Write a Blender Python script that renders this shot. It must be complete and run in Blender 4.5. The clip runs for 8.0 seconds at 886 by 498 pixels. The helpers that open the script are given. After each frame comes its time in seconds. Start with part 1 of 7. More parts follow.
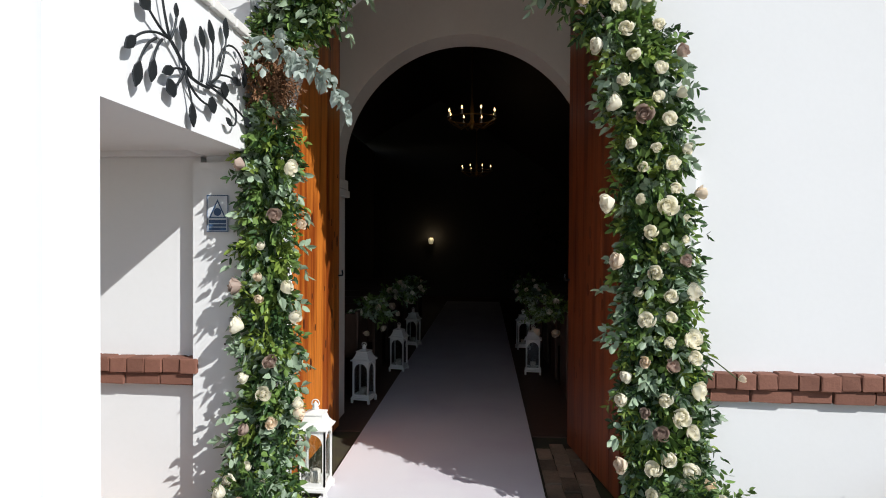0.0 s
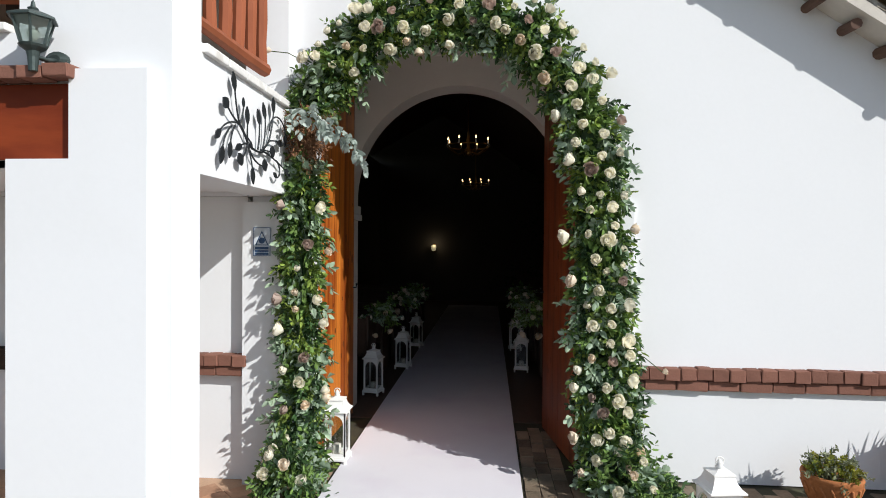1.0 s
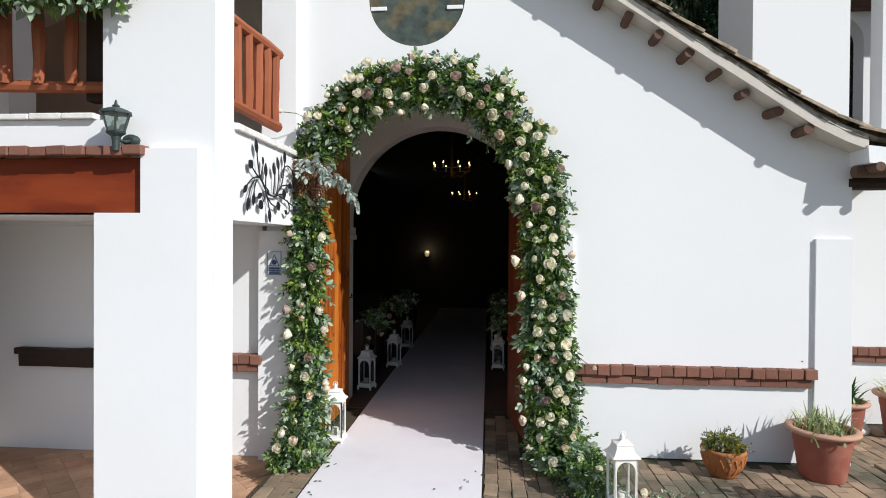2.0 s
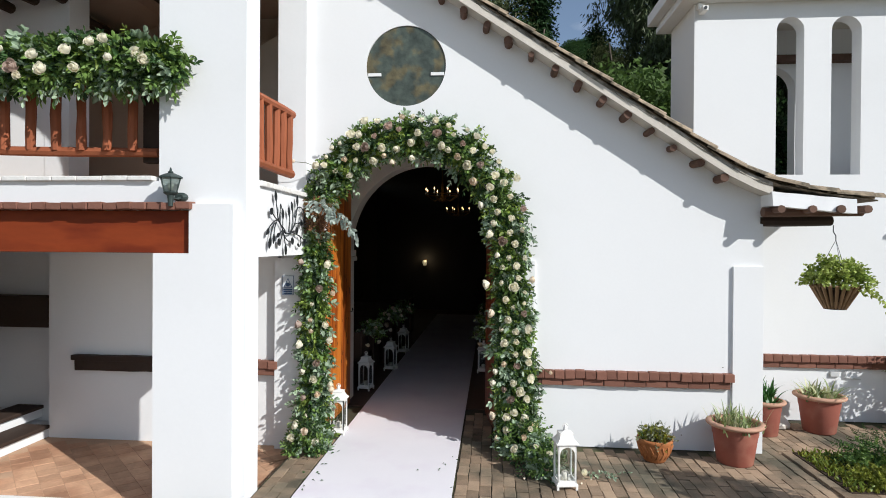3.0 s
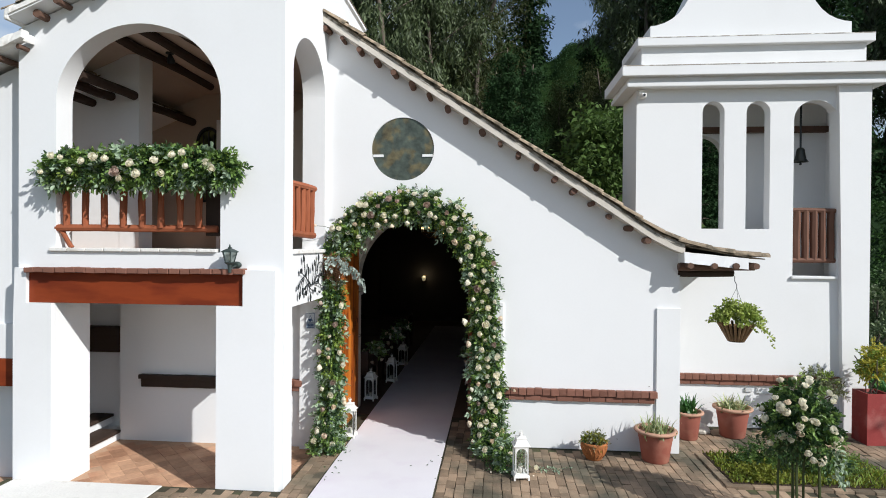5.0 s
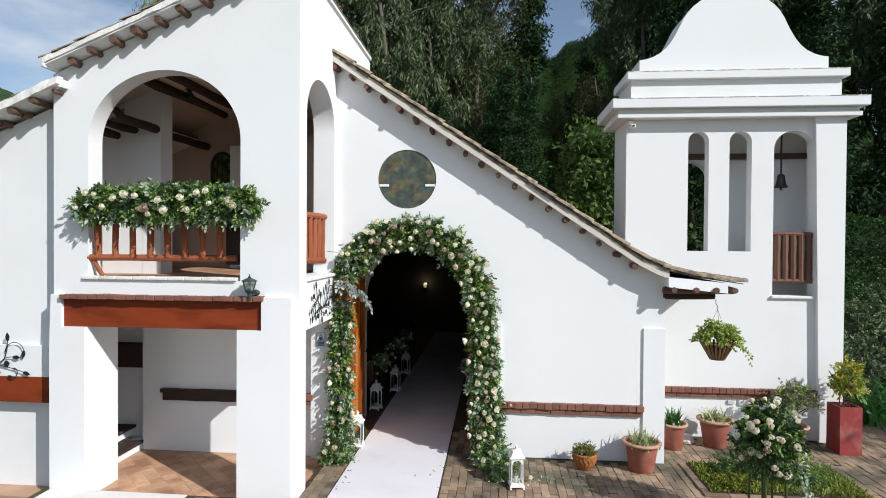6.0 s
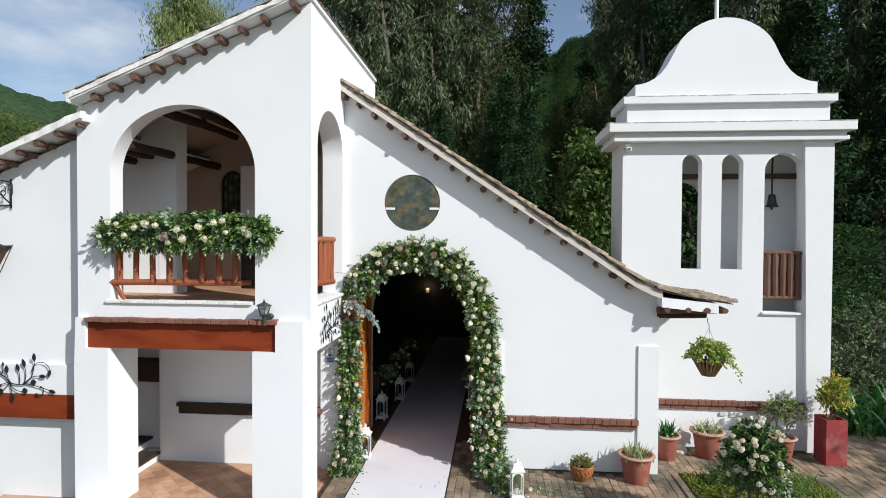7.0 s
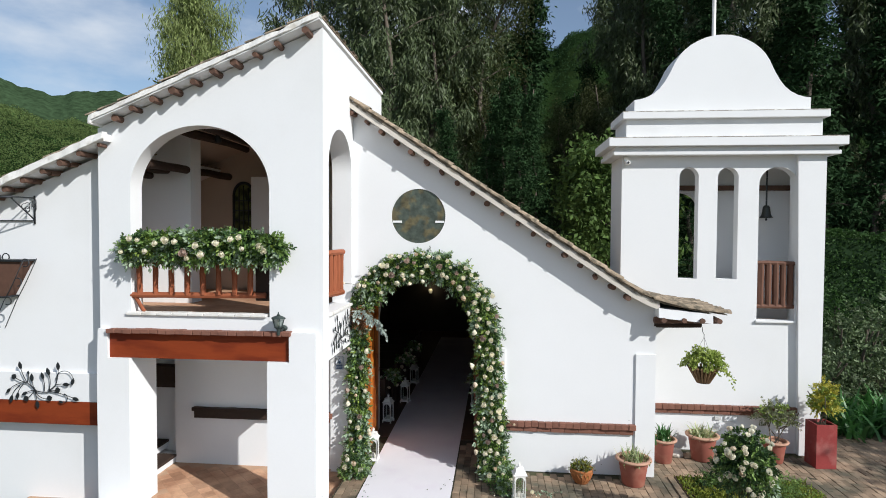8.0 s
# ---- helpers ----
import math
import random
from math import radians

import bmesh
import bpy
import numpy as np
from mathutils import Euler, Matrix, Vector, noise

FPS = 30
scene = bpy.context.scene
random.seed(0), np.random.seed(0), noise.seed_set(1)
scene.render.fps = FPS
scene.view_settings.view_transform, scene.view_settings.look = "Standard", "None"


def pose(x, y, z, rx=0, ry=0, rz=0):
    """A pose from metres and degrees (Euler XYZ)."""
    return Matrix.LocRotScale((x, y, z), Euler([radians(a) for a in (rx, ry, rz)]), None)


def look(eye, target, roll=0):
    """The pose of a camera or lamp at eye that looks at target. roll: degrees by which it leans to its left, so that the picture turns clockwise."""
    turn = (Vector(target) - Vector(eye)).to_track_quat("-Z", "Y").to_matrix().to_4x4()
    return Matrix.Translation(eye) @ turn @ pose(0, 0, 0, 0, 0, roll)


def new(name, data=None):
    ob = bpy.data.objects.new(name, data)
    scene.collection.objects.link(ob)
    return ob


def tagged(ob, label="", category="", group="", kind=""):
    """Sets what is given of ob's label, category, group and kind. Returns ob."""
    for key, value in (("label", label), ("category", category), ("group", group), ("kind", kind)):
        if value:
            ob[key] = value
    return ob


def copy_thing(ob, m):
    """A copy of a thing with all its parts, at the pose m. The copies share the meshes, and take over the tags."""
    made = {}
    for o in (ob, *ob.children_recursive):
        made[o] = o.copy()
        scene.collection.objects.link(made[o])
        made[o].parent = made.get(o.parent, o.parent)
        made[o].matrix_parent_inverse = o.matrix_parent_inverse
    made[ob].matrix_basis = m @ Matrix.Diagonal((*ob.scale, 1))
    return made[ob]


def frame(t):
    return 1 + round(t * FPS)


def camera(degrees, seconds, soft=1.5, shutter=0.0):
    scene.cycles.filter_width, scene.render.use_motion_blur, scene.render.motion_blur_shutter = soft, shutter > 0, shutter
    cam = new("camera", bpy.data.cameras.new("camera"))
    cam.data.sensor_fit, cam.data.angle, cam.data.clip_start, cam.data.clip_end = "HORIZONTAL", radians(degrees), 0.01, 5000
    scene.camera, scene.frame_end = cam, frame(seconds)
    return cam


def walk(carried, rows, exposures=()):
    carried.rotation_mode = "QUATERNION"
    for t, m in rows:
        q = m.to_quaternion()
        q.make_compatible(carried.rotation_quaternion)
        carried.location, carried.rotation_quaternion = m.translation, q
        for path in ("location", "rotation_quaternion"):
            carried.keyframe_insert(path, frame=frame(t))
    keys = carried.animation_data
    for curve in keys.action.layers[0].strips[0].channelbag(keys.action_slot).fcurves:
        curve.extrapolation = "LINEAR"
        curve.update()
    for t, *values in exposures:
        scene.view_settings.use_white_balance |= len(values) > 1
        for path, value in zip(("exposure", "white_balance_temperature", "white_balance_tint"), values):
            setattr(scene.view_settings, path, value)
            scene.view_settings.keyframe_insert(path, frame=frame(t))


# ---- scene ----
cam = camera(75.0, 8.0, 0.95)
PATH = [
    (0, (-0.035, 0.259, 1.734), (-0.182, 2.254, 1.709), 0.3),
    (0.5, (0.054, -0.241, 1.824), (-0.101, 1.753, 1.803), 0.4),
    (1, (0.117, -0.775, 1.908), (-0.045, 1.218, 1.889), 0.4),
    (1.5, (0.249, -1.313, 2.009), (0.093, 0.681, 1.988), 0.4),
    (3, (0.749, -3.101, 2.431), (0.58, -1.108, 2.417), 0.4),
    (3.5, (0.83, -3.642, 2.6), (0.66, -1.65, 2.589), 0.4),
    (4, (0.914, -4.144, 2.783), (0.741, -2.152, 2.771), 0.4),
    (4.5, (1.055, -4.614, 2.948), (0.877, -2.622, 2.935), 0.4),
    (6, (1.165, -5.689, 3.597), (0.985, -3.697, 3.571), 0.4),
    (6.5, (1.156, -5.915, 3.814), (0.975, -3.923, 3.782), 0.3),
    (7, (1.154, -6.126, 4.048), (0.971, -4.135, 4.006), 0.3),
    (7.5, (1.108, -6.331, 4.219), (0.926, -4.34, 4.171), 0.2),
    (8, (1.109, -6.515, 4.38), (0.923, -4.525, 4.317), 0.3),
]
walk(cam, [(t, look(eye, target, roll)) for t, eye, target, roll in PATH])
scene.view_settings.exposure = 0.19

# ---- sky and sun ----
SUN_WAY = Vector((-1.39, 1.0, -1.17)).normalized()
ELEV = math.asin(-SUN_WAY.z)
world = bpy.data.worlds.new("sky")
scene.world = world
world.use_nodes = True
wn, wl = world.node_tree.nodes, world.node_tree.links
wn.clear()
w_out = wn.new("ShaderNodeOutputWorld")
w_bg = wn.new("ShaderNodeBackground")
w_sky = wn.new("ShaderNodeTexSky")
w_sky.sky_type = "NISHITA"
w_sky.sun_disc = False
w_sky.sun_elevation = ELEV
w_sky.sun_rotation = math.atan2(-SUN_WAY.x, -SUN_WAY.y)
w_sky.air_density, w_sky.dust_density, w_sky.ozone_density = 1.0, 0.4, 1.9
w_co = wn.new("ShaderNodeTexCoord")
w_map = wn.new("ShaderNodeMapping")
w_map.inputs["Scale"].default_value = (1.0, 1.0, 2.6)
w_noise = wn.new("ShaderNodeTexNoise")
w_noise.inputs["Scale"].default_value = 3.2
w_noise.inputs["Detail"].default_value = 7.0
w_noise.inputs["Roughness"].default_value = 0.55
w_ramp = wn.new("ShaderNodeValToRGB")
w_ramp.color_ramp.elements[0].position, w_ramp.color_ramp.elements[1].position = 0.455, 0.72
w_ramp.color_ramp.elements[0].color = (0.07, 0.07, 0.07, 1)
w_mix = wn.new("ShaderNodeMixRGB")
w_mix.inputs[2].default_value = (6.5, 7.1, 7.9, 1)
wl.new(w_co.outputs["Generated"], w_map.inputs[0])
wl.new(w_map.outputs[0], w_noise.inputs["Vector"])
wl.new(w_noise.outputs["Fac"], w_ramp.inputs[0])
wl.new(w_ramp.outputs[0], w_mix.inputs[0])
wl.new(w_sky.outputs[0], w_mix.inputs[1])
wl.new(w_mix.outputs[0], w_bg.inputs[0])
w_bg.inputs[1].default_value = 0.095
wl.new(w_bg.outputs[0], w_out.inputs[0])
sun = new("sun", bpy.data.lights.new("sun", "SUN"))
sun.data.energy, sun.data.angle, sun.data.color = 4.2, radians(0.55), (1.0, 0.985, 0.955)
sun.rotation_mode = "QUATERNION"
sun.rotation_quaternion = SUN_WAY.to_track_quat("-Z", "Y")
sun.location = (15, -10, 14)

# ---- materials ----
def material(name, rgb, rough=0.6, metal=0.0, grain=45.0, grain_amt=0.10, blotch=1.6, blotch_amt=0.12, bump=0.25, bump_size=0.004,
             rnd=0.0, island=0.0, stretch=(1, 1, 1), tint=None, tint_size=0.7, tint_cut=(0.5, 0.7), glow=None, clear=0.0, through_light=0.0, local=False, sheen=None):
    m = bpy.data.materials.new(name)
    m.use_nodes = True
    nt = m.node_tree
    n, l = nt.nodes, nt.links
    bs = n["Principled BSDF"]
    bs.inputs["Roughness"].default_value, bs.inputs["Metallic"].default_value = rough, metal
    if local:
        co = n.new("ShaderNodeTexCoord").outputs["Object"]
    else:
        co = n.new("ShaderNodeNewGeometry").outputs["Position"]
    mp = n.new("ShaderNodeMapping")
    mp.inputs["Scale"].default_value = stretch
    l.new(co, mp.inputs[0])

    def noisy(size, detail):
        t = n.new("ShaderNodeTexNoise")
        t.inputs["Scale"].default_value, t.inputs["Detail"].default_value = size, detail
        l.new(mp.outputs[0], t.inputs["Vector"])
        return t.outputs["Fac"]

    def calc(op, a, b):
        k = n.new("ShaderNodeMath")
        k.operation = op
        for i, v in ((0, a), (1, b)):
            if isinstance(v, (int, float)):
                k.inputs[i].default_value = v
            else:
                l.new(v, k.inputs[i])
        return k.outputs[0]

    fine, broad = noisy(grain, 4.0), noisy(blotch, 5.0)
    val = calc("ADD", calc("MULTIPLY", calc("SUBTRACT", fine, 0.5), 2 * grain_amt), calc("MULTIPLY", calc("SUBTRACT", broad, 0.5), 2 * blotch_amt))
    if rnd:
        val = calc("ADD", val, calc("MULTIPLY", calc("SUBTRACT", n.new("ShaderNodeObjectInfo").outputs["Random"], 0.5), rnd))
    if island:
        val = calc("ADD", val, calc("MULTIPLY", calc("SUBTRACT", n.new("ShaderNodeNewGeometry").outputs["Random Per Island"], 0.5), island))
    val = calc("MAXIMUM", calc("ADD", val, 1.0), 0.05)
    col = n.new("ShaderNodeVectorMath")
    col.operation = "SCALE"
    if tint:
        ramp = n.new("ShaderNodeValToRGB")
        ramp.color_ramp.elements[0].position, ramp.color_ramp.elements[1].position = tint_cut
        ramp.color_ramp.elements[0].color, ramp.color_ramp.elements[1].color = (*rgb, 1), (*tint, 1)
        l.new(noisy(tint_size, 6.0), ramp.inputs[0])
        l.new(ramp.outputs[0], col.inputs[0])
    else:
        col.inputs[0].default_value = rgb
    l.new(val, col.inputs["Scale"])
    l.new(col.outputs[0], bs.inputs["Base Color"])
    if bump:
        b = n.new("ShaderNodeBump")
        b.inputs["Strength"].default_value, b.inputs["Distance"].default_value = bump, bump_size
        l.new(calc("ADD", fine, calc("MULTIPLY", broad, 1.5)), b.inputs["Height"])
        l.new(b.outputs[0], bs.inputs["Normal"])
    if clear:
        bs.inputs["Coat Weight"].default_value, bs.inputs["Coat Roughness"].default_value = clear, 0.15
    bs.inputs["Specular IOR Level"].default_value = sheen if sheen is not None else (0.25 if rough > 0.5 and not metal else 0.5)
    if glow:
        bs.inputs["Emission Color"].default_value, bs.inputs["Emission Strength"].default_value = (*glow[0], 1), glow[1]
    if through_light:
        tr = n.new("ShaderNodeBsdfTranslucent")
        l.new(col.outputs[0], tr.inputs[0])
        mx = n.new("ShaderNodeMixShader")
        mx.inputs[0].default_value = through_light
        l.new(bs.outputs[0], mx.inputs[1])
        l.new(tr.outputs[0], mx.inputs[2])
        l.new(mx.outputs[0], n["Material Output"].inputs[0])
    return m


def glass(name, rgb, rough=0.03, alpha=0.25):
    m = bpy.data.materials.new(name)
    m.use_nodes = True
    n, l = m.node_tree.nodes, m.node_tree.links
    gl, tr, mx = n.new("ShaderNodeBsdfGlossy"), n.new("ShaderNodeBsdfTransparent"), n.new("ShaderNodeMixShader")
    tr.inputs[0].default_value = (*rgb, 1)
    gl.inputs["Roughness"].default_value = rough
    mx.inputs[0].default_value = alpha
    l.new(tr.outputs[0], mx.inputs[1])
    l.new(gl.outputs[0], mx.inputs[2])
    l.new(mx.outputs[0], n["Material Output"].inputs[0])
    return m


WHITE = material("whitewash", (0.77, 0.78, 0.79), 0.85, grain=28, grain_amt=0.015, blotch=0.9, blotch_amt=0.03, bump=0.045, bump_size=0.010, tint=(0.72, 0.725, 0.72), tint_size=0.55, tint_cut=(0.55, 0.85))
WHITE_OLD = material("weathered_whitewash", (0.74, 0.73, 0.70), 0.9, grain=30, grain_amt=0.06, blotch=3.0, blotch_amt=0.10, bump=0.5, bump_size=0.012, tint=(0.42, 0.38, 0.32), tint_size=3.0, tint_cut=(0.58, 0.75))
BRICK = material("fired_brick", (0.205, 0.095, 0.068), 0.85, grain=70, grain_amt=0.16, blotch=9, blotch_amt=0.12, bump=0.5, rnd=0.30)
PAVER = material("clay_paver", (0.265, 0.190, 0.130), 0.88, grain=55, grain_amt=0.28, blotch=5, blotch_amt=0.30, bump=0.6, bump_size=0.005, rnd=0.70, island=0.6, tint=(0.095, 0.085, 0.062), tint_size=1.4, tint_cut=(0.42, 0.64))
JOINT = material("sandy_joint", (0.055, 0.050, 0.034), 0.95, grain=80, grain_amt=0.25, bump=0.6, tint=(0.09, 0.10, 0.04), tint_size=2.0)
EARTH = material("garden_ground", (0.07, 0.075, 0.03), 0.95, grain=14, grain_amt=0.3, blotch=0.4, blotch_amt=0.3, bump=0.8, bump_size=0.03, tint=(0.05, 0.085, 0.025), tint_size=0.3)
TILE_FLOOR = material("terracotta_tile", (0.50, 0.30, 0.19), 0.75, grain=30, grain_amt=0.18, blotch=5, blotch_amt=0.25, bump=0.4, rnd=0.35, tint=(0.38, 0.205, 0.125), tint_size=1.8, tint_cut=(0.42, 0.62))
ROOF_TILE = material("weathered_roof_tile", (0.310, 0.245, 0.175), 0.92, grain=25, grain_amt=0.35, blotch=9, blotch_amt=0.40, bump=0.7, bump_size=0.01, rnd=0.4, island=0.4, tint=(0.13, 0.11, 0.080), tint_size=8.0, tint_cut=(0.46, 0.60))
LOG = material("brown_stained_log", (0.130, 0.074, 0.053), 0.75, grain=22, grain_amt=0.22, blotch=6, blotch_amt=0.2, bump=0.5, bump_size=0.006, rnd=0.35)
LOG_DARK = material("dark_beam_wood", (0.045, 0.029, 0.022), 0.75, grain=22, grain_amt=0.2, bump=0.5, rnd=0.2)
RAIL = material("red_brown_rail_wood", (0.29, 0.088, 0.040), 0.65, grain=16, grain_amt=0.15, blotch=5, blotch_amt=0.16, bump=0.4, rnd=0.22, stretch=(1, 1, 0.3))
BEAM = material("brick_red_painted_beam", (0.215, 0.037, 0.009), 0.65, grain=24, grain_amt=0.10, blotch=2.4, blotch_amt=0.30, bump=0.25, stretch=(0.4, 1, 1.6), tint=(0.15, 0.022, 0.006), tint_size=3.2, tint_cut=(0.44, 0.62))
RAIL_BROWN = material("weathered_brown_pole", (0.17, 0.085, 0.058), 0.75, grain=16, grain_amt=0.18, blotch=5, blotch_amt=0.2, bump=0.4, rnd=0.3, stretch=(1, 1, 0.3))
# Right leaf's pine: the door wood darkened to carry the shade it stands in.
DOORWOOD_SHADED = material("shaded_red_brown_pine", (0.20, 0.050, 0.015), 0.4, grain=9, grain_amt=0.3, blotch=3, blotch_amt=0.25, bump=0.2, stretch=(4, 4, 0.28), clear=0.2, tint=(0.09, 0.020, 0.007), tint_size=2.6, tint_cut=(0.46, 0.64), rnd=0.25)
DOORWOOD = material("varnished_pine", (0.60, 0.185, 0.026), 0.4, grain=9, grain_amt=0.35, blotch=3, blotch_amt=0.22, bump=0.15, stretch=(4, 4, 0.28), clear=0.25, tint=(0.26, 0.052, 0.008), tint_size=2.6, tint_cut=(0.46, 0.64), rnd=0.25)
KNOT = material("pine_knot", (0.09, 0.022, 0.008), 0.4, grain=60, grain_amt=0.2)
CARPET = material("lilac_white_carpet", (0.70, 0.68, 0.715), 0.95, grain=260, grain_amt=0.05, blotch=1.2, blotch_amt=0.05, bump=0.4, bump_size=0.002, tint=(0.66, 0.62, 0.675), tint_size=1.5)
POT_RIM = material("bleached_pot_rim", (0.46, 0.27, 0.19), 0.8, grain=50, grain_amt=0.08, blotch=6, blotch_amt=0.15, bump=0.2)
TERRACOTTA = material("terracotta_pot", (0.30, 0.100, 0.072), 0.72, grain=60, grain_amt=0.06, blotch=5, blotch_amt=0.14, bump=0.2, rnd=0.15, tint=(0.36, 0.155, 0.11), tint_size=4)
CLAY = material("carved_clay_pot", (0.38, 0.14, 0.05), 0.8, grain=50, grain_amt=0.15, blotch=9, blotch_amt=0.25, bump=0.6, bump_size=0.008)
REDBOX = material("red_painted_planter", (0.27, 0.045, 0.042), 0.65, grain=40, grain_amt=0.12, blotch=5, blotch_amt=0.25, bump=0.3, tint=(0.36, 0.13, 0.115), tint_size=3.5, tint_cut=(0.5, 0.75))
SOIL = material("potting_soil", (0.045, 0.03, 0.02), 0.95, grain=60, grain_amt=0.4, bump=0.8, bump_size=0.01)
LANTERN = material("white_enamelled_metal", (0.80, 0.79, 0.76), 0.45, grain=60, grain_amt=0.03, bump=0.1)
CANDLE = material("candle_wax", (0.78, 0.74, 0.66), 0.6, grain_amt=0.02, bump=0)
IRON = material("dark_iron", (0.035, 0.040, 0.045), 0.5, 0.6, grain=90, grain_amt=0.2, bump=0.3)
VERDIGRIS = material("green_patina_metal", (0.050, 0.070, 0.066), 0.5, 0.4, grain=60, grain_amt=0.2, bump=0.3)
BRASS = material("old_brass", (0.28, 0.16, 0.05), 0.4, 0.9, grain_amt=0.1, bump=0)
BULB = material("candle_bulb", (0.9, 0.7, 0.45), 0.4, bump=0, glow=((1.0, 0.62, 0.28), 3.2))
ALTAR = material("altar_lamp_shade", (0.9, 0.8, 0.55), 0.5, bump=0, glow=((1.0, 0.85, 0.5), 0.22))
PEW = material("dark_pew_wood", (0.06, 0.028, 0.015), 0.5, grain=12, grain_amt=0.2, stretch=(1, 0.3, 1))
# Nave plaster is dark so that the doorway's light hardly shows on it.
INSIDE = material("shade_toned_nave_plaster", (0.10, 0.085, 0.07), 0.9, grain=20, grain_amt=0.1, bump=0.2)
PLASTER = material("ivory_plaster", (0.62, 0.59, 0.53), 0.9, grain=25, grain_amt=0.03, bump=0.3)
# Warm beige, also taken darker to carry the balcony's inner shade.
BEIGE = material("shade_toned_beige_plaster", (0.52, 0.43, 0.36), 0.9, grain=25, grain_amt=0.04, blotch=1.5, blotch_amt=0.1, bump=0.3)
GREY_LEAF = material("greyish_shrub_leaf", (0.20, 0.22, 0.12), 0.5, grain_amt=0.1, bump=0, island=0.8, through_light=0.3)
LEAF = material("garland_leaf", (0.160, 0.260, 0.068), 0.42, grain=30, grain_amt=0.1, blotch=3, blotch_amt=0.25, bump=0, island=0.9, through_light=0.3, sheen=0.35)
LEAF_DARK = material("ruscus_leaf", (0.045, 0.095, 0.032), 0.42, grain_amt=0.1, blotch=3, blotch_amt=0.2, bump=0, island=0.8, through_light=0.2, sheen=0.35)
LEAF_PALE = material("eucalyptus_leaf", (0.31, 0.41, 0.28), 0.5, grain_amt=0.1, blotch=3, blotch_amt=0.15, bump=0, island=0.6, through_light=0.25)
LEAF_SILVER = material("silver_eucalyptus_leaf", (0.43, 0.50, 0.45), 0.5, grain_amt=0.1, blotch=3, blotch_amt=0.15, bump=0, island=0.5, through_light=0.25)
BASKET_LEAF = material("trailing_leaf", (0.34, 0.42, 0.10), 0.5, grain_amt=0.1, bump=0, island=0.8, through_light=0.35, sheen=0.3)
LEAF_LIME = material("fresh_green_leaf", (0.23, 0.32, 0.06), 0.45, grain_amt=0.1, bump=0, island=0.7, through_light=0.35)
BLADE = material("striped_blade", (0.28, 0.36, 0.15), 0.5, grain_amt=0.1, bump=0, island=1.0, through_light=0.3)
BLADE_GREEN = material("green_blade", (0.05, 0.15, 0.035), 0.45, grain_amt=0.1, bump=0, island=0.8, through_light=0.25)
BLADE_PALE = material("cream_blade", (0.50, 0.50, 0.30), 0.5, grain_amt=0.1, bump=0, island=0.5, through_light=0.3)
GRASS = material("rough_grass", (0.20, 0.225, 0.035), 0.6, grain_amt=0.1, blotch=1.5, blotch_amt=0.3, bump=0, island=0.9, through_light=0.3, tint=(0.26, 0.25, 0.04), tint_size=2.0)
EUCALYPT = material("eucalyptus_crown", (0.080, 0.112, 0.046), 0.6, grain_amt=0.05, blotch=0.55, blotch_amt=0.75, bump=0, island=0.9, through_light=0.25, sheen=0.5)
OLIVE = material("olive_crown", (0.054, 0.068, 0.023), 0.7, grain_amt=0.05, blotch=0.5, blotch_amt=0.5, bump=0, island=0.6, through_light=0.25, sheen=0.2)
FARWOOD = material("far_wood_leaf", (0.095, 0.138, 0.045), 0.9, grain_amt=0.05, blotch=0.05, blotch_amt=0.5, bump=0, island=0.25, through_light=0.2, sheen=0.1)
CONIFER = material("dark_conifer_crown", (0.024, 0.055, 0.020), 0.9, sheen=0.15, grain_amt=0.05, blotch=0.3, blotch_amt=0.3, bump=0, island=0.7, through_light=0.15)
BROADLEAF = material("broadleaf_crown", (0.082, 0.142, 0.034), 0.7, sheen=0.3, grain_amt=0.05, blotch=0.4, blotch_amt=0.3, bump=0, island=0.8, through_light=0.3)
PEPPER = material("light_green_crown", (0.22, 0.275, 0.095), 0.6, sheen=0.3, grain_amt=0.05, blotch=0.4, blotch_amt=0.3, bump=0, island=0.7, through_light=0.35)
HEDGE = material("shrub_leaf", (0.045, 0.10, 0.025), 0.6, grain_amt=0.05, blotch=0.7, blotch_amt=0.3, bump=0, island=0.9, through_light=0.25)
BARK = material("pale_bark", (0.12, 0.10, 0.08), 0.9, grain=8, grain_amt=0.3, blotch=1.2, blotch_amt=0.3, bump=0.6, bump_size=0.02, stretch=(1, 1, 0.3))
STALK = material("green_stem", (0.06, 0.08, 0.03), 0.7, bump=0)
# Hill green is lowered to carry the shade trees throw on themselves.
HILL = material("self_shaded_wooded_hill", (0.011, 0.023, 0.007), 0.95, sheen=0.0, grain=0.12, grain_amt=0.5, blotch=0.02, blotch_amt=0.35, bump=1.0, bump_size=3.0, tint=(0.022, 0.036, 0.011), tint_size=0.035)
ROSE_W = material("ivory_petal", (0.94, 0.91, 0.78), 0.6, grain_amt=0.05, bump=0, rnd=0.10, through_light=0.42)
ROSE_M = material("dusty_mauve_petal", (0.55, 0.43, 0.365), 0.6, grain_amt=0.08, bump=0, rnd=0.25, through_light=0.35)
ROSE_B = material("blush_petal", (0.86, 0.75, 0.60), 0.6, grain_amt=0.06, bump=0, rnd=0.20, through_light=0.3)
SIGN_WHITE = material("sign_enamel", (0.62, 0.66, 0.70), 0.4, bump=0)
SIGN_BLUE = material("sign_blue", (0.03, 0.075, 0.17), 0.4, bump=0)
STAINED = material("dark_leaded_glass", (0.060, 0.076, 0.062), 0.3, grain=11, grain_amt=0.5, blotch=5.5, blotch_amt=0.8, bump=0.5, bump_size=0.01, tint=(0.115, 0.098, 0.052), tint_size=4.5, tint_cut=(0.48, 0.6))
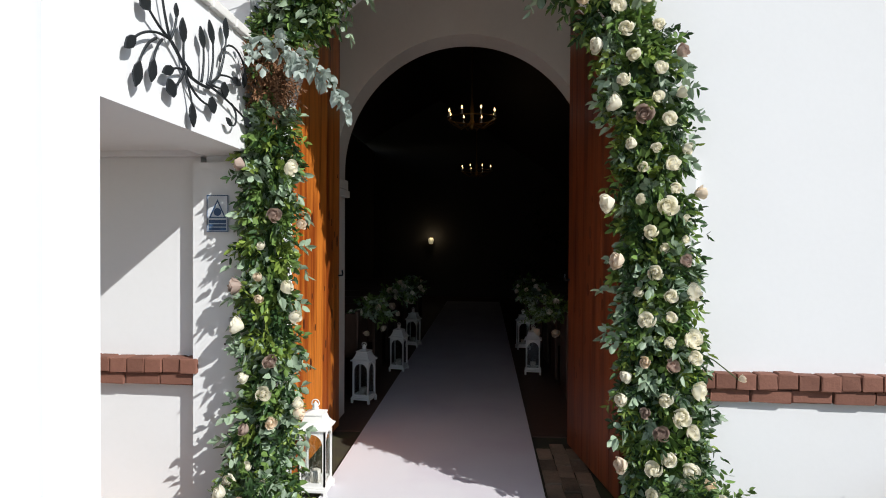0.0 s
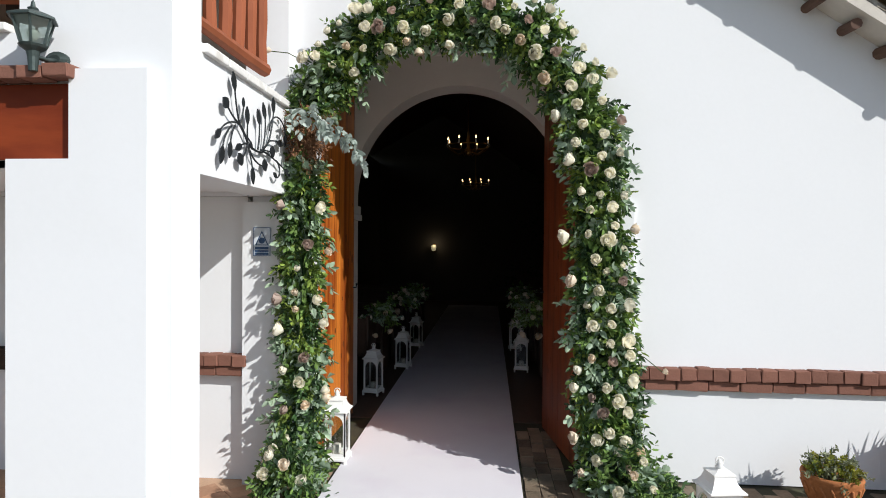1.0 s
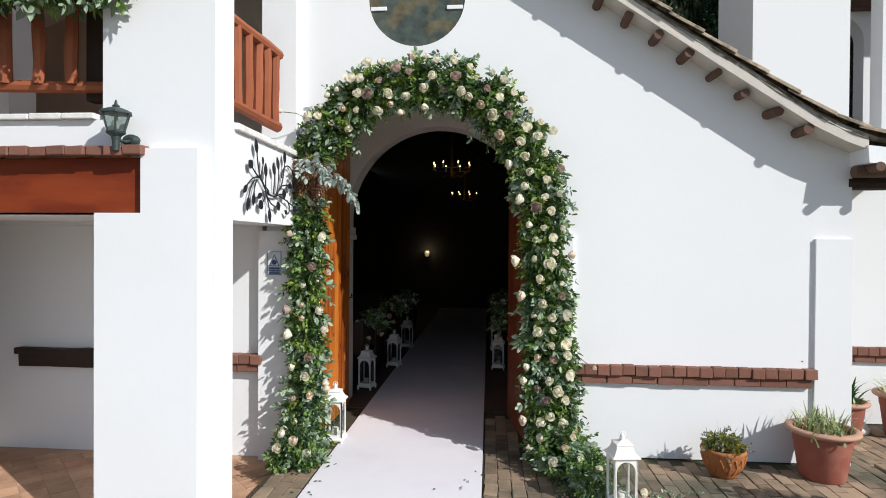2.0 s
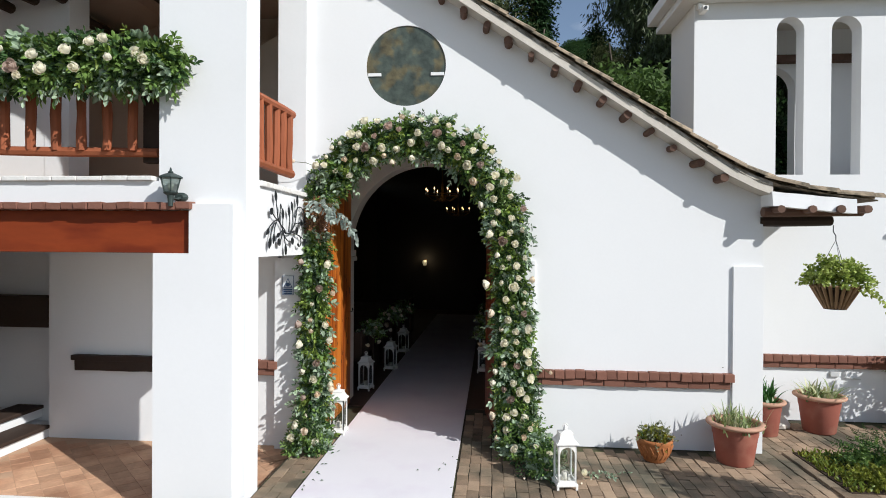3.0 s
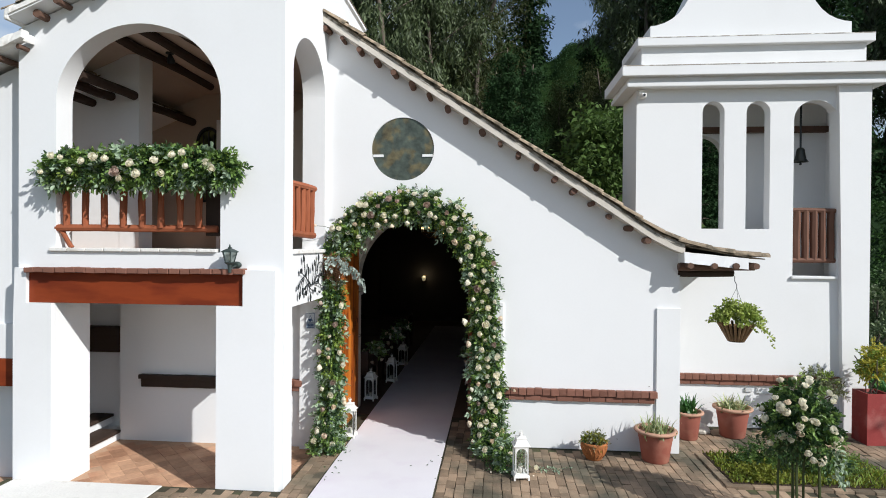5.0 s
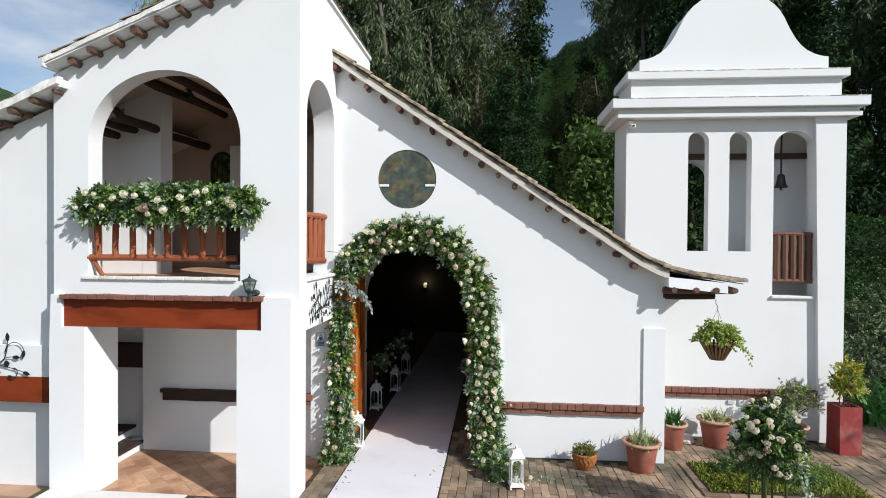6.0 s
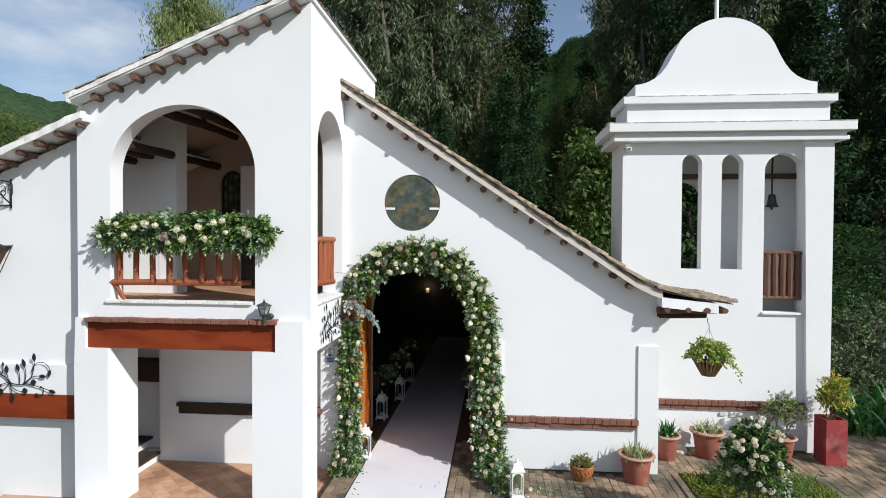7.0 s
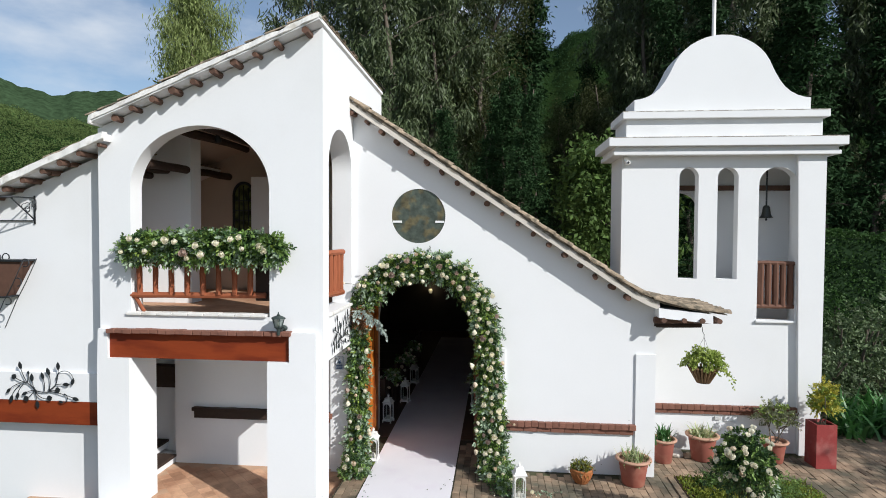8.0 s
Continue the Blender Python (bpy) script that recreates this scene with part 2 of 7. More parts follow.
PLASTIC = material("grey_plastic", (0.55, 0.56, 0.56), 0.5, bump=0)
PANE = glass("lantern_pane", (0.93, 0.95, 0.95), 0.02, 0.10)
PANE_FROST = glass("pebbled_pane", (0.80, 0.88, 0.86), 0.30, 0.30)

# ---- mesh helpers ----
rng = np.random.default_rng(7)


def part(name, bm, mat, parent=None, label="", smooth=False, at=None):
    me = bpy.data.meshes.new(name)
    bm.normal_update()
    if smooth:
        for f in bm.faces:
            f.smooth = True
    bm.to_mesh(me)
    bm.free()
    me.materials.append(mat)
    ob = new(name, me)
    if parent is not None:
        ob.parent = parent
    if at is not None:
        ob.matrix_basis = at
    if label:
        tagged(ob, label)
    return ob


def mesh_part(name, verts, faces, mat, parent=None, label="", smooth=False):
    me = bpy.data.meshes.new(name)
    me.from_pydata([tuple(v) for v in verts], [], [tuple(f) for f in faces])
    me.materials.append(mat)
    if smooth:
        me.polygons.foreach_set("use_smooth", [True] * len(me.polygons))
    ob = new(name, me)
    if parent is not None:
        ob.parent = parent
    if label:
        tagged(ob, label)
    return ob


def share(name, me, parent, m):
    ob = new(name, me)
    ob.parent = parent
    ob.matrix_basis = m
    return ob


def thing(name, label, category, at=(0, 0, 0), turn=0.0, group="", kind=""):
    ob = new(name)
    ob.empty_display_size = 0.1
    ob.matrix_basis = pose(*at, 0, 0, turn)
    return tagged(ob, label, category, group, kind)


def box(bm, x0, x1, y0, y1, z0, z1, bevel=0.0):
    r = bmesh.ops.create_cube(bm, size=1.0, matrix=Matrix.LocRotScale(((x0 + x1) / 2, (y0 + y1) / 2, (z0 + z1) / 2), None, (x1 - x0, y1 - y0, z1 - z0)))
    if bevel:
        edges = list({e for v in r["verts"] for e in v.link_edges})
        bmesh.ops.bevel(bm, geom=edges, offset=bevel, segments=2, affect="EDGES", profile=0.6)
    return bm


def boxed(*a, bevel=0.0):
    return box(bmesh.new(), *a, bevel=bevel)


def tube(bm, pts, radius, n=8, caps=True):
    pts = [Vector(p) for p in pts]
    radii = radius if isinstance(radius, (list, tuple)) else [radius] * len(pts)
    rings, side = [], None
    for i, p in enumerate(pts):
        d = (pts[min(i + 1, len(pts) - 1)] - pts[max(i - 1, 0)]).normalized()
        if side is None:
            side = d.orthogonal().normalized()
        side = (side - d * side.dot(d)).normalized()
        up = d.cross(side)
        rings.append([bm.verts.new(p + (side * math.cos(a) + up * math.sin(a)) * radii[i]) for a in (2 * math.pi * k / n for k in range(n))])
    for a, b in zip(rings, rings[1:]):
        for k in range(n):
            bm.faces.new((a[k], a[(k + 1) % n], b[(k + 1) % n], b[k]))
    if caps:
        bm.faces.new(rings[0][::-1])
        bm.faces.new(rings[-1])
    return bm


def lathe(bm, profile, n=24, centre=(0, 0, 0), start=0.0):
    rings = []
    for r, z in profile:
        rings.append([bm.verts.new((centre[0] + r * math.cos(start + 2 * math.pi * k / n), centre[1] + r * math.sin(start + 2 * math.pi * k / n), centre[2] + z)) for k in range(n)])
    for a, b in zip(rings, rings[1:]):
        for k in range(n):
            bm.faces.new((a[k], a[(k + 1) % n], b[(k + 1) % n], b[k]))
    if profile[0][0] > 1e-4:
        bm.faces.new(rings[0][::-1])
    if profile[-1][0] > 1e-4:
        bm.faces.new(rings[-1])
    bmesh.ops.remove_doubles(bm, verts=bm.verts, dist=1e-5)
    return bm


def arch_loop(x0, x1, z0, spring, top, n=40):
    """An upright opening with a round head, counted along its own width."""
    c, r, h = (x0 + x1) / 2, (x1 - x0) / 2, top - spring
    return [(x0, z0), (x1, z0)] + [(c + r * math.cos(a), spring + h * math.sin(a)) for a in (math.pi * k / n for k in range(n + 1))]


def circle_loop(cx, cz, r, n=40):
    return [(cx + r * math.cos(2 * math.pi * k / n), cz + r * math.sin(2 * math.pi * k / n)) for k in range(n)]


def slab(bm, loops, to_world, depth):
    """A thick plate with holes: 2D loops (outline first), a map to the world and the way of its thickness."""
    tmp = bmesh.new()
    edges, marks = [], {}
    for loop in loops:
        vs = [tmp.verts.new((u, v, 0)) for u, v in loop]
        for k, v in enumerate(vs):
            edges.append(tmp.edges.new((v, vs[(k + 1) % len(vs)])))
    tmp.verts.index_update()
    flat = [v.co.copy() for v in tmp.verts]
    bmesh.ops.triangle_fill(tmp, edges=edges, use_beauty=True)
    tmp.verts.index_update()
    tris = [[v.index for v in f.verts] for f in tmp.faces]
    tmp.free()
    depth = Vector(depth)
    front = [bm.verts.new(Vector(to_world(c.x, c.y))) for c in flat]
    back = [bm.verts.new(v.co + depth) for v in front]
    for t in tris:
        bm.faces.new([front[i] for i in t])
        bm.faces.new([back[i] for i in reversed(t)])
    k = 0
    for loop in loops:
        n = len(loop)
        for i in range(n):
            a, b = k + i, k + (i + 1) % n
            bm.faces.new((front[a], back[a], back[b], front[b]))
        k += n
    bmesh.ops.recalc_face_normals(bm, faces=bm.faces)
    return bm


def wall_xz(name, loops, y, thick, mat=None, label="", parent=None):
    ob = part(name, slab(bmesh.new(), loops, lambda u, v: (u, y, v), (0, thick, 0)), mat or WHITE, parent)
    return ob if parent else tagged(ob, label, "wall", kind="structure")


def wall_yz(name, loops, x, thick, mat=None, label="", parent=None):
    ob = part(name, slab(bmesh.new(), loops, lambda u, v: (x, u, v), (-thick, 0, 0)), mat or WHITE, parent)
    return ob if parent else tagged(ob, label, "wall", kind="structure")


def leaf_arrays(pos, way, length, width, fold=0.25, droop=0.15, seed=0):
    """Six-cornered folded leaves at pos, pointing along way."""
    g = np.random.default_rng(seed)
    n = len(pos)
    way = way / (np.linalg.norm(way, axis=1, keepdims=True) + 1e-9)
    ref = g.normal(size=(n, 3))
    side = np.cross(way, ref)
    side /= np.linalg.norm(side, axis=1, keepdims=True) + 1e-9
    nor = np.cross(side, way)
    L, W = np.asarray(length)[:, None] * np.ones((n, 1)), np.asarray(width)[:, None] * np.ones((n, 1))
    v = np.empty((n, 6, 3))
    v[:, 0] = pos
    v[:, 1] = pos + way * L * 0.32 + side * W * 0.46 + nor * W * fold
    v[:, 2] = pos + way * L * 0.70 + side * W * 0.38 + nor * W * fold - np.array([0, 0, 1]) * L * droop * 0.4
    v[:, 3] = pos + way * L - np.array([0, 0, 1]) * L * droop
    v[:, 4] = pos + way * L * 0.70 - side * W * 0.38 + nor * W * fold - np.array([0, 0, 1]) * L * droop * 0.4
    v[:, 5] = pos + way * L * 0.32 - side * W * 0.46 + nor * W * fold
    i = np.arange(n)[:, None] * 6
    faces = np.concatenate((i + np.array([0, 1, 2, 3]), i + np.array([0, 3, 4, 5])), axis=0)
    return v.reshape(-1, 3), faces


def kite_arrays(pos, way, length, width, droop=0.1, seed=0):
    """Plain four-cornered leaves for crowns far off."""
    g = np.random.default_rng(seed)
    n = len(pos)
    way = way / (np.linalg.norm(way, axis=1, keepdims=True) + 1e-9)
    side = np.cross(way, g.normal(size=(n, 3)))
    side /= np.linalg.norm(side, axis=1, keepdims=True) + 1e-9
    L, W = np.asarray(length)[:, None] * np.ones((n, 1)), np.asarray(width)[:, None] * np.ones((n, 1))
    v = np.empty((n, 4, 3))
    v[:, 0] = pos
    v[:, 1] = pos + way * L * 0.45 + side * W * 0.5
    v[:, 2] = pos + way * L - np.array([0, 0, 1]) * L * droop
    v[:, 3] = pos + way * L * 0.45 - side * W * 0.5
    return v.reshape(-1, 3), np.arange(n)[:, None] * 4 + np.arange(4)


def quad_mesh(name, verts, faces):
    me = bpy.data.meshes.new(name)
    verts, faces = np.ascontiguousarray(verts, dtype=np.float32), np.ascontiguousarray(faces, dtype=np.int32)
    k = faces.shape[1]
    me.vertices.add(len(verts))
    me.vertices.foreach_set("co", verts.ravel())
    me.loops.add(faces.size)
    me.loops.foreach_set("vertex_index", faces.ravel())
    me.polygons.add(len(faces))
    me.polygons.foreach_set("loop_start", np.arange(len(faces), dtype=np.int32) * k)
    me.update(calc_edges=True)
    me.validate()
    return me


def leaves(name, mat, parent, pos, way, length, width, fold=0.25, droop=0.15, seed=0, label="", plain=False):
    if plain:
        v, f = kite_arrays(np.asarray(pos), np.asarray(way), length, width, droop, seed)
    else:
        v, f = leaf_arrays(np.asarray(pos), np.asarray(way), length, width, fold, droop, seed)
    me = quad_mesh(name, v, f)
    me.materials.append(mat)
    ob = new(name, me)
    ob.parent = parent
    ob["kind"] = "stuff"
    if label:
        ob["label"] = label
    return ob

# ---- setting: the chapel's walls ----
F, P, T = 4.0, 2.13, 5.4          # fronts of the chapel, the porch and the tower
ROOF = [(-1.55, 6.62), (3.45, 3.28), (3.72, 3.14), (4.0, 3.03), (4.5, 2.93), (5.05, 2.855)]


def roof_z(x):
    for (a, za), (b, zb) in zip(ROOF, ROOF[1:]):
        if x <= b:
            return za + (zb - za) * (x - a) / (b - a)
    return ROOF[-1][1]


LOW = -0.15                       # the porch floor lies a step below the forecourt
sunk = [(-13.9, 0.6), (-13.9, 4.62), (-1.56, 4.62), (-1.56, 2.06), (-5.3, 2.06), (-5.3, 0.6)]
ground = slab(bmesh.new(), [[(-600, -400), (600, -400), (600, 800), (-600, 800)], sunk], lambda u, v: (u, v, -0.35), (0, 0, 0.30))
ground = tagged(part("ground", ground, EARTH), "green and brown garden earth round the chapel", "ground", kind="structure")
tagged(part("ground_low", boxed(-13.9, -1.57, 0.6, 4.6, -0.62, -0.34), EARTH), "strip of bare earth along the foot of the wing", "ground", kind="structure")
pavement = slab(bmesh.new(), [[(-9.0, -16.0), (15.0, -16.0), (15.0, 6.6), (-1.56, 6.6), (-1.56, 2.06), (-5.3, 2.06), (-5.3, 0.6), (-9.0, 0.6)]], lambda u, v: (u, v, -0.10), (0, 0, 0.088))
pavement = tagged(part("pavement", pavement, JOINT), "forecourt of worn brown clay pavers in sandy joints", "pavement", kind="structure")

# the facade with the round-headed doorway and the round window
DOOR_L, DOOR_R, SPRING, APEX = -1.43, 0.98, 2.45, 3.68
door_notch = [(DOOR_L, 0.0)] + [((DOOR_L + DOOR_R) / 2 - (DOOR_R - DOOR_L) / 2 * math.cos(a), SPRING + (APEX - SPRING) * math.sin(a)) for a in (math.pi * k / 56 for k in range(57))] + [(DOOR_R, 0.0)]
facade = [(-1.90, 0.0)] + door_notch + [(3.93, 0.0), (3.93, roof_z(3.93) - 0.02), (3.45, 3.26), (-1.56, 6.60), (-1.56, 2.32), (-1.90, 2.32)]
wall_facade = wall_xz("wall_facade", [facade, circle_loop(-0.33, 4.648, 0.497, 56)], F, 0.34, label="whitewashed chapel front with a round-headed doorway")
part("plinth", boxed(-1.968, -1.56, F - 0.044, F + 0.30, -0.30, -0.002), WHITE, wall_facade)
part("pilaster", slab(bmesh.new(), [[(-1.97, 0.0), (DOOR_L, 0.0), (DOOR_L, 2.25), (-1.97, 2.25)]], lambda u, v: (u, F - 0.045, v), (0, 0.05, 0)), WHITE, wall_facade)
part("pilaster", slab(bmesh.new(), [[(DOOR_R, 0.0), (1.27, 0.0), (1.27, 2.25), (DOOR_R, 2.25)]], lambda u, v: (u, F - 0.035, v), (0, 0.04, 0)), WHITE, wall_facade)
part("pilaster", boxed(3.59, 3.935, F - 0.032, F + 0.3, 0.0, 2.2, bevel=0.002), WHITE, wall_facade)
tagged(part("wall_nave_side", boxed(3.60, 3.93, F + 0.34, 18.5, 0, 3.0), WHITE), "long whitewashed side wall of the chapel", "wall", kind="structure")

# vestibule and nave
part("vestibule_wall", boxed(-1.85, -1.55, 4.34, 5.65, 0, 4.0), PLASTER, wall_facade)
part("vestibule_wall", boxed(1.10, 1.40, 4.34, 5.65, 0, 4.0), PLASTER, wall_facade)
tagged(part("ceiling", boxed(-1.85, 1.40, 4.34, 5.65, 4.0, 4.12), PLASTER), "plain ivory plaster ceiling of the vestibule", "ceiling", kind="structure")
IN_L, IN_R = -1.45, 0.96
inner = [(-3.6, 0.0), (IN_L, 0.0)] + [((IN_L + IN_R) / 2 - (IN_R - IN_L) / 2 * math.cos(a), 2.42 + 1.245 * math.sin(a)) for a in (math.pi * k / 56 for k in range(57))] + [(IN_R, 0.0), (3.6, 0.0), (3.6, 2.95), (-1.5, 6.3), (-3.6, 5.1)]
wall_inner = wall_xz("wall_inner", [inner], 5.65, 0.34, PLASTER, "ivory plastered inner wall with a round arch")
for x0, x1 in ((IN_L - 0.10, IN_L + 0.045), (IN_R - 0.045, IN_R + 0.10)):
    b = boxed(x0, x1, 5.60, 6.02, 2.17, 2.24, bevel=0.012)
    box(b, x0 + 0.01, x1 - 0.012, 5.615, 6.0, 2.24, 2.34, bevel=0.01)
    part("impost", b, PLASTER, wall_inner)
# The closed nave box is coloured dark to hold its lack of light.
tagged(part("wall_nave_left", boxed(-3.9, -3.6, 5.99, 18.5, 0, 4.6), INSIDE), "plastered nave wall with the dimness put into its dark colour", "wall", kind="structure")
tagged(part("wall_nave_right", boxed(3.3, 3.59, 5.99, 18.5, 0, 3.0), INSIDE), "plastered nave wall with the dimness put into its dark colour", "wall", kind="structure")
tagged(part("wall_nave_back", slab(bmesh.new(), [[(-3.9, 0), (3.5, 0), (3.5, 2.93), (-1.5, 6.27), (-3.9, 4.93)]], lambda u, v: (u, 18.5, v), (0, 0.3, 0)), INSIDE), "end wall behind the altar, coloured dark for the dimness", "wall", kind="structure")
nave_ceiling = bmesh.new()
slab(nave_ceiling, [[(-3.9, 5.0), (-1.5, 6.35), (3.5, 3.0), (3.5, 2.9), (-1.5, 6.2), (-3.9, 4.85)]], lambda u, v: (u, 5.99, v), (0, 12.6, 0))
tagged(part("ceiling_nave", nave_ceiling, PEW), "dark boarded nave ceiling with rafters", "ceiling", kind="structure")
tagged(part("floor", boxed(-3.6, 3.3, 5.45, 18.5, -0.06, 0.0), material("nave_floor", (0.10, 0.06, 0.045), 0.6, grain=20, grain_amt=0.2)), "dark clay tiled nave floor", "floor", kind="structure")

# round window
rw = thing("round_window", "round window of dark leaded coloured glass in a whitewashed reveal", "window", (-0.33, F + 0.035, 4.648), kind="structure")
part("pane", lathe(bmesh.new(), [(0.0, 0.0), (0.494, 0.0), (0.494, 0.02), (0.0, 0.02)], 56), STAINED, rw, at=pose(0, 0, 0, 90, 0, 0))
ring = bmesh.new()
tube(ring, [(0.485 * math.cos(a), -0.008, 0.485 * math.sin(a)) for a in (2 * math.pi * k / 56 for k in range(57))], 0.012, 6)
part("frame", ring, VERDIGRIS, rw)
for s in (-1, 1):
    part("bar", boxed(min(s * 0.31, s * 0.475), max(s * 0.31, s * 0.475), -0.035, -0.012, -0.125, -0.085, bevel=0.004), WHITE, rw, "short white bar")

# ---- the porch block ----
SIDE = -1.55
porch_roof = lambda x: 7.45 + 0.405 * (x + 1.55)
outline = [(-5.2, 2.337), (SIDE, 2.337), (SIDE, porch_roof(SIDE)), (-5.2, porch_roof(-5.2))]
wall_xz("wall_porch_front", [outline, arch_loop(-4.67, -2.40, 3.02, 5.0, 6.0, 80)], P, 0.30, label="whitewashed porch front with an arched balcony opening")
pier_r = tagged(part("pier", boxed(-2.415, SIDE, P, 2.4295, -0.25, 2.337), WHITE), "square whitewashed pier of the porch", "pier", kind="structure")
part("pad", slab(bmesh.new(), [[(-2.415, -0.08), (-1.64, -0.08), (-1.64, 2.80), (-2.065, 2.80), (-2.065, 2.335), (-2.415, 2.335)]], lambda u, v: (u, P - 0.075, v), (0, 0.074, 0)), WHITE, pier_r)
pier_l = tagged(part("pier", boxed(-5.19, -4.675, P, 2.79, -0.25, 2.337), WHITE), "square whitewashed pier of the porch", "pier", kind="structure")
part("pad", slab(bmesh.new(), [[(-5.215, -0.08), (-4.675, -0.08), (-4.675, 2.335), (-5.03, 2.335), (-5.03, 2.80), (-5.19, 2.80), (-5.215, 2.05)]], lambda u, v: (u, P - 0.075, v), (0, 0.074, 0)), WHITE, pier_l)
side_out = [(P + 0.30, 2.30), (F - 0.002, 2.30), (F - 0.002, 6.4), (F + 0.36, 6.4), (6.6, 6.4), (6.6, 7.43), (P + 0.30, 7.44)]
wall_yz("wall_porch_side", [side_out, arch_loop(2.44, 3.88, 3.06, 5.42, 6.08, 60)], SIDE, 0.36, label="whitewashed porch side with a tall arched opening")
tagged(part("wall_porch_left", boxed(-6.9, -6.6, P + 0.5, 6.2, 2.9, 5.3), WHITE), "whitewashed side wall of the balcony", "wall", kind="structure")
wall_pb = wall_xz("wall_porch_back", [[(-5.08, -0.25), (-1.97, -0.25), (-1.97, 2.30), (-5.08, 2.30)]], F + 0.06, 0.3, label="whitewashed back wall of the porch in the shade")
wall_stair = tagged(part("wall_stair", boxed(-6.6, -5.08, 4.361, 4.6, -0.25, 2.30), WHITE), "whitewashed wall beside the porch stairs", "wall", kind="structure")
part("end_wall", boxed(-6.7, -6.6, 2.5, 4.6, -0.25, 2.30), WHITE, wall_stair)
floor_b = tagged(part("floor_balcony", boxed(-5.185, SIDE - 0.004, P + 0.004, F - 0.004, 2.337, 2.998), WHITE), "thick whitewashed balcony slab", "floor", kind="structure")
part("back_slab", boxed(-6.6, SIDE - 0.37, F - 0.003, 6.2, 2.302, 2.998), WHITE, floor_b)
part("tile_bed", boxed(-6.6, SIDE - 0.37, P + 0.302, 6.19, 3.0, 3.012), TILE_FLOOR, floor_b, "terracotta balcony tiles")
for x0 in np.arange(-4.745, -2.50, 0.256):
    part("sill_tile", boxed(x0 + 0.005, min(x0 + 0.251, -2.39), P - 0.040 + rng.normal(0, 0.004), P + 0.14, 3.022, 3.066 + rng.normal(0, 0.002), bevel=0.009), WHITE_OLD, floor_b)
for y0 in np.arange(2.44, 3.85, 0.29):
    part("sill_tile", boxed(SIDE - 0.36, SIDE + 0.035, y0 + 0.006, min(y0 + 0.284, 3.99), 3.005, 3.058, bevel=0.008), WHITE_OLD, floor_b)
part("threshold", boxed(-4.668, -2.402, P + 0.141, P + 0.301, 3.021, 3.030), TILE_FLOOR, floor_b, "terracotta balcony tiles")
wall_bb = tagged(part("wall_balcony_back", boxed(-6.9, -1.9, 6.2, 6.5, 2.9, 7.2), BEIGE), "beige wall at the back of the balcony, darkened for its shade", "wall", kind="structure")
part("pillar", boxed(-4.87, -4.54, 3.72, 4.08, 3.012, 6.148), WHITE, wall_bb)
part("side_wall", slab(bmesh.new(), [[(-6.6, 3.0), (-4.868, 3.0), (-4.868, 6.08), (-6.6, 5.38)]], lambda u, v: (u, 3.73, v), (0, 0.3, 0)), WHITE, wall_bb)
part("return_wall", boxed(-4.32, -1.95, 5.85, 6.2, 3.0, 5.55), WHITE, wall_bb)
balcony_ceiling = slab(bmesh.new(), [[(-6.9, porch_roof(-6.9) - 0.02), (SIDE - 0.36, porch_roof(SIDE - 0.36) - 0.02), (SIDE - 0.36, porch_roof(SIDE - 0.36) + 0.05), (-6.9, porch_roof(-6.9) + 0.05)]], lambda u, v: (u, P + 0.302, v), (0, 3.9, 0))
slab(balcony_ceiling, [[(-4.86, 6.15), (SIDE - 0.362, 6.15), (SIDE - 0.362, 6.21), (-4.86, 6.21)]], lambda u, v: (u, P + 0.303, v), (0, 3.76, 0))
tagged(part("ceiling_balcony", balcony_ceiling, BEIGE), "beige plastered balcony ceiling, darkened for its shade, sloping at its low side", "ceiling", kind="structure")

# ---- the wing beside the porch ----
wing_roof = lambda x: 5.665 + 0.42 * (x + 5.2)
WING = 2.32
wall_wing = wall_xz("wall_wing", [[(-14.0, 2.02), (-5.2, 2.02), (-5.2, 5.60), (-10.5, wing_roof(-10.5)), (-14.0, wing_roof(-10.5))]], WING, 0.36, label="whitewashed wall of the side wing")
part("band", boxed(-14.0, -5.218, WING - 0.055, WING + 0.3, 1.545, 2.02, bevel=0.01), WHITE, wall_wing)
part("lower_wall", boxed(-14.0, -5.2, WING + 0.12, WING + 0.4, -0.5, 1.6), WHITE, wall_wing)

# ---- the bell tower ----
TX0, TX1, TY1 = 3.595, 6.96, 6.25
wall_tower = wall_xz("wall_tower_front", [[(TX0, 0), (7.2, 0), (7.2, 5.9), (TX0, 5.9)], arch_loop(4.715, 5.085, 3.452, 5.475, 5.665), arch_loop(5.45, 5.845, 3.452, 5.465, 5.66), arch_loop(6.235, 6.95, 2.64, 5.33, 5.665)], T, 0.22, label="whitewashed bell tower with tall round-headed openings")
corner = boxed(TX1, 7.43, T - 0.10, T + 0.22, 0, 5.9)
for v in corner.verts:           # the pier is splayed upwards a little to fit the camera's view
    if v.co.x < 7.2:
        v.co.x += 0.075 if v.co.z < 1 else -0.055
part("corner_pier", corner, WHITE, wall_tower)
wall_yz("wall_tower_left", [[(T + 0.22, 0), (TY1, 0), (TY1, 5.9), (T + 0.22, 5.9)]], TX0 + 0.22, 0.22, label="whitewashed side of the bell tower")
wall_yz("wall_tower_right", [[(T + 0.22, 0), (TY1, 0), (TY1, 5.9), (T + 0.22, 5.9)]], 7.43, 0.22, label="whitewashed plain side of the bell tower")
wall_tb = wall_xz("wall_tower_back", [[(TX0, 0), (7.43, 0), (7.43, 5.9), (TX0, 5.9)], arch_loop(4.62, 5.39, 2.58, 4.88, 5.22)], TY1, 0.22, label="whitewashed back of the bell tower")
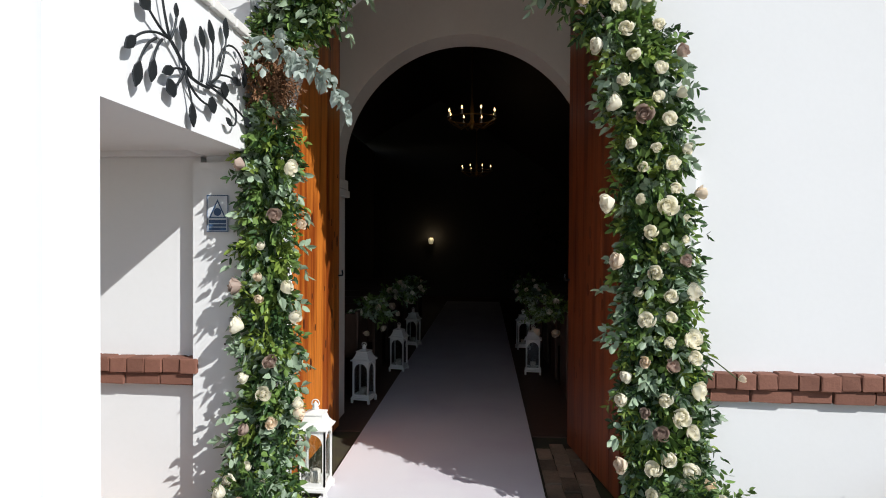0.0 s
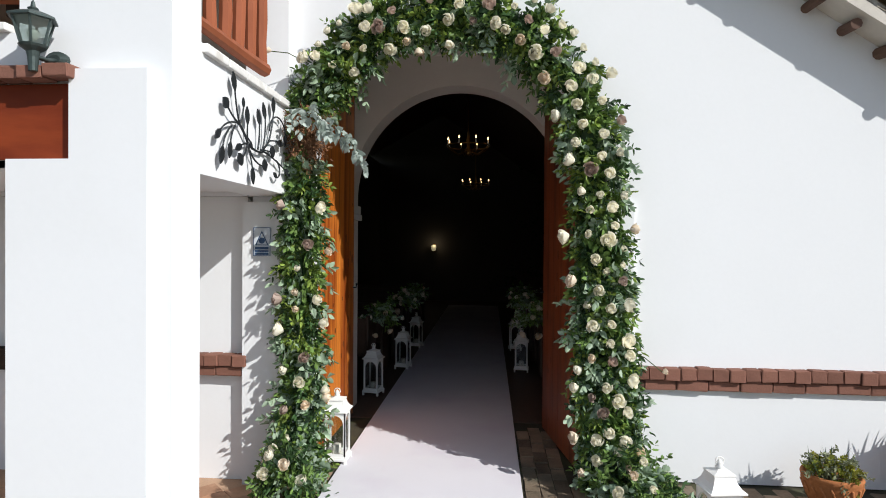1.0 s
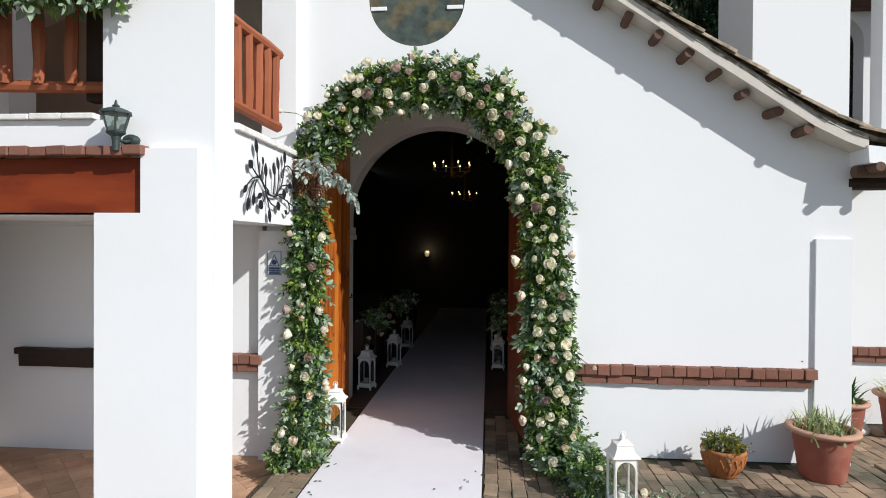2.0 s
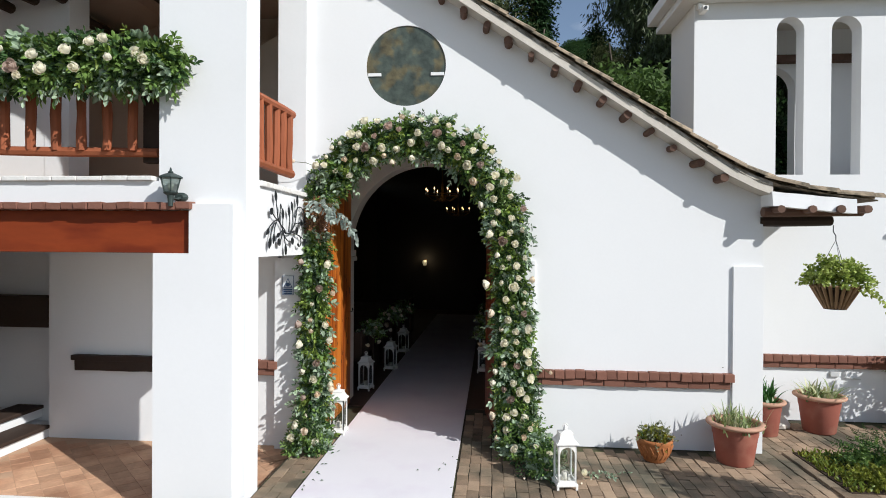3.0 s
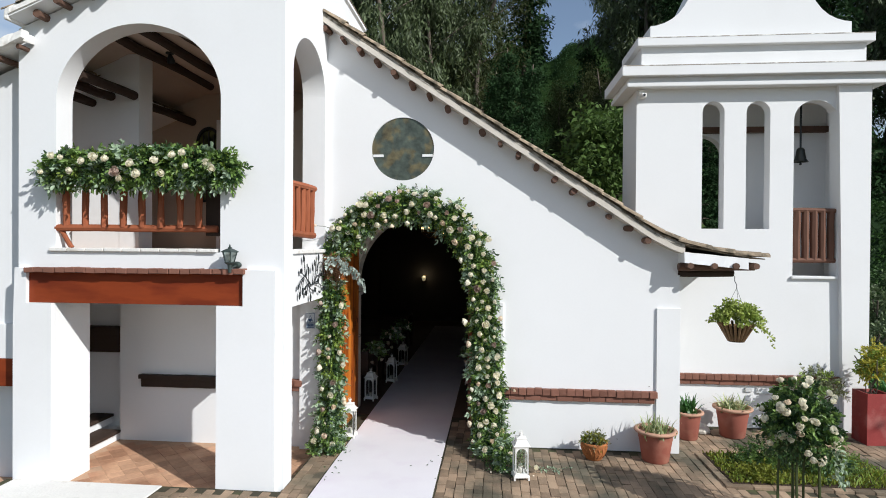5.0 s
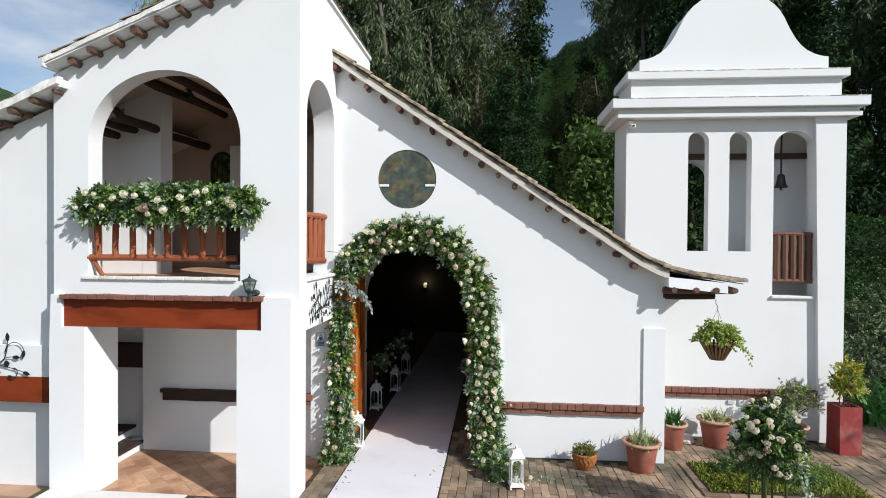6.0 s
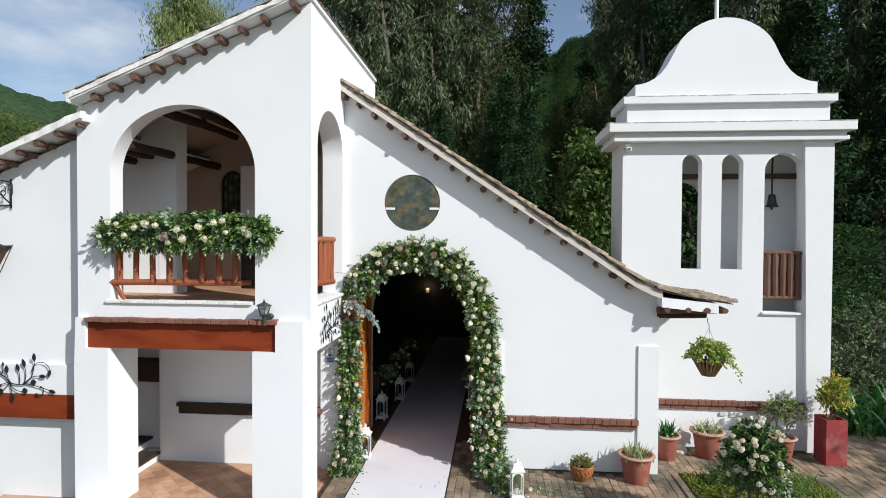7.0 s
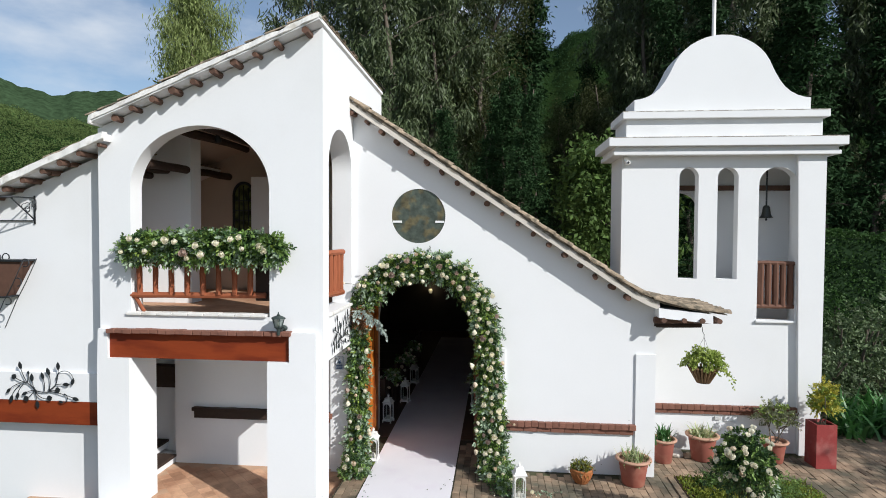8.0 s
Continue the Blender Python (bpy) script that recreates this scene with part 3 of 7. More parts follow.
tagged(part("floor_tower", boxed(TX0 + 0.22, 7.23, T + 0.22, TY1, 2.4, 2.56), TILE_FLOOR), "tiled upper floor of the bell tower", "floor", kind="structure")
part("sill", boxed(6.21, 6.955, T - 0.05, T + 0.2, 2.60, 2.645, bevel=0.01), WHITE, wall_tower)
corn = thing("cornice", "stepped white cornice round the top of the tower", "cornice", kind="structure")
part("fillet", boxed(3.385, 7.635, T - 0.21, TY1 + 0.35, 5.885, 5.968, bevel=0.015), WHITE, corn)
part("neck", boxed(3.42, 7.60, T - 0.17, TY1 + 0.32, 5.969, 6.05), WHITE, corn)
part("shelf", boxed(3.28, 7.715, T - 0.30, TY1 + 0.47, 6.052, 6.222, bevel=0.012), WHITE, corn)
part("neck", boxed(3.665, 7.378, T - 0.02, TY1 + 0.2, 6.223, 6.615), WHITE, corn)
part("shelf", boxed(3.575, 7.468, T - 0.12, TY1 + 0.3, 6.617, 6.757, bevel=0.012), WHITE, corn)
GRIME = material("weathered_edge", (0.34, 0.31, 0.27), 0.95, grain=30, grain_amt=0.3, blotch=6, blotch_amt=0.4, bump=0.5, tint=(0.72, 0.71, 0.68), tint_size=7, tint_cut=(0.46, 0.6))
part("weathered_edge", boxed(3.282, 7.713, T - 0.303, TY1 + 0.468, 6.214, 6.229), GRIME, corn, "dark weathered top edge")
part("weathered_edge", boxed(3.577, 7.466, T - 0.123, TY1 + 0.298, 6.750, 6.764), GRIME, corn, "dark weathered top edge")
HALF = [(0.0, 8.29), (0.16, 8.28), (0.31, 8.245), (0.46, 8.185), (0.60, 8.105), (0.72, 8.01), (0.82, 7.90), (0.90, 7.77), (0.96, 7.64), (1.02, 7.52), (1.10, 7.38), (1.20, 7.25), (1.31, 7.155), (1.44, 7.085), (1.57, 7.045), (1.683, 7.03), (1.683, 6.76)]
gable = [(5.525 + u, v) for u, v in reversed(HALF)] + [(5.525 - u, v) for u, v in HALF[1:]]
wall_xz("wall_tower_gable", [gable], T + 0.10, 0.80, label="white curved bell gable on the tower")

# ---- roofs ----
def roof_slab(bm, pts, y0, y1, below, above):
    slab(bm, [[(x, z + below) for x, z in pts] + [(x, z + above) for x, z in reversed(pts)]], lambda u, v: (u, y0, v), (0, y1 - y0, 0))
    return bm


def purlins(roof, xs, height, y0, y1, r=0.052):
    for x in xs:
        g = rng.normal(0, 0.010, 3)
        b = bmesh.new()
        rr = r * (1 + rng.normal(0, 0.12))
        tube(b, [(x + g[0], y0 + rng.normal(0, 0.025), height(x) + g[1]), (x, (y0 + y1) / 2, height(x)), (x + g[2], y1, height(x))], rr, 9)
        part("purlin", b, LOG, roof)


def barrel_tiles(roof, xs_z, y0, rows, seed, pitch=0.215, flat=0.62):
    """Rows of half-round tiles that run down the slope; the row on the verge is made of single tiles."""
    g = np.random.default_rng(seed)
    pts = [Vector((x, 0, z)) for x, z in xs_z]
    run = [0.0]
    for a, b in zip(pts, pts[1:]):
        run.append(run[-1] + (b - a).length)
    def at(s):
        s = min(max(s, 0.0), run[-1] - 1e-6)
        i = max(k for k in range(len(run) - 1) if run[k] <= s)
        f = (s - run[i]) / (run[i + 1] - run[i])
        d = (pts[i + 1] - pts[i]).normalized()
        return pts[i].lerp(pts[i + 1], f), d
    rest = bmesh.new()
    for row in range(rows):
        s = -0.05 + g.uniform(0, 0.1)
        while s < run[-1] - 0.1:
            L = 0.40 + g.uniform(-0.02, 0.03)
            (a, d), (b, _) = at(s), at(min(s + L, run[-1]))
            up = Vector((-d.z, 0, d.x)) if d.x > 0 else Vector((d.z, 0, -d.x))
            lift = 0.004 + g.uniform(0, 0.012)
            bm = bmesh.new() if row == 0 else rest
            y = y0 + 0.10 + row * pitch + g.normal(0, 0.008)
            rings = []
            for q, wdt, l2 in ((a - d * 0.03, 0.085, lift), (b + d * 0.05, 0.105, lift + 0.020)):
                rings.append([[bm.verts.new(q + up * (l2 + flat * rad * math.sin(t)) + Vector((0, y + rad * math.cos(t), 0))) for t in (math.pi * k / 6 for k in range(7))] for rad in (wdt, wdt - 0.016)])
            for k in range(6):
                bm.faces.new((rings[0][0][k], rings[0][0][k + 1], rings[1][0][k + 1], rings[1][0][k]))
                bm.faces.new((rings[0][1][k], rings[1][1][k], rings[1][1][k + 1], rings[0][1][k + 1]))
                bm.faces.new((rings[1][0][k], rings[1][0][k + 1], rings[1][1][k + 1], rings[1][1][k]))
                bm.faces.new((rings[0][0][k], rings[0][1][k], rings[0][1][k + 1], rings[0][0][k + 1]))
            if row == 0:
                part("tile", bm, ROOF_TILE, roof)
            s += 0.36
    tl = part("tiles", rest, ROOF_TILE, roof)
    tl["kind"] = "stuff"


def rough_mortar(roof, pts, y0, y1, below, above, wob, mat):
    """A hand-laid mortar bead along a verge."""
    fine = []
    for (xa, za), (xb, zb) in zip(pts, pts[1:]):
        n = max(2, int(abs(xb - xa) / 0.06))
        fine += [(xa + (xb - xa) * k / n, za + (zb - za) * k / n) for k in range(n)]
    fine.append(pts[-1])
    b = bmesh.new()
    rings = []
    for x, z in fine:
        j = [wob * noise.noise(Vector((x * 5, q * 7.0, z * 5))) * 1.6 for q in range(4)]
        rings.append([b.verts.new(v) for v in ((x, y0 + j[0], z + below + j[1] * 0.4), (x, y0 + 0.012 + j[2], z + above + j[3]), (x, y1, z + above), (x, y1, z + below))])
    for a, c in zip(rings, rings[1:]):
        for k in range(4):
            b.faces.new((a[k], a[(k + 1) % 4], c[(k + 1) % 4], c[k]))
    b.faces.new(rings[0][::-1])
    b.faces.new(rings[-1])
    bmesh.ops.recalc_face_normals(b, faces=b.faces)
    part("mortar_edge", b, mat, roof)


CREAM = material("cream_limewash", (0.58, 0.54, 0.48), 0.9, grain=25, grain_amt=0.06, blotch=5, blotch_amt=0.12, bump=0.4, bump_size=0.008)
GREY_MORTAR = material("lichened_mortar", (0.40, 0.37, 0.32), 0.95, grain=20, grain_amt=0.25, blotch=7, blotch_amt=0.35, bump=0.6, bump_size=0.01, tint=(0.16, 0.14, 0.11), tint_size=9.0, tint_cut=(0.42, 0.58))
VERGE = ROOF[:3] + [(3.92, roof_z(3.92))]
main_roof = thing("roof", "long tiled roof with a white mortared verge over log purlins", "roof", kind="structure")
part("soffit", roof_slab(bmesh.new(), VERGE, 3.74, 19.0, -0.035, 0.058), CREAM, main_roof)
rough_mortar(main_roof, VERGE, 3.735, 3.86, 0.059, 0.10, 0.010, GREY_MORTAR)
part("tile_bed", roof_slab(bmesh.new(), ROOF, 3.75, 19.05, 0.101, 0.115), ROOF_TILE, main_roof)
purlins(main_roof, [-1.51] + [-1.26 + 0.274 * k for k in range(18)], lambda x: roof_z(x) - 0.088, 3.78, 4.2, 0.046)
barrel_tiles(main_roof, [(x, z + 0.108) for x, z in ROOF], 3.70, 20, 3, flat=0.62)
high = [(-5.14, porch_roof(-5.14)), (SIDE + 0.03, porch_roof(SIDE + 0.03))]
porch_top = thing("roof", "lean-to tiled roof over the porch with log purlins under its verge", "roof", kind="structure")
part("soffit", roof_slab(bmesh.new(), high, 1.86, 6.6, 0.02, 0.075), WHITE, porch_top)
rough_mortar(porch_top, high, 1.835, 1.98, 0.045, 0.125, 0.020, WHITE_OLD)
part("tile_bed", roof_slab(bmesh.new(), high, 1.87, 6.6, 0.101, 0.115), ROOF_TILE, porch_top)
purlins(porch_top, [-1.74] + [-2.19 - 0.326 * k for k in range(9)], lambda x: porch_roof(x) - 0.035, 1.90, 2.3, 0.050)
barrel_tiles(porch_top, [(high[1][0], high[1][1] + 0.108), (high[0][0], high[0][1] + 0.108)], 1.84, 12, 4, flat=0.5)
low = [(-10.6, wing_roof(-10.6)), (-4.97, wing_roof(-4.97))]
wing_top = thing("roof", "low tiled roof of the side wing with projecting log purlins", "roof", kind="structure")
part("soffit", roof_slab(bmesh.new(), [low[0], (-5.195, wing_roof(-5.195))], 1.93, 6.6, 0.02, 0.075), WHITE, wing_top)
rough_mortar(wing_top, low, 1.905, 2.03, 0.015, 0.13, 0.018, WHITE_OLD)
part("tile_bed", roof_slab(bmesh.new(), [low[0], (-5.195, wing_roof(-5.195))], 1.94, 6.6, 0.101, 0.115), ROOF_TILE, wing_top)
purlins(wing_top, [-5.06] + [-5.38 - 0.325 * k for k in range(15)], lambda x: wing_roof(x) - 0.035, 1.95, 2.12, 0.042)
purlins(wing_top, [-5.38 - 0.325 * k for k in range(15)], lambda x: wing_roof(x) - 0.035, 2.121, 2.45, 0.042)
barrel_tiles(wing_top, [(-5.20, wing_roof(-5.20) + 0.108), (low[0][0], low[0][1] + 0.108)], 1.93, 10, 5, flat=0.5)

def verge_end(roof, x, w, y0, y1, z, mat):
    """A rounded lump of mortar that closes the end of a verge."""
    b = bmesh.new()
    box(b, x - w, x + w, y0, y1, z + 0.012, z + 0.135, bevel=0.025)
    for v in b.verts:
        v.co += Vector((noise.noise(v.co * 9), noise.noise(v.co * 9 + Vector((3, 0, 0))), noise.noise(v.co * 9 + Vector((0, 5, 0))))) * 0.012
    part("mortar_end", b, mat, roof)


verge_end(wing_top, -4.985, 0.022, 1.95, 2.126, wing_roof(-4.97) - 0.03, WHITE_OLD)
verge_end(porch_top, -5.135, 0.03, 1.84, 2.6, porch_roof(-5.14) - 0.02, WHITE_OLD)

# ---- carpet ----
tagged(part("carpet", boxed(-1.145, 0.38, -9.0, 17.0, 0.0, 0.012, bevel=0.004), CARPET), "long lilac-white aisle carpet running into the chapel", "carpet")

# ---- porch: beams, bricks, stairs, railings ----
def brick_mesh(w, d, h, seed):
    b = bmesh.new()
    box(b, -w / 2, w / 2, 0, d, 0, h, bevel=min(0.010, h * 0.12))
    g = np.random.default_rng(seed)
    for v in b.verts:
        v.co += Vector(g.normal(0, 0.0016, 3))
    me = bpy.data.meshes.new("brick")
    b.to_mesh(me)
    b.free()
    me.materials.append(BRICK)
    return me


JOINT_DARK = material("dark_brick_joint", (0.12, 0.065, 0.05), 0.95, grain=60, grain_amt=0.2)
HEADERS = [brick_mesh(0.118, 0.16, 0.098, s) for s in range(4)]
STRETCHERS = [brick_mesh(0.238, 0.14, 0.082, s + 10) for s in range(4)]


def brick_ledge(wall, x0, x1, y, z):
    """Two courses let into a wall: stretchers below, headers standing out above."""
    part("mortar_bed", boxed(x0, x1 - 0.04, y - 0.036, y + 0.005, z + 0.004, z + 0.165), JOINT_DARK, wall)
    k, x = 0, x1
    while x - 0.121 > x0 - 0.06:
        share("brick", HEADERS[k % 4], wall, pose(x - 0.06, y - 0.078 + rng.normal(0, 0.005), z + 0.086 + rng.normal(0, 0.002), 0, rng.normal(0, 0.8), rng.normal(0, 0.8)))
        x -= 0.123
        k += 1
    x = x1 - 0.035
    while x - 0.24 > x0 - 0.12:
        share("brick", STRETCHERS[k % 4], wall, pose(x - 0.12, y - 0.048 + rng.normal(0, 0.003), z, 0, rng.normal(0, 0.5), rng.normal(0, 0.4)))
        x -= 0.245
        k += 1


brick_ledge(wall_facade, 1.24, 3.60, F, 0.748)
brick_ledge(wall_pb, -3.00, -1.935, F + 0.02, 0.765)
b = boxed(-4.66, -3.02, F - 0.03, F + 0.14, 0.768, 0.90, bevel=0.012)
box(b, -4.70, -3.02, F - 0.045, F + 0.14, 0.895, 0.965, bevel=0.012)
bmesh.ops.subdivide_edges(b, edges=[e for e in b.edges if abs(e.verts[0].co.x - e.verts[1].co.x) > 1], cuts=14)
for v in b.verts:
    v.co += Vector((0, noise.noise(v.co * 6) * 0.012, noise.noise(v.co * 5 + Vector((0, 4, 0))) * 0.010))
part("ledge", b, LOG_DARK, wall_pb, "dark rough-hewn timber ledge")
brick_ledge(wall_tower, 3.96, TX1 + 0.06, T, 0.745)

beam = thing("painted_beam", "brick-red painted porch beam capped by a row of rough bricks", "beam", (0, 0, 0))
part("timber", boxed(-5.03, -2.066, P - 0.022, P - 0.001, 2.337, 2.738, bevel=0.006), BEAM, beam)
CAPS = [brick_mesh(0.135, 0.125, 0.066, s + 30) for s in range(4)]
for k in range(21):
    share("brick", CAPS[k % 4], beam, pose(-5.02 + 0.0715 + 0.1425 * k, P - 0.130 + rng.normal(0, 0.006), 2.742 + rng.normal(0, 0.003), rng.normal(0, 1), rng.normal(0, 1.2), rng.normal(0, 1.5)))
wing_beam = thing("painted_beam", "brick-red painted beam along the wing wall", "beam")
part("timber", boxed(-14.0, -5.218, WING - 0.06, WING + 0.119, 1.165, 1.543, bevel=0.012), BEAM, wing_beam)
block = thing("lintel", "dark brown wooden lintel over the porch stairs", "lintel")
part("timber", boxed(-6.4, -5.084, 4.15, 4.36, 1.285, 1.705, bevel=0.01), LOG_DARK, block)

steps = thing("stairs", "white porch steps with dark wooden treads", "stairs", kind="structure")
for k in range(2):
    x1, z1 = -5.09 - 0.33 * k, LOW + 0.172 * (k + 1)
    part("riser", boxed(-6.6, x1, 2.82, 4.358, z1 - 0.168, z1 - 0.052), WHITE, steps)
    part("tread", boxed(x1 - 0.35, x1 + 0.035, 2.815, 4.05 if k == 0 else 4.35, z1 - 0.05, z1, bevel=0.014), LOG_DARK, steps)
GROUT = material("brown_grout", (0.46, 0.30, 0.20), 0.95, grain=60, grain_amt=0.2, blotch=4, blotch_amt=0.2)
porch_floor = tagged(part("floor_porch", boxed(-6.74, -1.565, 2.065, F + 0.058, LOW - 0.05, LOW), GROUT), "diagonal terracotta tile floor of the porch", "floor", kind="structure")
part("curb", boxed(-5.18, -3.13, 1.45, 2.052, -0.17, 0.004, bevel=0.012), WHITE_OLD, porch_floor, "low whitewashed step")
tile = bmesh.new()
box(tile, -0.0985, 0.0985, -0.0985, 0.0985, 0.0, 0.012, bevel=0.003)
tile_me = bpy.data.meshes.new("tile")
tile.to_mesh(tile_me)
tile.free()
tile_me.materials.append(TILE_FLOOR)
for i in range(-24, 25):
    for j in range(-24, 25):
        x, y = -3.2 + (i + j) * 0.1425, 3.1 + (i - j) * 0.1425
        if -4.93 < x < -1.72 and 2.21 < y < 3.91 and not (x > -2.56 and y < 2.58) and not (x < -4.54 and y < 2.94):
            share("tile", tile_me, porch_floor, pose(x, y, LOW - 0.0075 + rng.normal(0, 0.0010), rng.normal(0, 0.25), rng.normal(0, 0.25), 45))


def pole(a, b, r, wob=0.0028, n=8):
    bm = bmesh.new()
    a, b = Vector(a), Vector(b)
    pts = [a.lerp(b, t) + Vector(rng.normal(0, wob, 3)) * (0 if t in (0, 1) else 1) for t in (0, 0.25, 0.5, 0.75, 1)]
    return tube(bm, pts, [r * (1 + rng.normal(0, 0.06)) for _ in pts], n)


rail_f = thing("balcony_railing", "red-brown railing of round poles in the balcony arch", "railing", group="balcony railings")
part("bottom_rail", pole((-4.69, 2.17, 3.33), (-2.57, 2.40, 3.33), 0.048), RAIL, rail_f)
part("top_rail", pole((-4.69, 2.17, 4.05), (-2.57, 2.40, 4.05), 0.045), RAIL, rail_f)
for k in range(8):
    x, y = -4.56 + 0.252 * k, 2.185 + 0.021 * k
    part("post", pole((x, y, 3.34), (x + rng.normal(0, 0.008), y, 4.04), 0.044), RAIL, rail_f)
part("brace", pole((-4.66, 2.185, 3.33), (-4.50, 2.21, 3.066), 0.030), RAIL, rail_f)
part("end_post", boxed(-2.76, -2.50, 2.44, 2.54, 3.235, 4.12, bevel=0.012), LOG_DARK, rail_f, "dark wooden end post")
rail_s = thing("balcony_railing", "red-brown railing of round poles in the tall side arch", "railing", group="balcony railings")
part("bottom_rail", pole((SIDE - 0.20, 2.40, 3.30), (SIDE - 0.12, 3.68, 3.27), 0.05), RAIL, rail_s)
part("top_rail", pole((SIDE - 0.20, 2.40, 3.99), (SIDE - 0.12, 3.72, 3.99), 0.048), RAIL, rail_s)
for k in range(7):
    y = 2.50 + 0.19 * k
    part("post", pole((SIDE - 0.19 + 0.010 * k, y, 3.30), (SIDE - 0.19 + 0.010 * k, y + rng.normal(0, 0.02), 3.98), 0.047), RAIL, rail_s)
rail_t = thing("balcony_railing", "brown pole railing in the bell tower opening", "railing", group="balcony railings")
part("bottom_rail", pole((6.25, T + 0.06, 2.92), (6.97, T + 0.06, 2.915), 0.042), RAIL_BROWN, rail_t)
part("top_rail", pole((6.25, T + 0.06, 3.78), (6.97, T + 0.06, 3.77), 0.042), RAIL_BROWN, rail_t)
for k in range(5):
    part("post", pole((6.335 + 0.138 * k, T + 0.07, 2.92), (6.335 + 0.138 * k, T + 0.07, 3.77), 0.060), RAIL_BROWN, rail_t)

# logs under the balcony ceiling
for x, z, y0, y1 in ((-4.61, 5.46, 2.45, 3.698), (-5.01, 5.46, 2.45, 3.728), (-5.33, 5.36, 2.45, 3.728), (-4.97, 5.56, 4.3, 6.15), (-5.64, 5.64, 4.3, 6.15), (-4.26, 6.08, 2.45, 5.5), (-3.75, 6.085, 2.45, 4.75), (-3.24, 6.085, 2.45, 4.2)):
    lg = thing("ceiling_log", "dark round log under the balcony ceiling", "beam", group="balcony ceiling logs")
    part("timber", pole((x, y0, z), (x, y1, z + 0.02), 0.075, 0.01, 10), LOG_DARK, lg)
spot = thing("ceiling_spot", "small dark spotlight on the balcony ceiling", "lamp", (-4.02, 3.70, 6.15))
part("plate", lathe(bmesh.new(), [(0.0, -0.02), (0.06, -0.02), (0.06, 0.0), (0.0, 0.0)], 14), IRON, spot)
part("head", lathe(bmesh.new(), [(0.0, -0.17), (0.055, -0.17), (0.06, -0.12), (0.035, -0.05), (0.02, -0.02), (0.0, -0.02)], 14), IRON, spot, smooth=True, at=pose(0, 0, 0, 18, 0, 0))
bw = thing("balcony_window", "arched window with a dark iron lattice at the back of the balcony", "window", (-4.62, 6.16, 4.0), kind="structure")
part("pane", slab(bmesh.new(), [arch_loop(-0.22, 0.22, 0.0, 1.15, 1.42)], lambda u, v: (u, 0, v), (0, 0.03, 0)), material("green_window_glass", (0.13, 0.15, 0.06), 0.2, grain=12, grain_amt=0.4, blotch=5, blotch_amt=0.6, bump=0.2, tint=(0.03, 0.04, 0.02), tint_size=6.0, tint_cut=(0.4, 0.6)), bw)
part("frame", slab(bmesh.new(), [arch_loop(-0.255, 0.255, -0.04, 1.15, 1.47), arch_loop(-0.215, 0.215, 0.0, 1.15, 1.41)], lambda u, v: (u, -0.05, v), (0, 0.045, 0)), IRON, bw)
for k in (-1, 0, 1):
    part("bar", boxed(k * 0.11 - 0.008, k * 0.11 + 0.008, -0.045, -0.02, 0, 1.38 - 0.06 * abs(k)), IRON, bw)
for k in range(5):
    part("bar", boxed(-0.215, 0.215, -0.043, -0.022, 0.22 * k + 0.15, 0.22 * k + 0.168), IRON, bw)

# ---- leafy iron ornaments ----
def curl(start, angle, length, bend, n=10):
    """Points of a plane scroll."""
    pts, a, p = [], angle, Vector((start[0], start[1]))
    for k in range(n + 1):
        pts.append(p.copy())
        p = p + Vector((math.cos(a), math.sin(a))) * (length / n)
        a += bend / n
    return pts, a


def iron_leaf(bm, p, ang, L, W, place):
    out = [(0, 0), (0.28, 0.40), (0.55, 0.5), (0.8, 0.30), (1, 0), (0.8, -0.30), (0.55, -0.5), (0.28, -0.40)]
    c, s = math.cos(ang), math.sin(ang)
    loop = [(p[0] + c * u * L - s * v * W, p[1] + s * u * L + c * v * W) for u, v in out]
    top = [bm.verts.new(place(u, v, 0.012)) for u, v in loop]
    bot = [bm.verts.new(place(u, v, 0.004)) for u, v in loop]
    bm.faces.new(top)
    bm.faces.new(bot[::-1])
    for k in range(8):
        bm.faces.new((top[k], bot[k], bot[(k + 1) % 8], top[(k + 1) % 8]))


# branches of the wrought vine: root, mean way in degrees, length, bend, leaf length, and whether the leaf is round
VINE_UP = [(-0.267, 0.067, 112, 0.25, -15, 0.11, 0), (-0.267, 0.067, 202, 0.32, 45, 0.09, 0), (-0.267, 0.067, 157, 0.21, -25, 0.09, 1), (-0.267, 0.067, 77, 0.145, 30, 0.06, 0), (-0.14, -0.053, 100, 0.155, -10, 0.11, 0),
           (0.033, -0.067, 92, 0.21, 25, 0.10, 0), (0.117, -0.05, 88, 0.265, 35, 0.11, 0), (0.233, 0.04, 78, 0.27, 25, 0.11, 0), (0.233, 0.04, 8, 0.15, -20, 0.10, 0), (0.245, 0.13, -3, 0.45, -165, 0.10, 0)]
VINE_DOWN = [(-0.333, 0.04, 240, 0.17, 35, 0.10, 0), (-0.383, 0.027, 233, 0.235, 40, 0.11, 0), (-0.14, -0.007, 300, 0.03, 0, 0.06, 0), (-0.14, -0.053, 197, 0.13, 20, 0.09, 0), (-0.14, -0.053, 228, 0.165, -30, 0.095, 1),
             (-0.14, -0.053, 286, 0.19, -15, 0.11, 0), (-0.14, -0.053, 334, 0.29, 70, 0.095, 1), (0.117, -0.05, 3, 0.125, 10, 0.095, 1), (0.09, -0.058, 347, 0.465, -12, 0.10, 0), (0.383, -0.10, 255, 0.22, -170, 0.07, 0)]


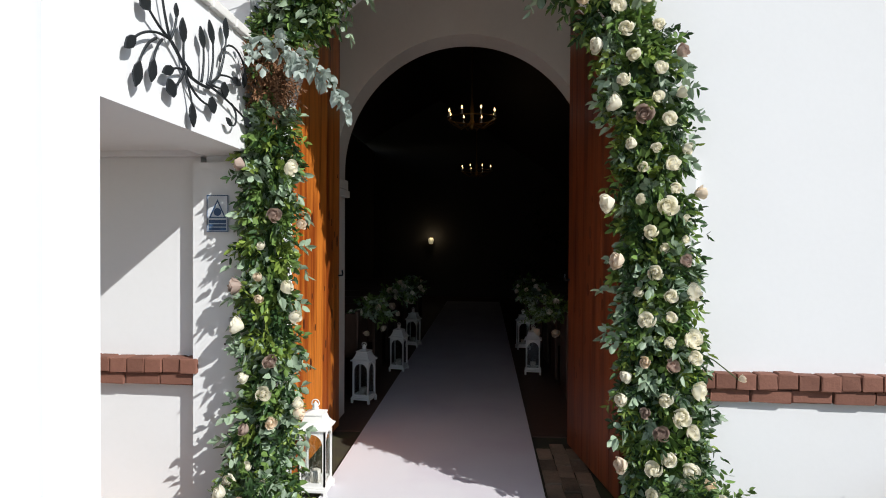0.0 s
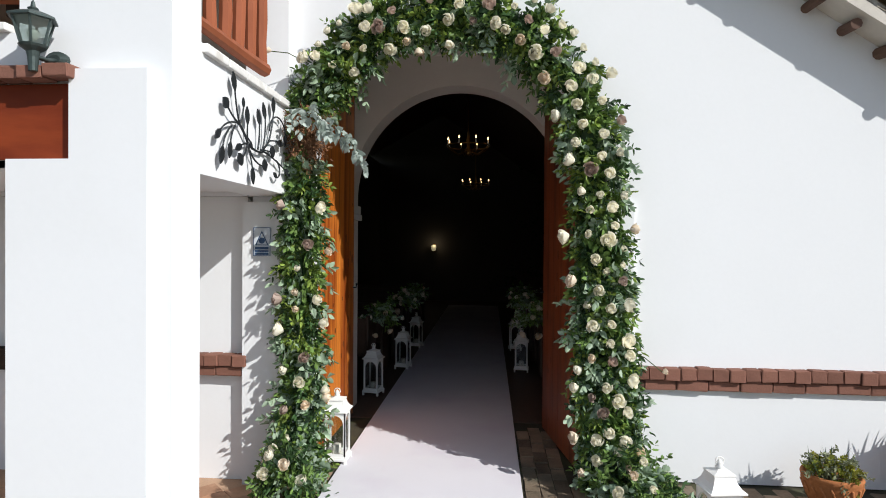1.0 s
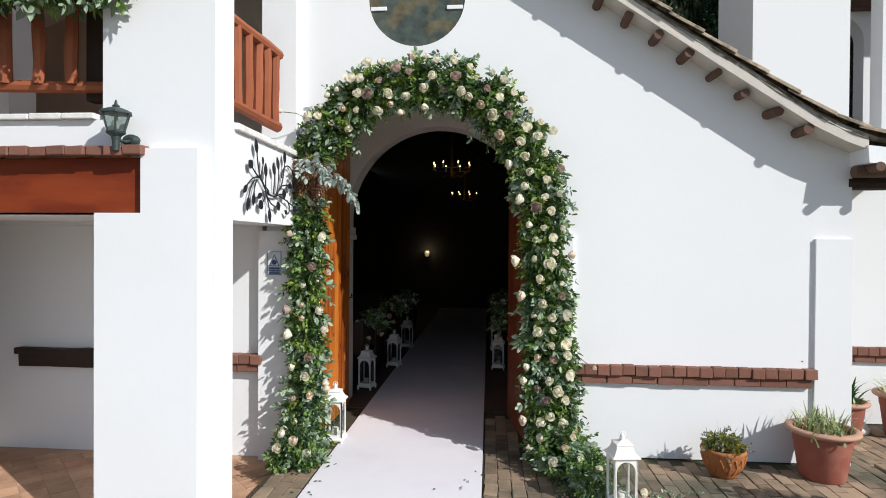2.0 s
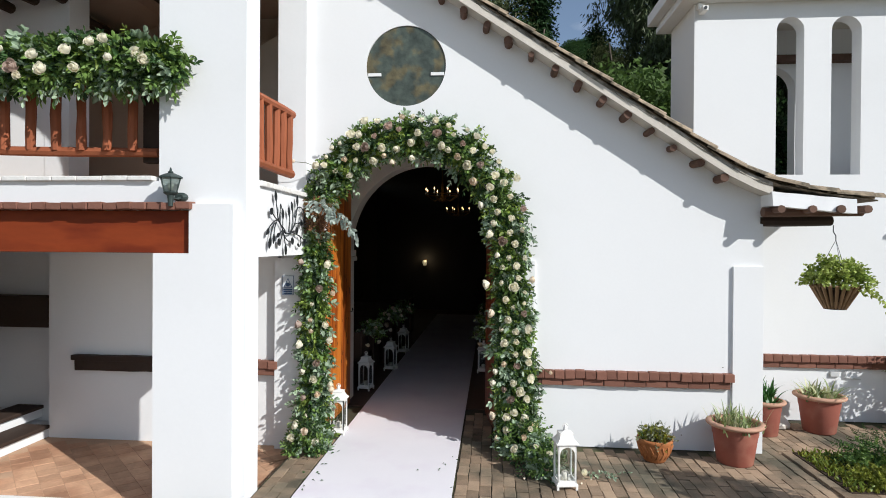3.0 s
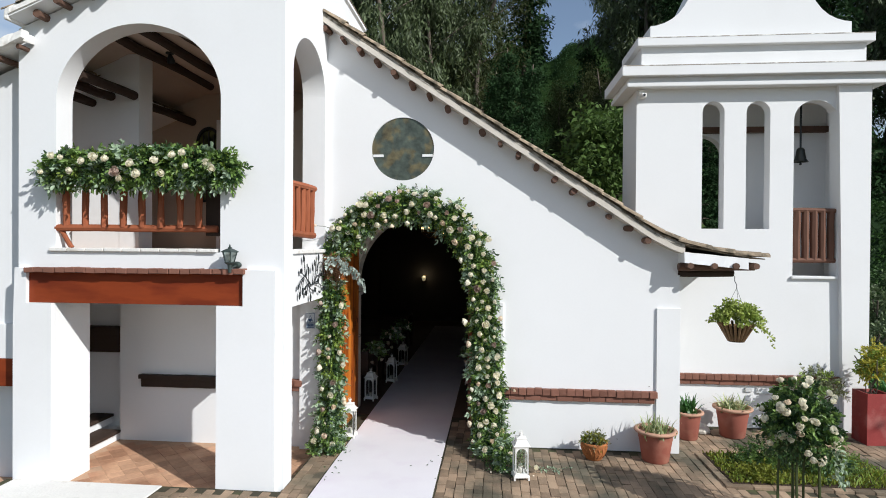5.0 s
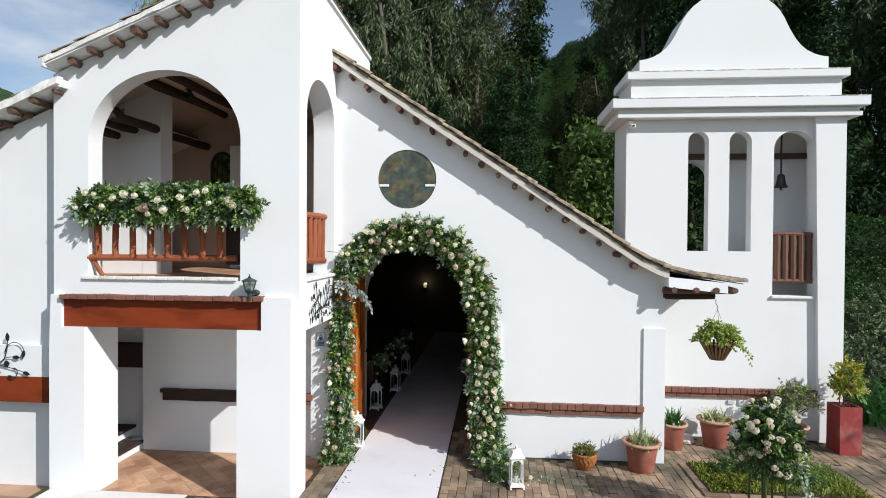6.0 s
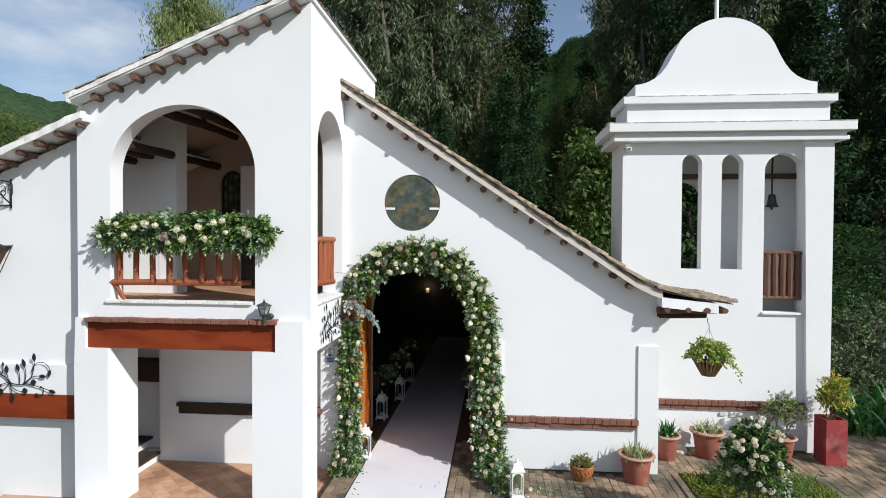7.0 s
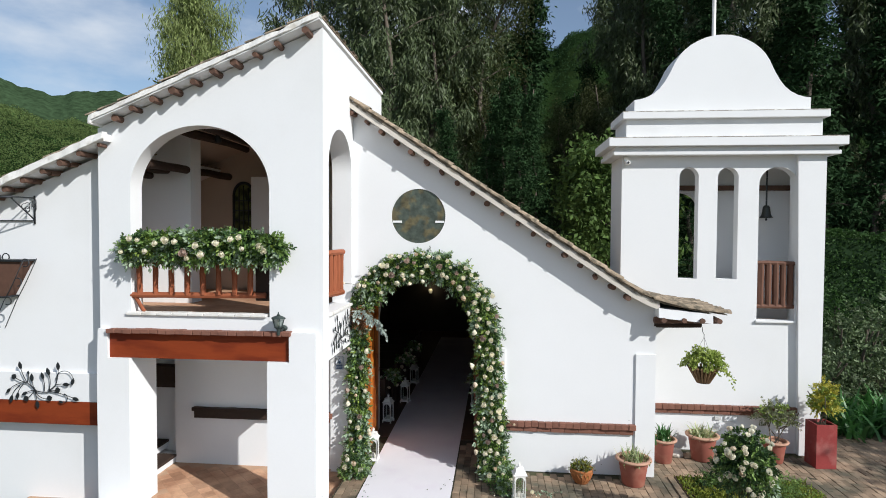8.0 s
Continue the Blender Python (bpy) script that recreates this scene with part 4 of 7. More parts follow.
def vine(label, place):
    """A wrought vine: a wavy stem, side scrolls and a leaf at the end of each."""
    ob = thing("iron_vine", label, "wall ornament", group="iron vines")
    stem = bmesh.new()
    for (u, v), ang, length, bend in (((-0.267, 0.067), -42, 0.175, -20), ((-0.14, -0.053), -3, 0.262, 30), ((0.117, -0.05), 38, 0.15, 15)):
        pts, _ = curl((u, v), radians(ang - bend / 2), length, radians(bend), 8)
        tube(stem, [place(p.x, p.y, 0.030) for p in pts], 0.0085, 6)
    for u, v, ang, length, bend, size, plump in VINE_UP + VINE_DOWN:
        pts, a = curl((u, v), radians(ang - bend / 2), length, radians(bend), 10)
        tube(stem, [place(p.x, p.y, 0.030 + 0.012 * k / 10) for k, p in enumerate(pts)], [0.0072 - 0.0002 * k for k in range(11)], 6)
        lf = bmesh.new()
        iron_leaf(lf, pts[-1] - Vector((math.cos(a), math.sin(a))) * size * 0.15, a, size * (1.05 if plump else 1.28), size * (1.05 if plump else 0.60), lambda x, y, w: place(x, y, w + 0.034))
        part("leaf", lf, IRON, ob)
    part("stem", stem, IRON, ob, smooth=True)


vine("dark wrought-iron vine with leaves on the porch side wall", lambda u, v, w: (SIDE + w, 3.15 + u, 2.62 + 0.88 * v))
vine("dark wrought-iron vine with leaves on the wing wall", lambda u, v, w: (-6.305 + u, WING - 0.055 - w, 1.78 + v))

# wall lamp on the porch beam
def wall_lamp(at):
    ob = thing("wall_lamp", "green-patinated six-sided wall lantern with pebbled panes", "lamp", at)
    ob.matrix_basis = ob.matrix_basis @ Matrix.Diagonal((1.08, 1.05, 0.76, 1))
    part("back_plate", lathe(bmesh.new(), [(0.0, 0), (0.06, 0), (0.06, 0.02), (0.03, 0.035), (0.0, 0.035)], 14), VERDIGRIS, ob, at=pose(0.03, 0.13, -0.07, 90, 0, 0))
    b = bmesh.new()
    tube(b, [(0.03, 0.12, -0.07), (0.03, 0.05, -0.10), (0, 0, -0.085), (0, 0, -0.04)], 0.016, 8)
    part("arm", b, VERDIGRIS, ob, smooth=True)
    part("foot", lathe(bmesh.new(), [(0.02, -0.19), (0.024, -0.10), (0.03, -0.06), (0.055, -0.035), (0.062, -0.02), (0.05, -0.012)], 12), VERDIGRIS, ob)
    b = bmesh.new()
    for k in range(6):
        a = math.pi / 3 * k
        tube(b, [(0.055 * math.cos(a), 0.055 * math.sin(a), -0.015), (0.088 * math.cos(a), 0.088 * math.sin(a), 0.15)], 0.0065, 5)
    lamp_frame = part("frame", b, VERDIGRIS, ob)
    for k in range(6):
        a0, a1 = math.pi / 3 * k, math.pi / 3 * (k + 1)
        b = bmesh.new()
        b.faces.new([b.verts.new(v) for v in ((0.052 * math.cos(a0), 0.052 * math.sin(a0), -0.012), (0.052 * math.cos(a1), 0.052 * math.sin(a1), -0.012), (0.085 * math.cos(a1), 0.085 * math.sin(a1), 0.15), (0.085 * math.cos(a0), 0.085 * math.sin(a0), 0.15))])
        bmesh.ops.solidify(b, geom=b.faces[:], thickness=0.003)
        part("pane", b, PANE_FROST, lamp_frame)
    part("cap", lathe(bmesh.new(), [(0.085, 0.148), (0.108, 0.15), (0.108, 0.162), (0.075, 0.185), (0.04, 0.205), (0.022, 0.212), (0.026, 0.225), (0.012, 0.238), (0.008, 0.27), (0.0, 0.285)], 6), VERDIGRIS, ob)
    part("bulb", lathe(bmesh.new(), [(0.0, 0.0), (0.018, 0.0), (0.018, 0.03), (0.028, 0.06), (0.02, 0.085), (0.0, 0.095)], 10), CANDLE, ob, smooth=True)


wall_lamp((-2.205, P - 0.140, 2.915))

# blue and white notice beside the door
notice = thing("notice", "small white enamel notice with a blue border and triangle", "sign", (-1.793, F - 0.05, 1.79))
part("plate", boxed(-0.075, 0.075, -0.012, 0.0, 0.0, 0.245, bevel=0.003), SIGN_WHITE, notice)
part("border", slab(bmesh.new(), [[(-0.073, 0.002), (0.073, 0.002), (0.073, 0.243), (-0.073, 0.243)], [(-0.068, 0.007), (-0.068, 0.238), (0.068, 0.238), (0.068, 0.007)]], lambda u, v: (u, -0.016, v), (0, 0.003, 0)), SIGN_BLUE, notice)
part("triangle", slab(bmesh.new(), [[(-0.058, 0.092), (0.058, 0.092), (0.0, 0.215)], [(-0.046, 0.099), (0.0, 0.199), (0.046, 0.099)]], lambda u, v: (u, -0.016, v), (0, 0.003, 0)), SIGN_BLUE, notice)
part("mark", slab(bmesh.new(), [circle_loop(0, 0.132, 0.026, 16)], lambda u, v: (u, -0.016, v), (0, 0.003, 0)), SIGN_BLUE, notice)
for z0, z1 in ((0.058, 0.08), (0.036, 0.052), (0.012, 0.030)):
    part("bar", boxed(-0.058, 0.058, -0.016, -0.013, z0, z1), SIGN_BLUE, notice)

# ---- doors ----
def door_leaf(hinge, end, sign, label, wood):
    h, e = Vector((*hinge, 0)), Vector((*end, 0))
    d = (e - h).normalized()
    w = (e - h).length
    nrm = Vector((-d.y, d.x, 0))
    ob = thing("door", label, "door", group="chapel doors")
    n, planks = 6, []
    for k in range(n):
        u0, u1 = w * k / n + 0.002, w * (k + 1) / n - 0.002
        head = lambda u: SPRING + (APEX - 0.06 - SPRING) * math.sqrt(max(0.0, 1 - ((w - u) / (w + 0.03)) ** 2))
        loop = [(u0, 0.03), (u1, 0.03)] + [(u1 + (u0 - u1) * t, head(u1 + (u0 - u1) * t)) for t in (0, 0.25, 0.5, 0.75, 1)]
        planks.append(part("plank", slab(bmesh.new(), [loop], lambda u, v: h + d * u + nrm * (-0.025) + Vector((0, 0, v)), nrm * 0.05), wood, ob))
    for k in range(22):
        u, z = w * rng.uniform(0.05, 0.95), rng.uniform(0.1, 2.4)
        r = rng.uniform(0.012, 0.038)
        for side in (-1, 1):
            part("knot", slab(bmesh.new(), [[(u + r * math.cos(t) * 0.7, z + r * 1.4 * math.sin(t)) for t in (2 * math.pi * q / 10 for q in range(10))]], lambda a, b: h + d * a + nrm * (side * 0.0255) + Vector((0, 0, b)), nrm * side * 0.0015), KNOT, planks[min(n - 1, int(u / w * n))])
    b = bmesh.new()
    c = h + d * (w - 0.03) + Vector((0, 0, 1.42))
    tube(b, [c + nrm * sign * 0.02, c + nrm * sign * 0.05, c + nrm * sign * 0.055 + d * 0.03, c + nrm * sign * 0.05 + d * 0.055 + Vector((0, 0, 0.02)), c + nrm * sign * 0.05 + d * 0.04 + Vector((0, 0, 0.045))], 0.008, 6)
    part("latch", b, IRON, ob, "black iron latch")
    return ob


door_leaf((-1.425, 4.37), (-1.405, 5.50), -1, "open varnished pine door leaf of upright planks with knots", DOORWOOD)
door_leaf((0.87, 4.10), (0.69, 5.21), 1, "open red-brown varnished door leaf of upright planks, its shade put into the colour", DOORWOOD_SHADED)

# ---- flowers and garlands ----
def rose_mesh(mat, seed, open_=1.0):
    """A full rose about 8 cm across: cupped petals wound in a spiral round a bud, the outer lips rolled back."""
    g = np.random.default_rng(seed)
    b = bmesh.new()
    lathe(b, [(0.0, -0.006), (0.010, 0.0), (0.017, 0.012), (0.010, 0.034), (0.004, 0.041), (0.0, 0.042)], 8)
    n = 17
    for k in range(n):
        t = k / (n - 1)
        a = k * 2.28 + g.normal(0, 0.15)
        R = 0.007 + (0.036 * open_ - 0.007) * t ** 0.8
        top = 0.050 - 0.013 * t ** 1.8 + g.normal(0, 0.0012)
        half = 1.25 - 0.30 * t
        roll = max(0.0, t - 0.35) * 0.007 * open_
        point = 0.0035 * t
        rows = []
        for i in range(5):
            v = i / 4
            row = []
            for q in range(5):
                u = q / 2 - 1
                edge = 1 - 0.16 * u * u * v
                r = R * (0.35 + 0.65 * math.sin(min(1.0, v * 1.25) * math.pi / 2)) - (0.0035 * (1 - t) if i == 4 else 0.0)
                z = top * v * edge
                if i == 4:
                    r += roll * (1 - 0.3 * abs(u)) + g.normal(0, 0.0007)
                    z += point * (1 - abs(u)) - roll * 0.45
                r += 0.0022 * u * t
                th = a + half * u * (0.55 + 0.45 * v) * (1 - 0.18 * (i == 4))
                row.append(b.verts.new((r * math.cos(th), r * math.sin(th), z)))
            rows.append(row)
        for i in range(4):
            for q in range(4):
                b.faces.new((rows[i][q], rows[i][q + 1], rows[i + 1][q + 1], rows[i + 1][q]))
    me = bpy.data.meshes.new("rose")
    for f in b.faces:
        f.smooth = True
    b.to_mesh(me)
    b.free()
    me.materials.append(mat)
    return me


ROSES = {"w": [rose_mesh(ROSE_W, 1), rose_mesh(ROSE_W, 2, 0.8)], "m": [rose_mesh(ROSE_M, 3, 1.05), rose_mesh(ROSE_M, 4, 0.9)], "b": [rose_mesh(ROSE_B, 5), rose_mesh(ROSE_B, 6, 0.85)]}


def put_rose(parent, at, face, kind, size=1.0):
    m = Matrix.Translation(at) @ Vector(face).to_track_quat("Z", "Y").to_matrix().to_4x4() @ pose(0, 0, 0, rng.normal(0, 12), rng.normal(0, 12), rng.uniform(0, 360)) @ Matrix.Diagonal((size, size, size, 1))
    return share("rose", ROSES[kind][int(rng.integers(2))], parent, m)


def sprigs(bases, ways, length, per, leaf_l, leaf_w, g, spread=0.9):
    """Leaves in twos along short stems."""
    pos, way, L, W = [], [], [], []
    for p, d in zip(bases, ways):
        d = d / (np.linalg.norm(d) + 1e-9)
        s = np.cross(d, g.normal(size=3))
        s /= np.linalg.norm(s) + 1e-9
        ln = length * g.uniform(0.6, 1.3)
        sag = np.array([0, 0, -1]) * ln * g.uniform(0, 0.5)
        for k in range(per):
            t = (k + 0.7) / per
            q = p + d * ln * t + sag * t * t
            for sg in (-1, 1):
                pos.append(q)
                way.append(d * 0.6 + s * sg * spread + g.normal(0, 0.25, 3))
                f = (1.0 - 0.45 * abs(t - 0.45)) * g.uniform(0.75, 1.25)
                L.append(leaf_l * f)
                W.append(leaf_w * f)
        pos.append(p + d * ln + sag)
        way.append(d + sag)
        L.append(leaf_l * 0.8)
        W.append(leaf_w * 0.8)
    return np.array(pos), np.array(way), np.array(L), np.array(W)


def tube_samples(path, count, g, inner=0.40, front=0.65, flat=0.42):
    """Points and outward ways on a garland: path rows of centre and radius; more of them on the front."""
    path = [(np.array(c), r) for c, r in path]
    seg = np.array([np.linalg.norm(b[0] - a[0]) * (a[1] + b[1]) for a, b in zip(path, path[1:])])
    pick = g.choice(len(seg), size=count, p=seg / seg.sum())
    f = g.random(count)
    bases, ways = [], []
    for i, t in zip(pick, f):
        (a, ra), (b, rb) = path[i], path[i + 1]
        axis = (b - a) / np.linalg.norm(b - a)
        out = g.normal(size=3)
        if g.random() < front:
            out[1] = -abs(out[1]) - 0.2
        out -= axis * out.dot(axis)
        out /= np.linalg.norm(out)
        r = (ra + (rb - ra) * t)
        bases.append(a + (b - a) * t + out * np.array([1, flat, 1]) * r * g.uniform(inner, 0.85))
        ways.append(out * np.array([1, flat, 1]) * 0.75 + axis * g.normal(0, 0.6) + np.array([0, 0, -0.15]) + g.normal(0, 0.35, 3))
    return np.array(bases), np.array(ways)


# Filler tube added inside a garland so that its gaps stay dark.
def core(path, parent, mat):
    b = bmesh.new()
    tube(b, [c for c, r in path], [r * 0.34 for c, r in path], 9)
    for v in b.verts:
        v.co += Vector(rng.normal(0, 0.02, 3))
    part("moss_core", b, mat, parent)


GY = 3.90
LEFT = [((-1.42, 3.74, 0.02), 0.19), ((-1.41, 3.80, 0.35), 0.145), ((-1.42, 3.89, 0.9), 0.115), ((-1.43, 3.89, 1.5), 0.11), ((-1.43, 3.89, 2.0), 0.115), ((-1.42, 3.89, 2.36), 0.125), ((-1.42, 3.89, 2.60), 0.11)]
TOP = [((-1.42, 3.89, 2.93), 0.08), ((-1.36, 3.89, 3.09), 0.16), ((-1.20, GY, 3.31), 0.215), ((-0.95, GY, 3.56), 0.22), ((-0.56, GY, 3.735), 0.22), ((-0.15, GY, 3.79), 0.22), ((0.26, GY, 3.69), 0.22), ((0.57, GY, 3.45), 0.22), ((0.81, GY, 3.10), 0.215), ((0.92, GY, 2.70), 0.20)]
RIGHT = [((0.93, GY, 2.70), 0.185), ((0.97, 3.87, 2.2), 0.175), ((1.00, 3.89, 1.6), 0.175), ((1.02, 3.88, 1.0), 0.18), ((1.05, 3.86, 0.5), 0.195), ((1.08, 3.76, 0.08), 0.215)]
garland = thing("flower_garland", "arched doorway garland of green leaves with ivory and mauve roses", "garland")
for path, n1, n2, n3 in ((LEFT, 560, 150, 170), (TOP, 740, 130, 200), (RIGHT, 840, 140, 240)):
    g = np.random.default_rng(n1 + 1)
    core(path, garland, LEAF_DARK)
    leaves("foliage", LEAF, garland, *sprigs(*tube_samples(path, int(n1 * 0.44), g), 0.12, 4, 0.076, 0.041, g), seed=1)
    leaves("foliage", LEAF_DARK, garland, *sprigs(*tube_samples(path, n1 // 4, g), 0.15, 5, 0.070, 0.031, g), seed=2)
    leaves("eucalyptus", LEAF_PALE, garland, *sprigs(*tube_samples(path, int(n2 * 0.85), g, 0.80), 0.15, 4, 0.084, 0.052, g), seed=3, label="pale grey-green eucalyptus leaves")
    leaves("foliage", LEAF_LIME, garland, *sprigs(*tube_samples(path, int(n3 * 0.8), g, 0.65), 0.13, 4, 0.066, 0.036, g), seed=4)
    # loose tips that break the outline
    leaves("foliage", LEAF_DARK, garland, *sprigs(*tube_samples(path, n3 // 3, g, 0.8), 0.17, 5, 0.058, 0.026, g), seed=5)


def bush(name, parent, centre, size, count, mat, g, leaf_l=0.06, leaf_w=0.026, stem=0.14, per=4, seed=0):
    d = g.normal(size=(count, 3))
    d[:, 2] = np.abs(d[:, 2]) * 0.9 - 0.15
    d /= np.linalg.norm(d, axis=1, keepdims=True)
    p = np.array(centre) + d * np.array(size) * g.uniform(0.35, 0.95, (count, 1))
    p[:, 2] = np.maximum(p[:, 2], 0.02)
    w = d + np.array([0, 0, 0.15]) + g.normal(0, 0.4, (count, 3))
    return leaves(name, mat, parent, *sprigs(p, w, stem, per, leaf_l, leaf_w, g), seed=seed)


g = np.random.default_rng(21)
for c, s, n in (((-1.40, 3.52, 0.05), (0.20, 0.24, 0.34), 110), ((1.16, 3.55, 0.05), (0.24, 0.26, 0.34), 130), ((1.36, 3.18, 0.02), (0.20, 0.32, 0.18), 80)):
    bush("foliage", garland, c, s, n, LEAF, g)
    bush("foliage", garland, c, s, n // 2, LEAF_DARK, g, 0.07, 0.026)
    bush("eucalyptus", garland, c, s, n // 4, LEAF_PALE, g, 0.08, 0.05)
# eucalyptus that hangs loose at the springing of the arch
f0 = np.linspace(0, 1, 15)
spray = np.stack([-1.45 + 0.56 * f0, np.full(15, 3.62), 2.97 - 0.08 * f0 - 0.30 * f0 ** 2.4], 1)
leaves("eucalyptus", LEAF_SILVER, garland, *sprigs(spray, np.stack([0.2 + 0.3 * f0, np.full(15, -0.2), -0.35 - 0.6 * f0], 1) + g.normal(0, 0.25, (15, 3)), 0.14, 4, 0.072, 0.055, g), seed=9, label="pale grey-green eucalyptus leaves")
b = bmesh.new()
tube(b, [tuple(p) for p in spray], 0.004, 5)
part("stem", b, STALK, garland)
DRY = material("dried_fern", (0.20, 0.10, 0.05), 0.7, grain_amt=0.1, bump=0, island=0.6)
bp, wp = tube_samples([((-1.40, 3.80, 2.62), 0.10), ((-1.36, 3.82, 2.92), 0.13)], 170, g)
core([((-1.41, 3.89, 2.42), 0.20), ((-1.41, 3.91, 2.6), 0.20), ((-1.39, 3.91, 2.80), 0.22), ((-1.37, 3.90, 2.98), 0.24)], garland, DRY)
leaves("dried_fern", DRY, garland, *sprigs(bp, wp, 0.13, 6, 0.034, 0.011, g), seed=10, label="dry brown fern")

ROSES_TOP = [(-0.78, 3.89, "w"), (-0.84, 3.72, "w"), (-0.76, 3.59, "m"), (-1.26, 3.36, "w"), (-1.35, 3.37, "w"), (-1.01, 3.45, "b"), (-0.86, 3.58, "w"), (-0.95, 3.72, "w"), (-0.58, 3.60, "w"), (-0.47, 3.82, "m"), (-0.55, 3.52, "b"), (-0.41, 3.60, "w"), (-0.22, 3.67, "w"), (-0.12, 3.75, "w"), (0.09, 3.73, "m"), (0.07, 3.89, "w"), (0.23, 3.57, "w"), (0.17, 3.60, "w"), (0.54, 3.69, "w"), (0.52, 3.52, "w"), (0.34, 3.48, "b"), (0.46, 3.39, "w"), (0.62, 3.36, "m"), (0.77, 3.23, "w"), (0.71, 3.11, "w"), (0.54, 3.20, "b"), (1.01, 3.20, "w"), (-0.68, 3.46, "w"), (-0.46, 3.45, "b"), (-0.22, 3.50, "w")]
ROSES_RIGHT = [(0.65, 2.91, "w"), (0.77, 2.98, "w"), (0.76, 2.55, "w"), (1.09, 2.85, "m"), (0.97, 2.73, "w"), (0.83, 2.82, "w"), (1.08, 2.60, "w"), (0.88, 2.48, "m"), (1.01, 2.44, "w"), (0.84, 2.31, "w"), (1.02, 2.17, "w"), (1.01, 1.94, "w"), (0.93, 1.79, "w"), (1.11, 1.63, "m"), (0.96, 1.57, "w"), (1.15, 1.43, "w"), (1.03, 1.42, "w"), (0.92, 1.26, "w"), (1.15, 1.16, "w"), (1.17, 1.06, "w"), (1.04, 1.01, "m")]
ROSES_LOW = [(0.83, 0.95, "w"), (1.09, 0.73, "w"), (1.15, 0.63, "w"), (0.99, 0.61, "m"), (1.18, 0.87, "w"), (1.14, 0.45, "w"), (0.95, 0.40, "w"), (1.24, 0.34, "b"), (1.14, 0.22, "b"), (0.85, 0.17, "b"), (0.80, 0.43, "b"), (1.40, 0.16, "w"), (0.80, 0.81, "w"), (1.02, 0.50, "w"), (1.19, 2.02, "b"), (0.72, 1.98, "w"), (0.78, 1.62, "b")]
ROSES_LEFT = [(-1.36, 1.89, "m"), (-1.30, 1.43, "w"), (-1.25, 1.26, "w"), (-1.55, 1.19, "w"), (-1.36, 0.97, "m"), (-1.40, 0.79, "w"), (-1.55, 0.28, "w"), (-1.36, 0.27, "b"), (-1.62, 0.14, "b"), (-1.21, 0.68, "b"), (-1.20, 1.83, "b"), (-1.54, 2.20, "m"), (-1.28, 2.19, "w"), (-1.56, 1.45, "m"), (-1.22, 0.72, "w")]


def surface(x, z):
    """How far forward the garland comes at this place, and which way it faces there."""
    best = None
    for path in (LEFT, TOP, RIGHT):
        for (a, ra), (b, rb) in zip(path, path[1:]):
            a2, b2 = Vector((a[0], a[2])), Vector((b[0], b[2]))
            t = max(0.0, min(1.0, (Vector((x, z)) - a2).dot(b2 - a2) / (b2 - a2).length_squared))
            c = a2.lerp(b2, t)
            off = Vector((x, z)) - c
            r = ra + (rb - ra) * t
            if best is None or off.length / r < best[0]:
                best = (off.length / r, a[1] + (b[1] - a[1]) * t, r, off)
    k, y, r, off = best
    fwd = math.sqrt(max(0.12, 1 - min(k, 1.0) ** 2))
    return y - r * 0.42 * fwd - 0.085, Vector((off.x / r * 0.7, -fwd, off.y / r * 0.7 + 0.15))


for rows in (ROSES_TOP, ROSES_RIGHT, ROSES_LOW, ROSES_LEFT):
    for x, z, kind in rows:
        y, face = surface(x, z)
        put_rose(garland, (x, y - 0.015, z), face, kind, {"w": 1.42, "m": 1.38, "b": 1.30}[kind] * rng.uniform(0.85, 1.18))

for x, y, z, kind in ((-1.52, 3.33, 0.20, "w"), (-1.33, 3.27, 0.30, "b"), (-1.44, 3.28, 0.36, "w"), (-1.24, 3.36, 0.14, "w"), (1.10, 3.28, 0.32, "b"), (1.24, 3.28, 0.22, "w"), (1.02, 3.30, 0.18, "w"), (1.36, 3.10, 0.20, "w"), (1.18, 3.32, 0.40, "w")):
    put_rose(garland, (x, y, z), (x * 0.2, -1, 0.5), kind, rng.uniform(0.95, 1.3))

ALL = [r[:2] for rows in (ROSES_TOP, ROSES_RIGHT, ROSES_LOW, ROSES_LEFT) for r in rows]
g = np.random.default_rng(5)
for path, count in ((LEFT[:-2], 9), (TOP[2:], 26), (RIGHT, 26)):
    done = tries = 0
    while done < count and tries < 900:
        tries += 1
        i = int(g.integers(len(path) - 1))
        (a, ra), (c, rc) = path[i], path[i + 1]
        t, off = g.random(), g.uniform(-0.85, 0.85)
        dx, dz = c[0] - a[0], c[2] - a[2]
        n = math.hypot(dx, dz)
        x, z = a[0] + dx * t - dz / n * off * ra, a[2] + dz * t + dx / n * off * ra
        if z > 0.1 and all(math.hypot(x - p, z - q) > 0.115 for p, q in ALL):
            ALL.append((x, z))
            y, face = surface(x, z)
            put_rose(garland, (x, y - 0.005, z), face, "wwwwbm"[int(g.integers(6))], g.uniform(0.8, 1.3))
            done += 1

for x, z, root in ((1.42, 0.95, (1.16, 3.78, 1.12)), (-1.62, 3.42, (-1.36, 3.82, 3.36))):
    b = bmesh.new()
    tube(b, [root, ((x + root[0]) / 2, 3.70, (z + root[2]) / 2 + 0.02), (x, 3.68, z)], 0.004, 5)
    part("stem", b, STALK, garland)
    put_rose(garland, (x, 3.68, z), (0.8 if x > 0 else -0.6, -0.4, 0.1), "b", 0.8)

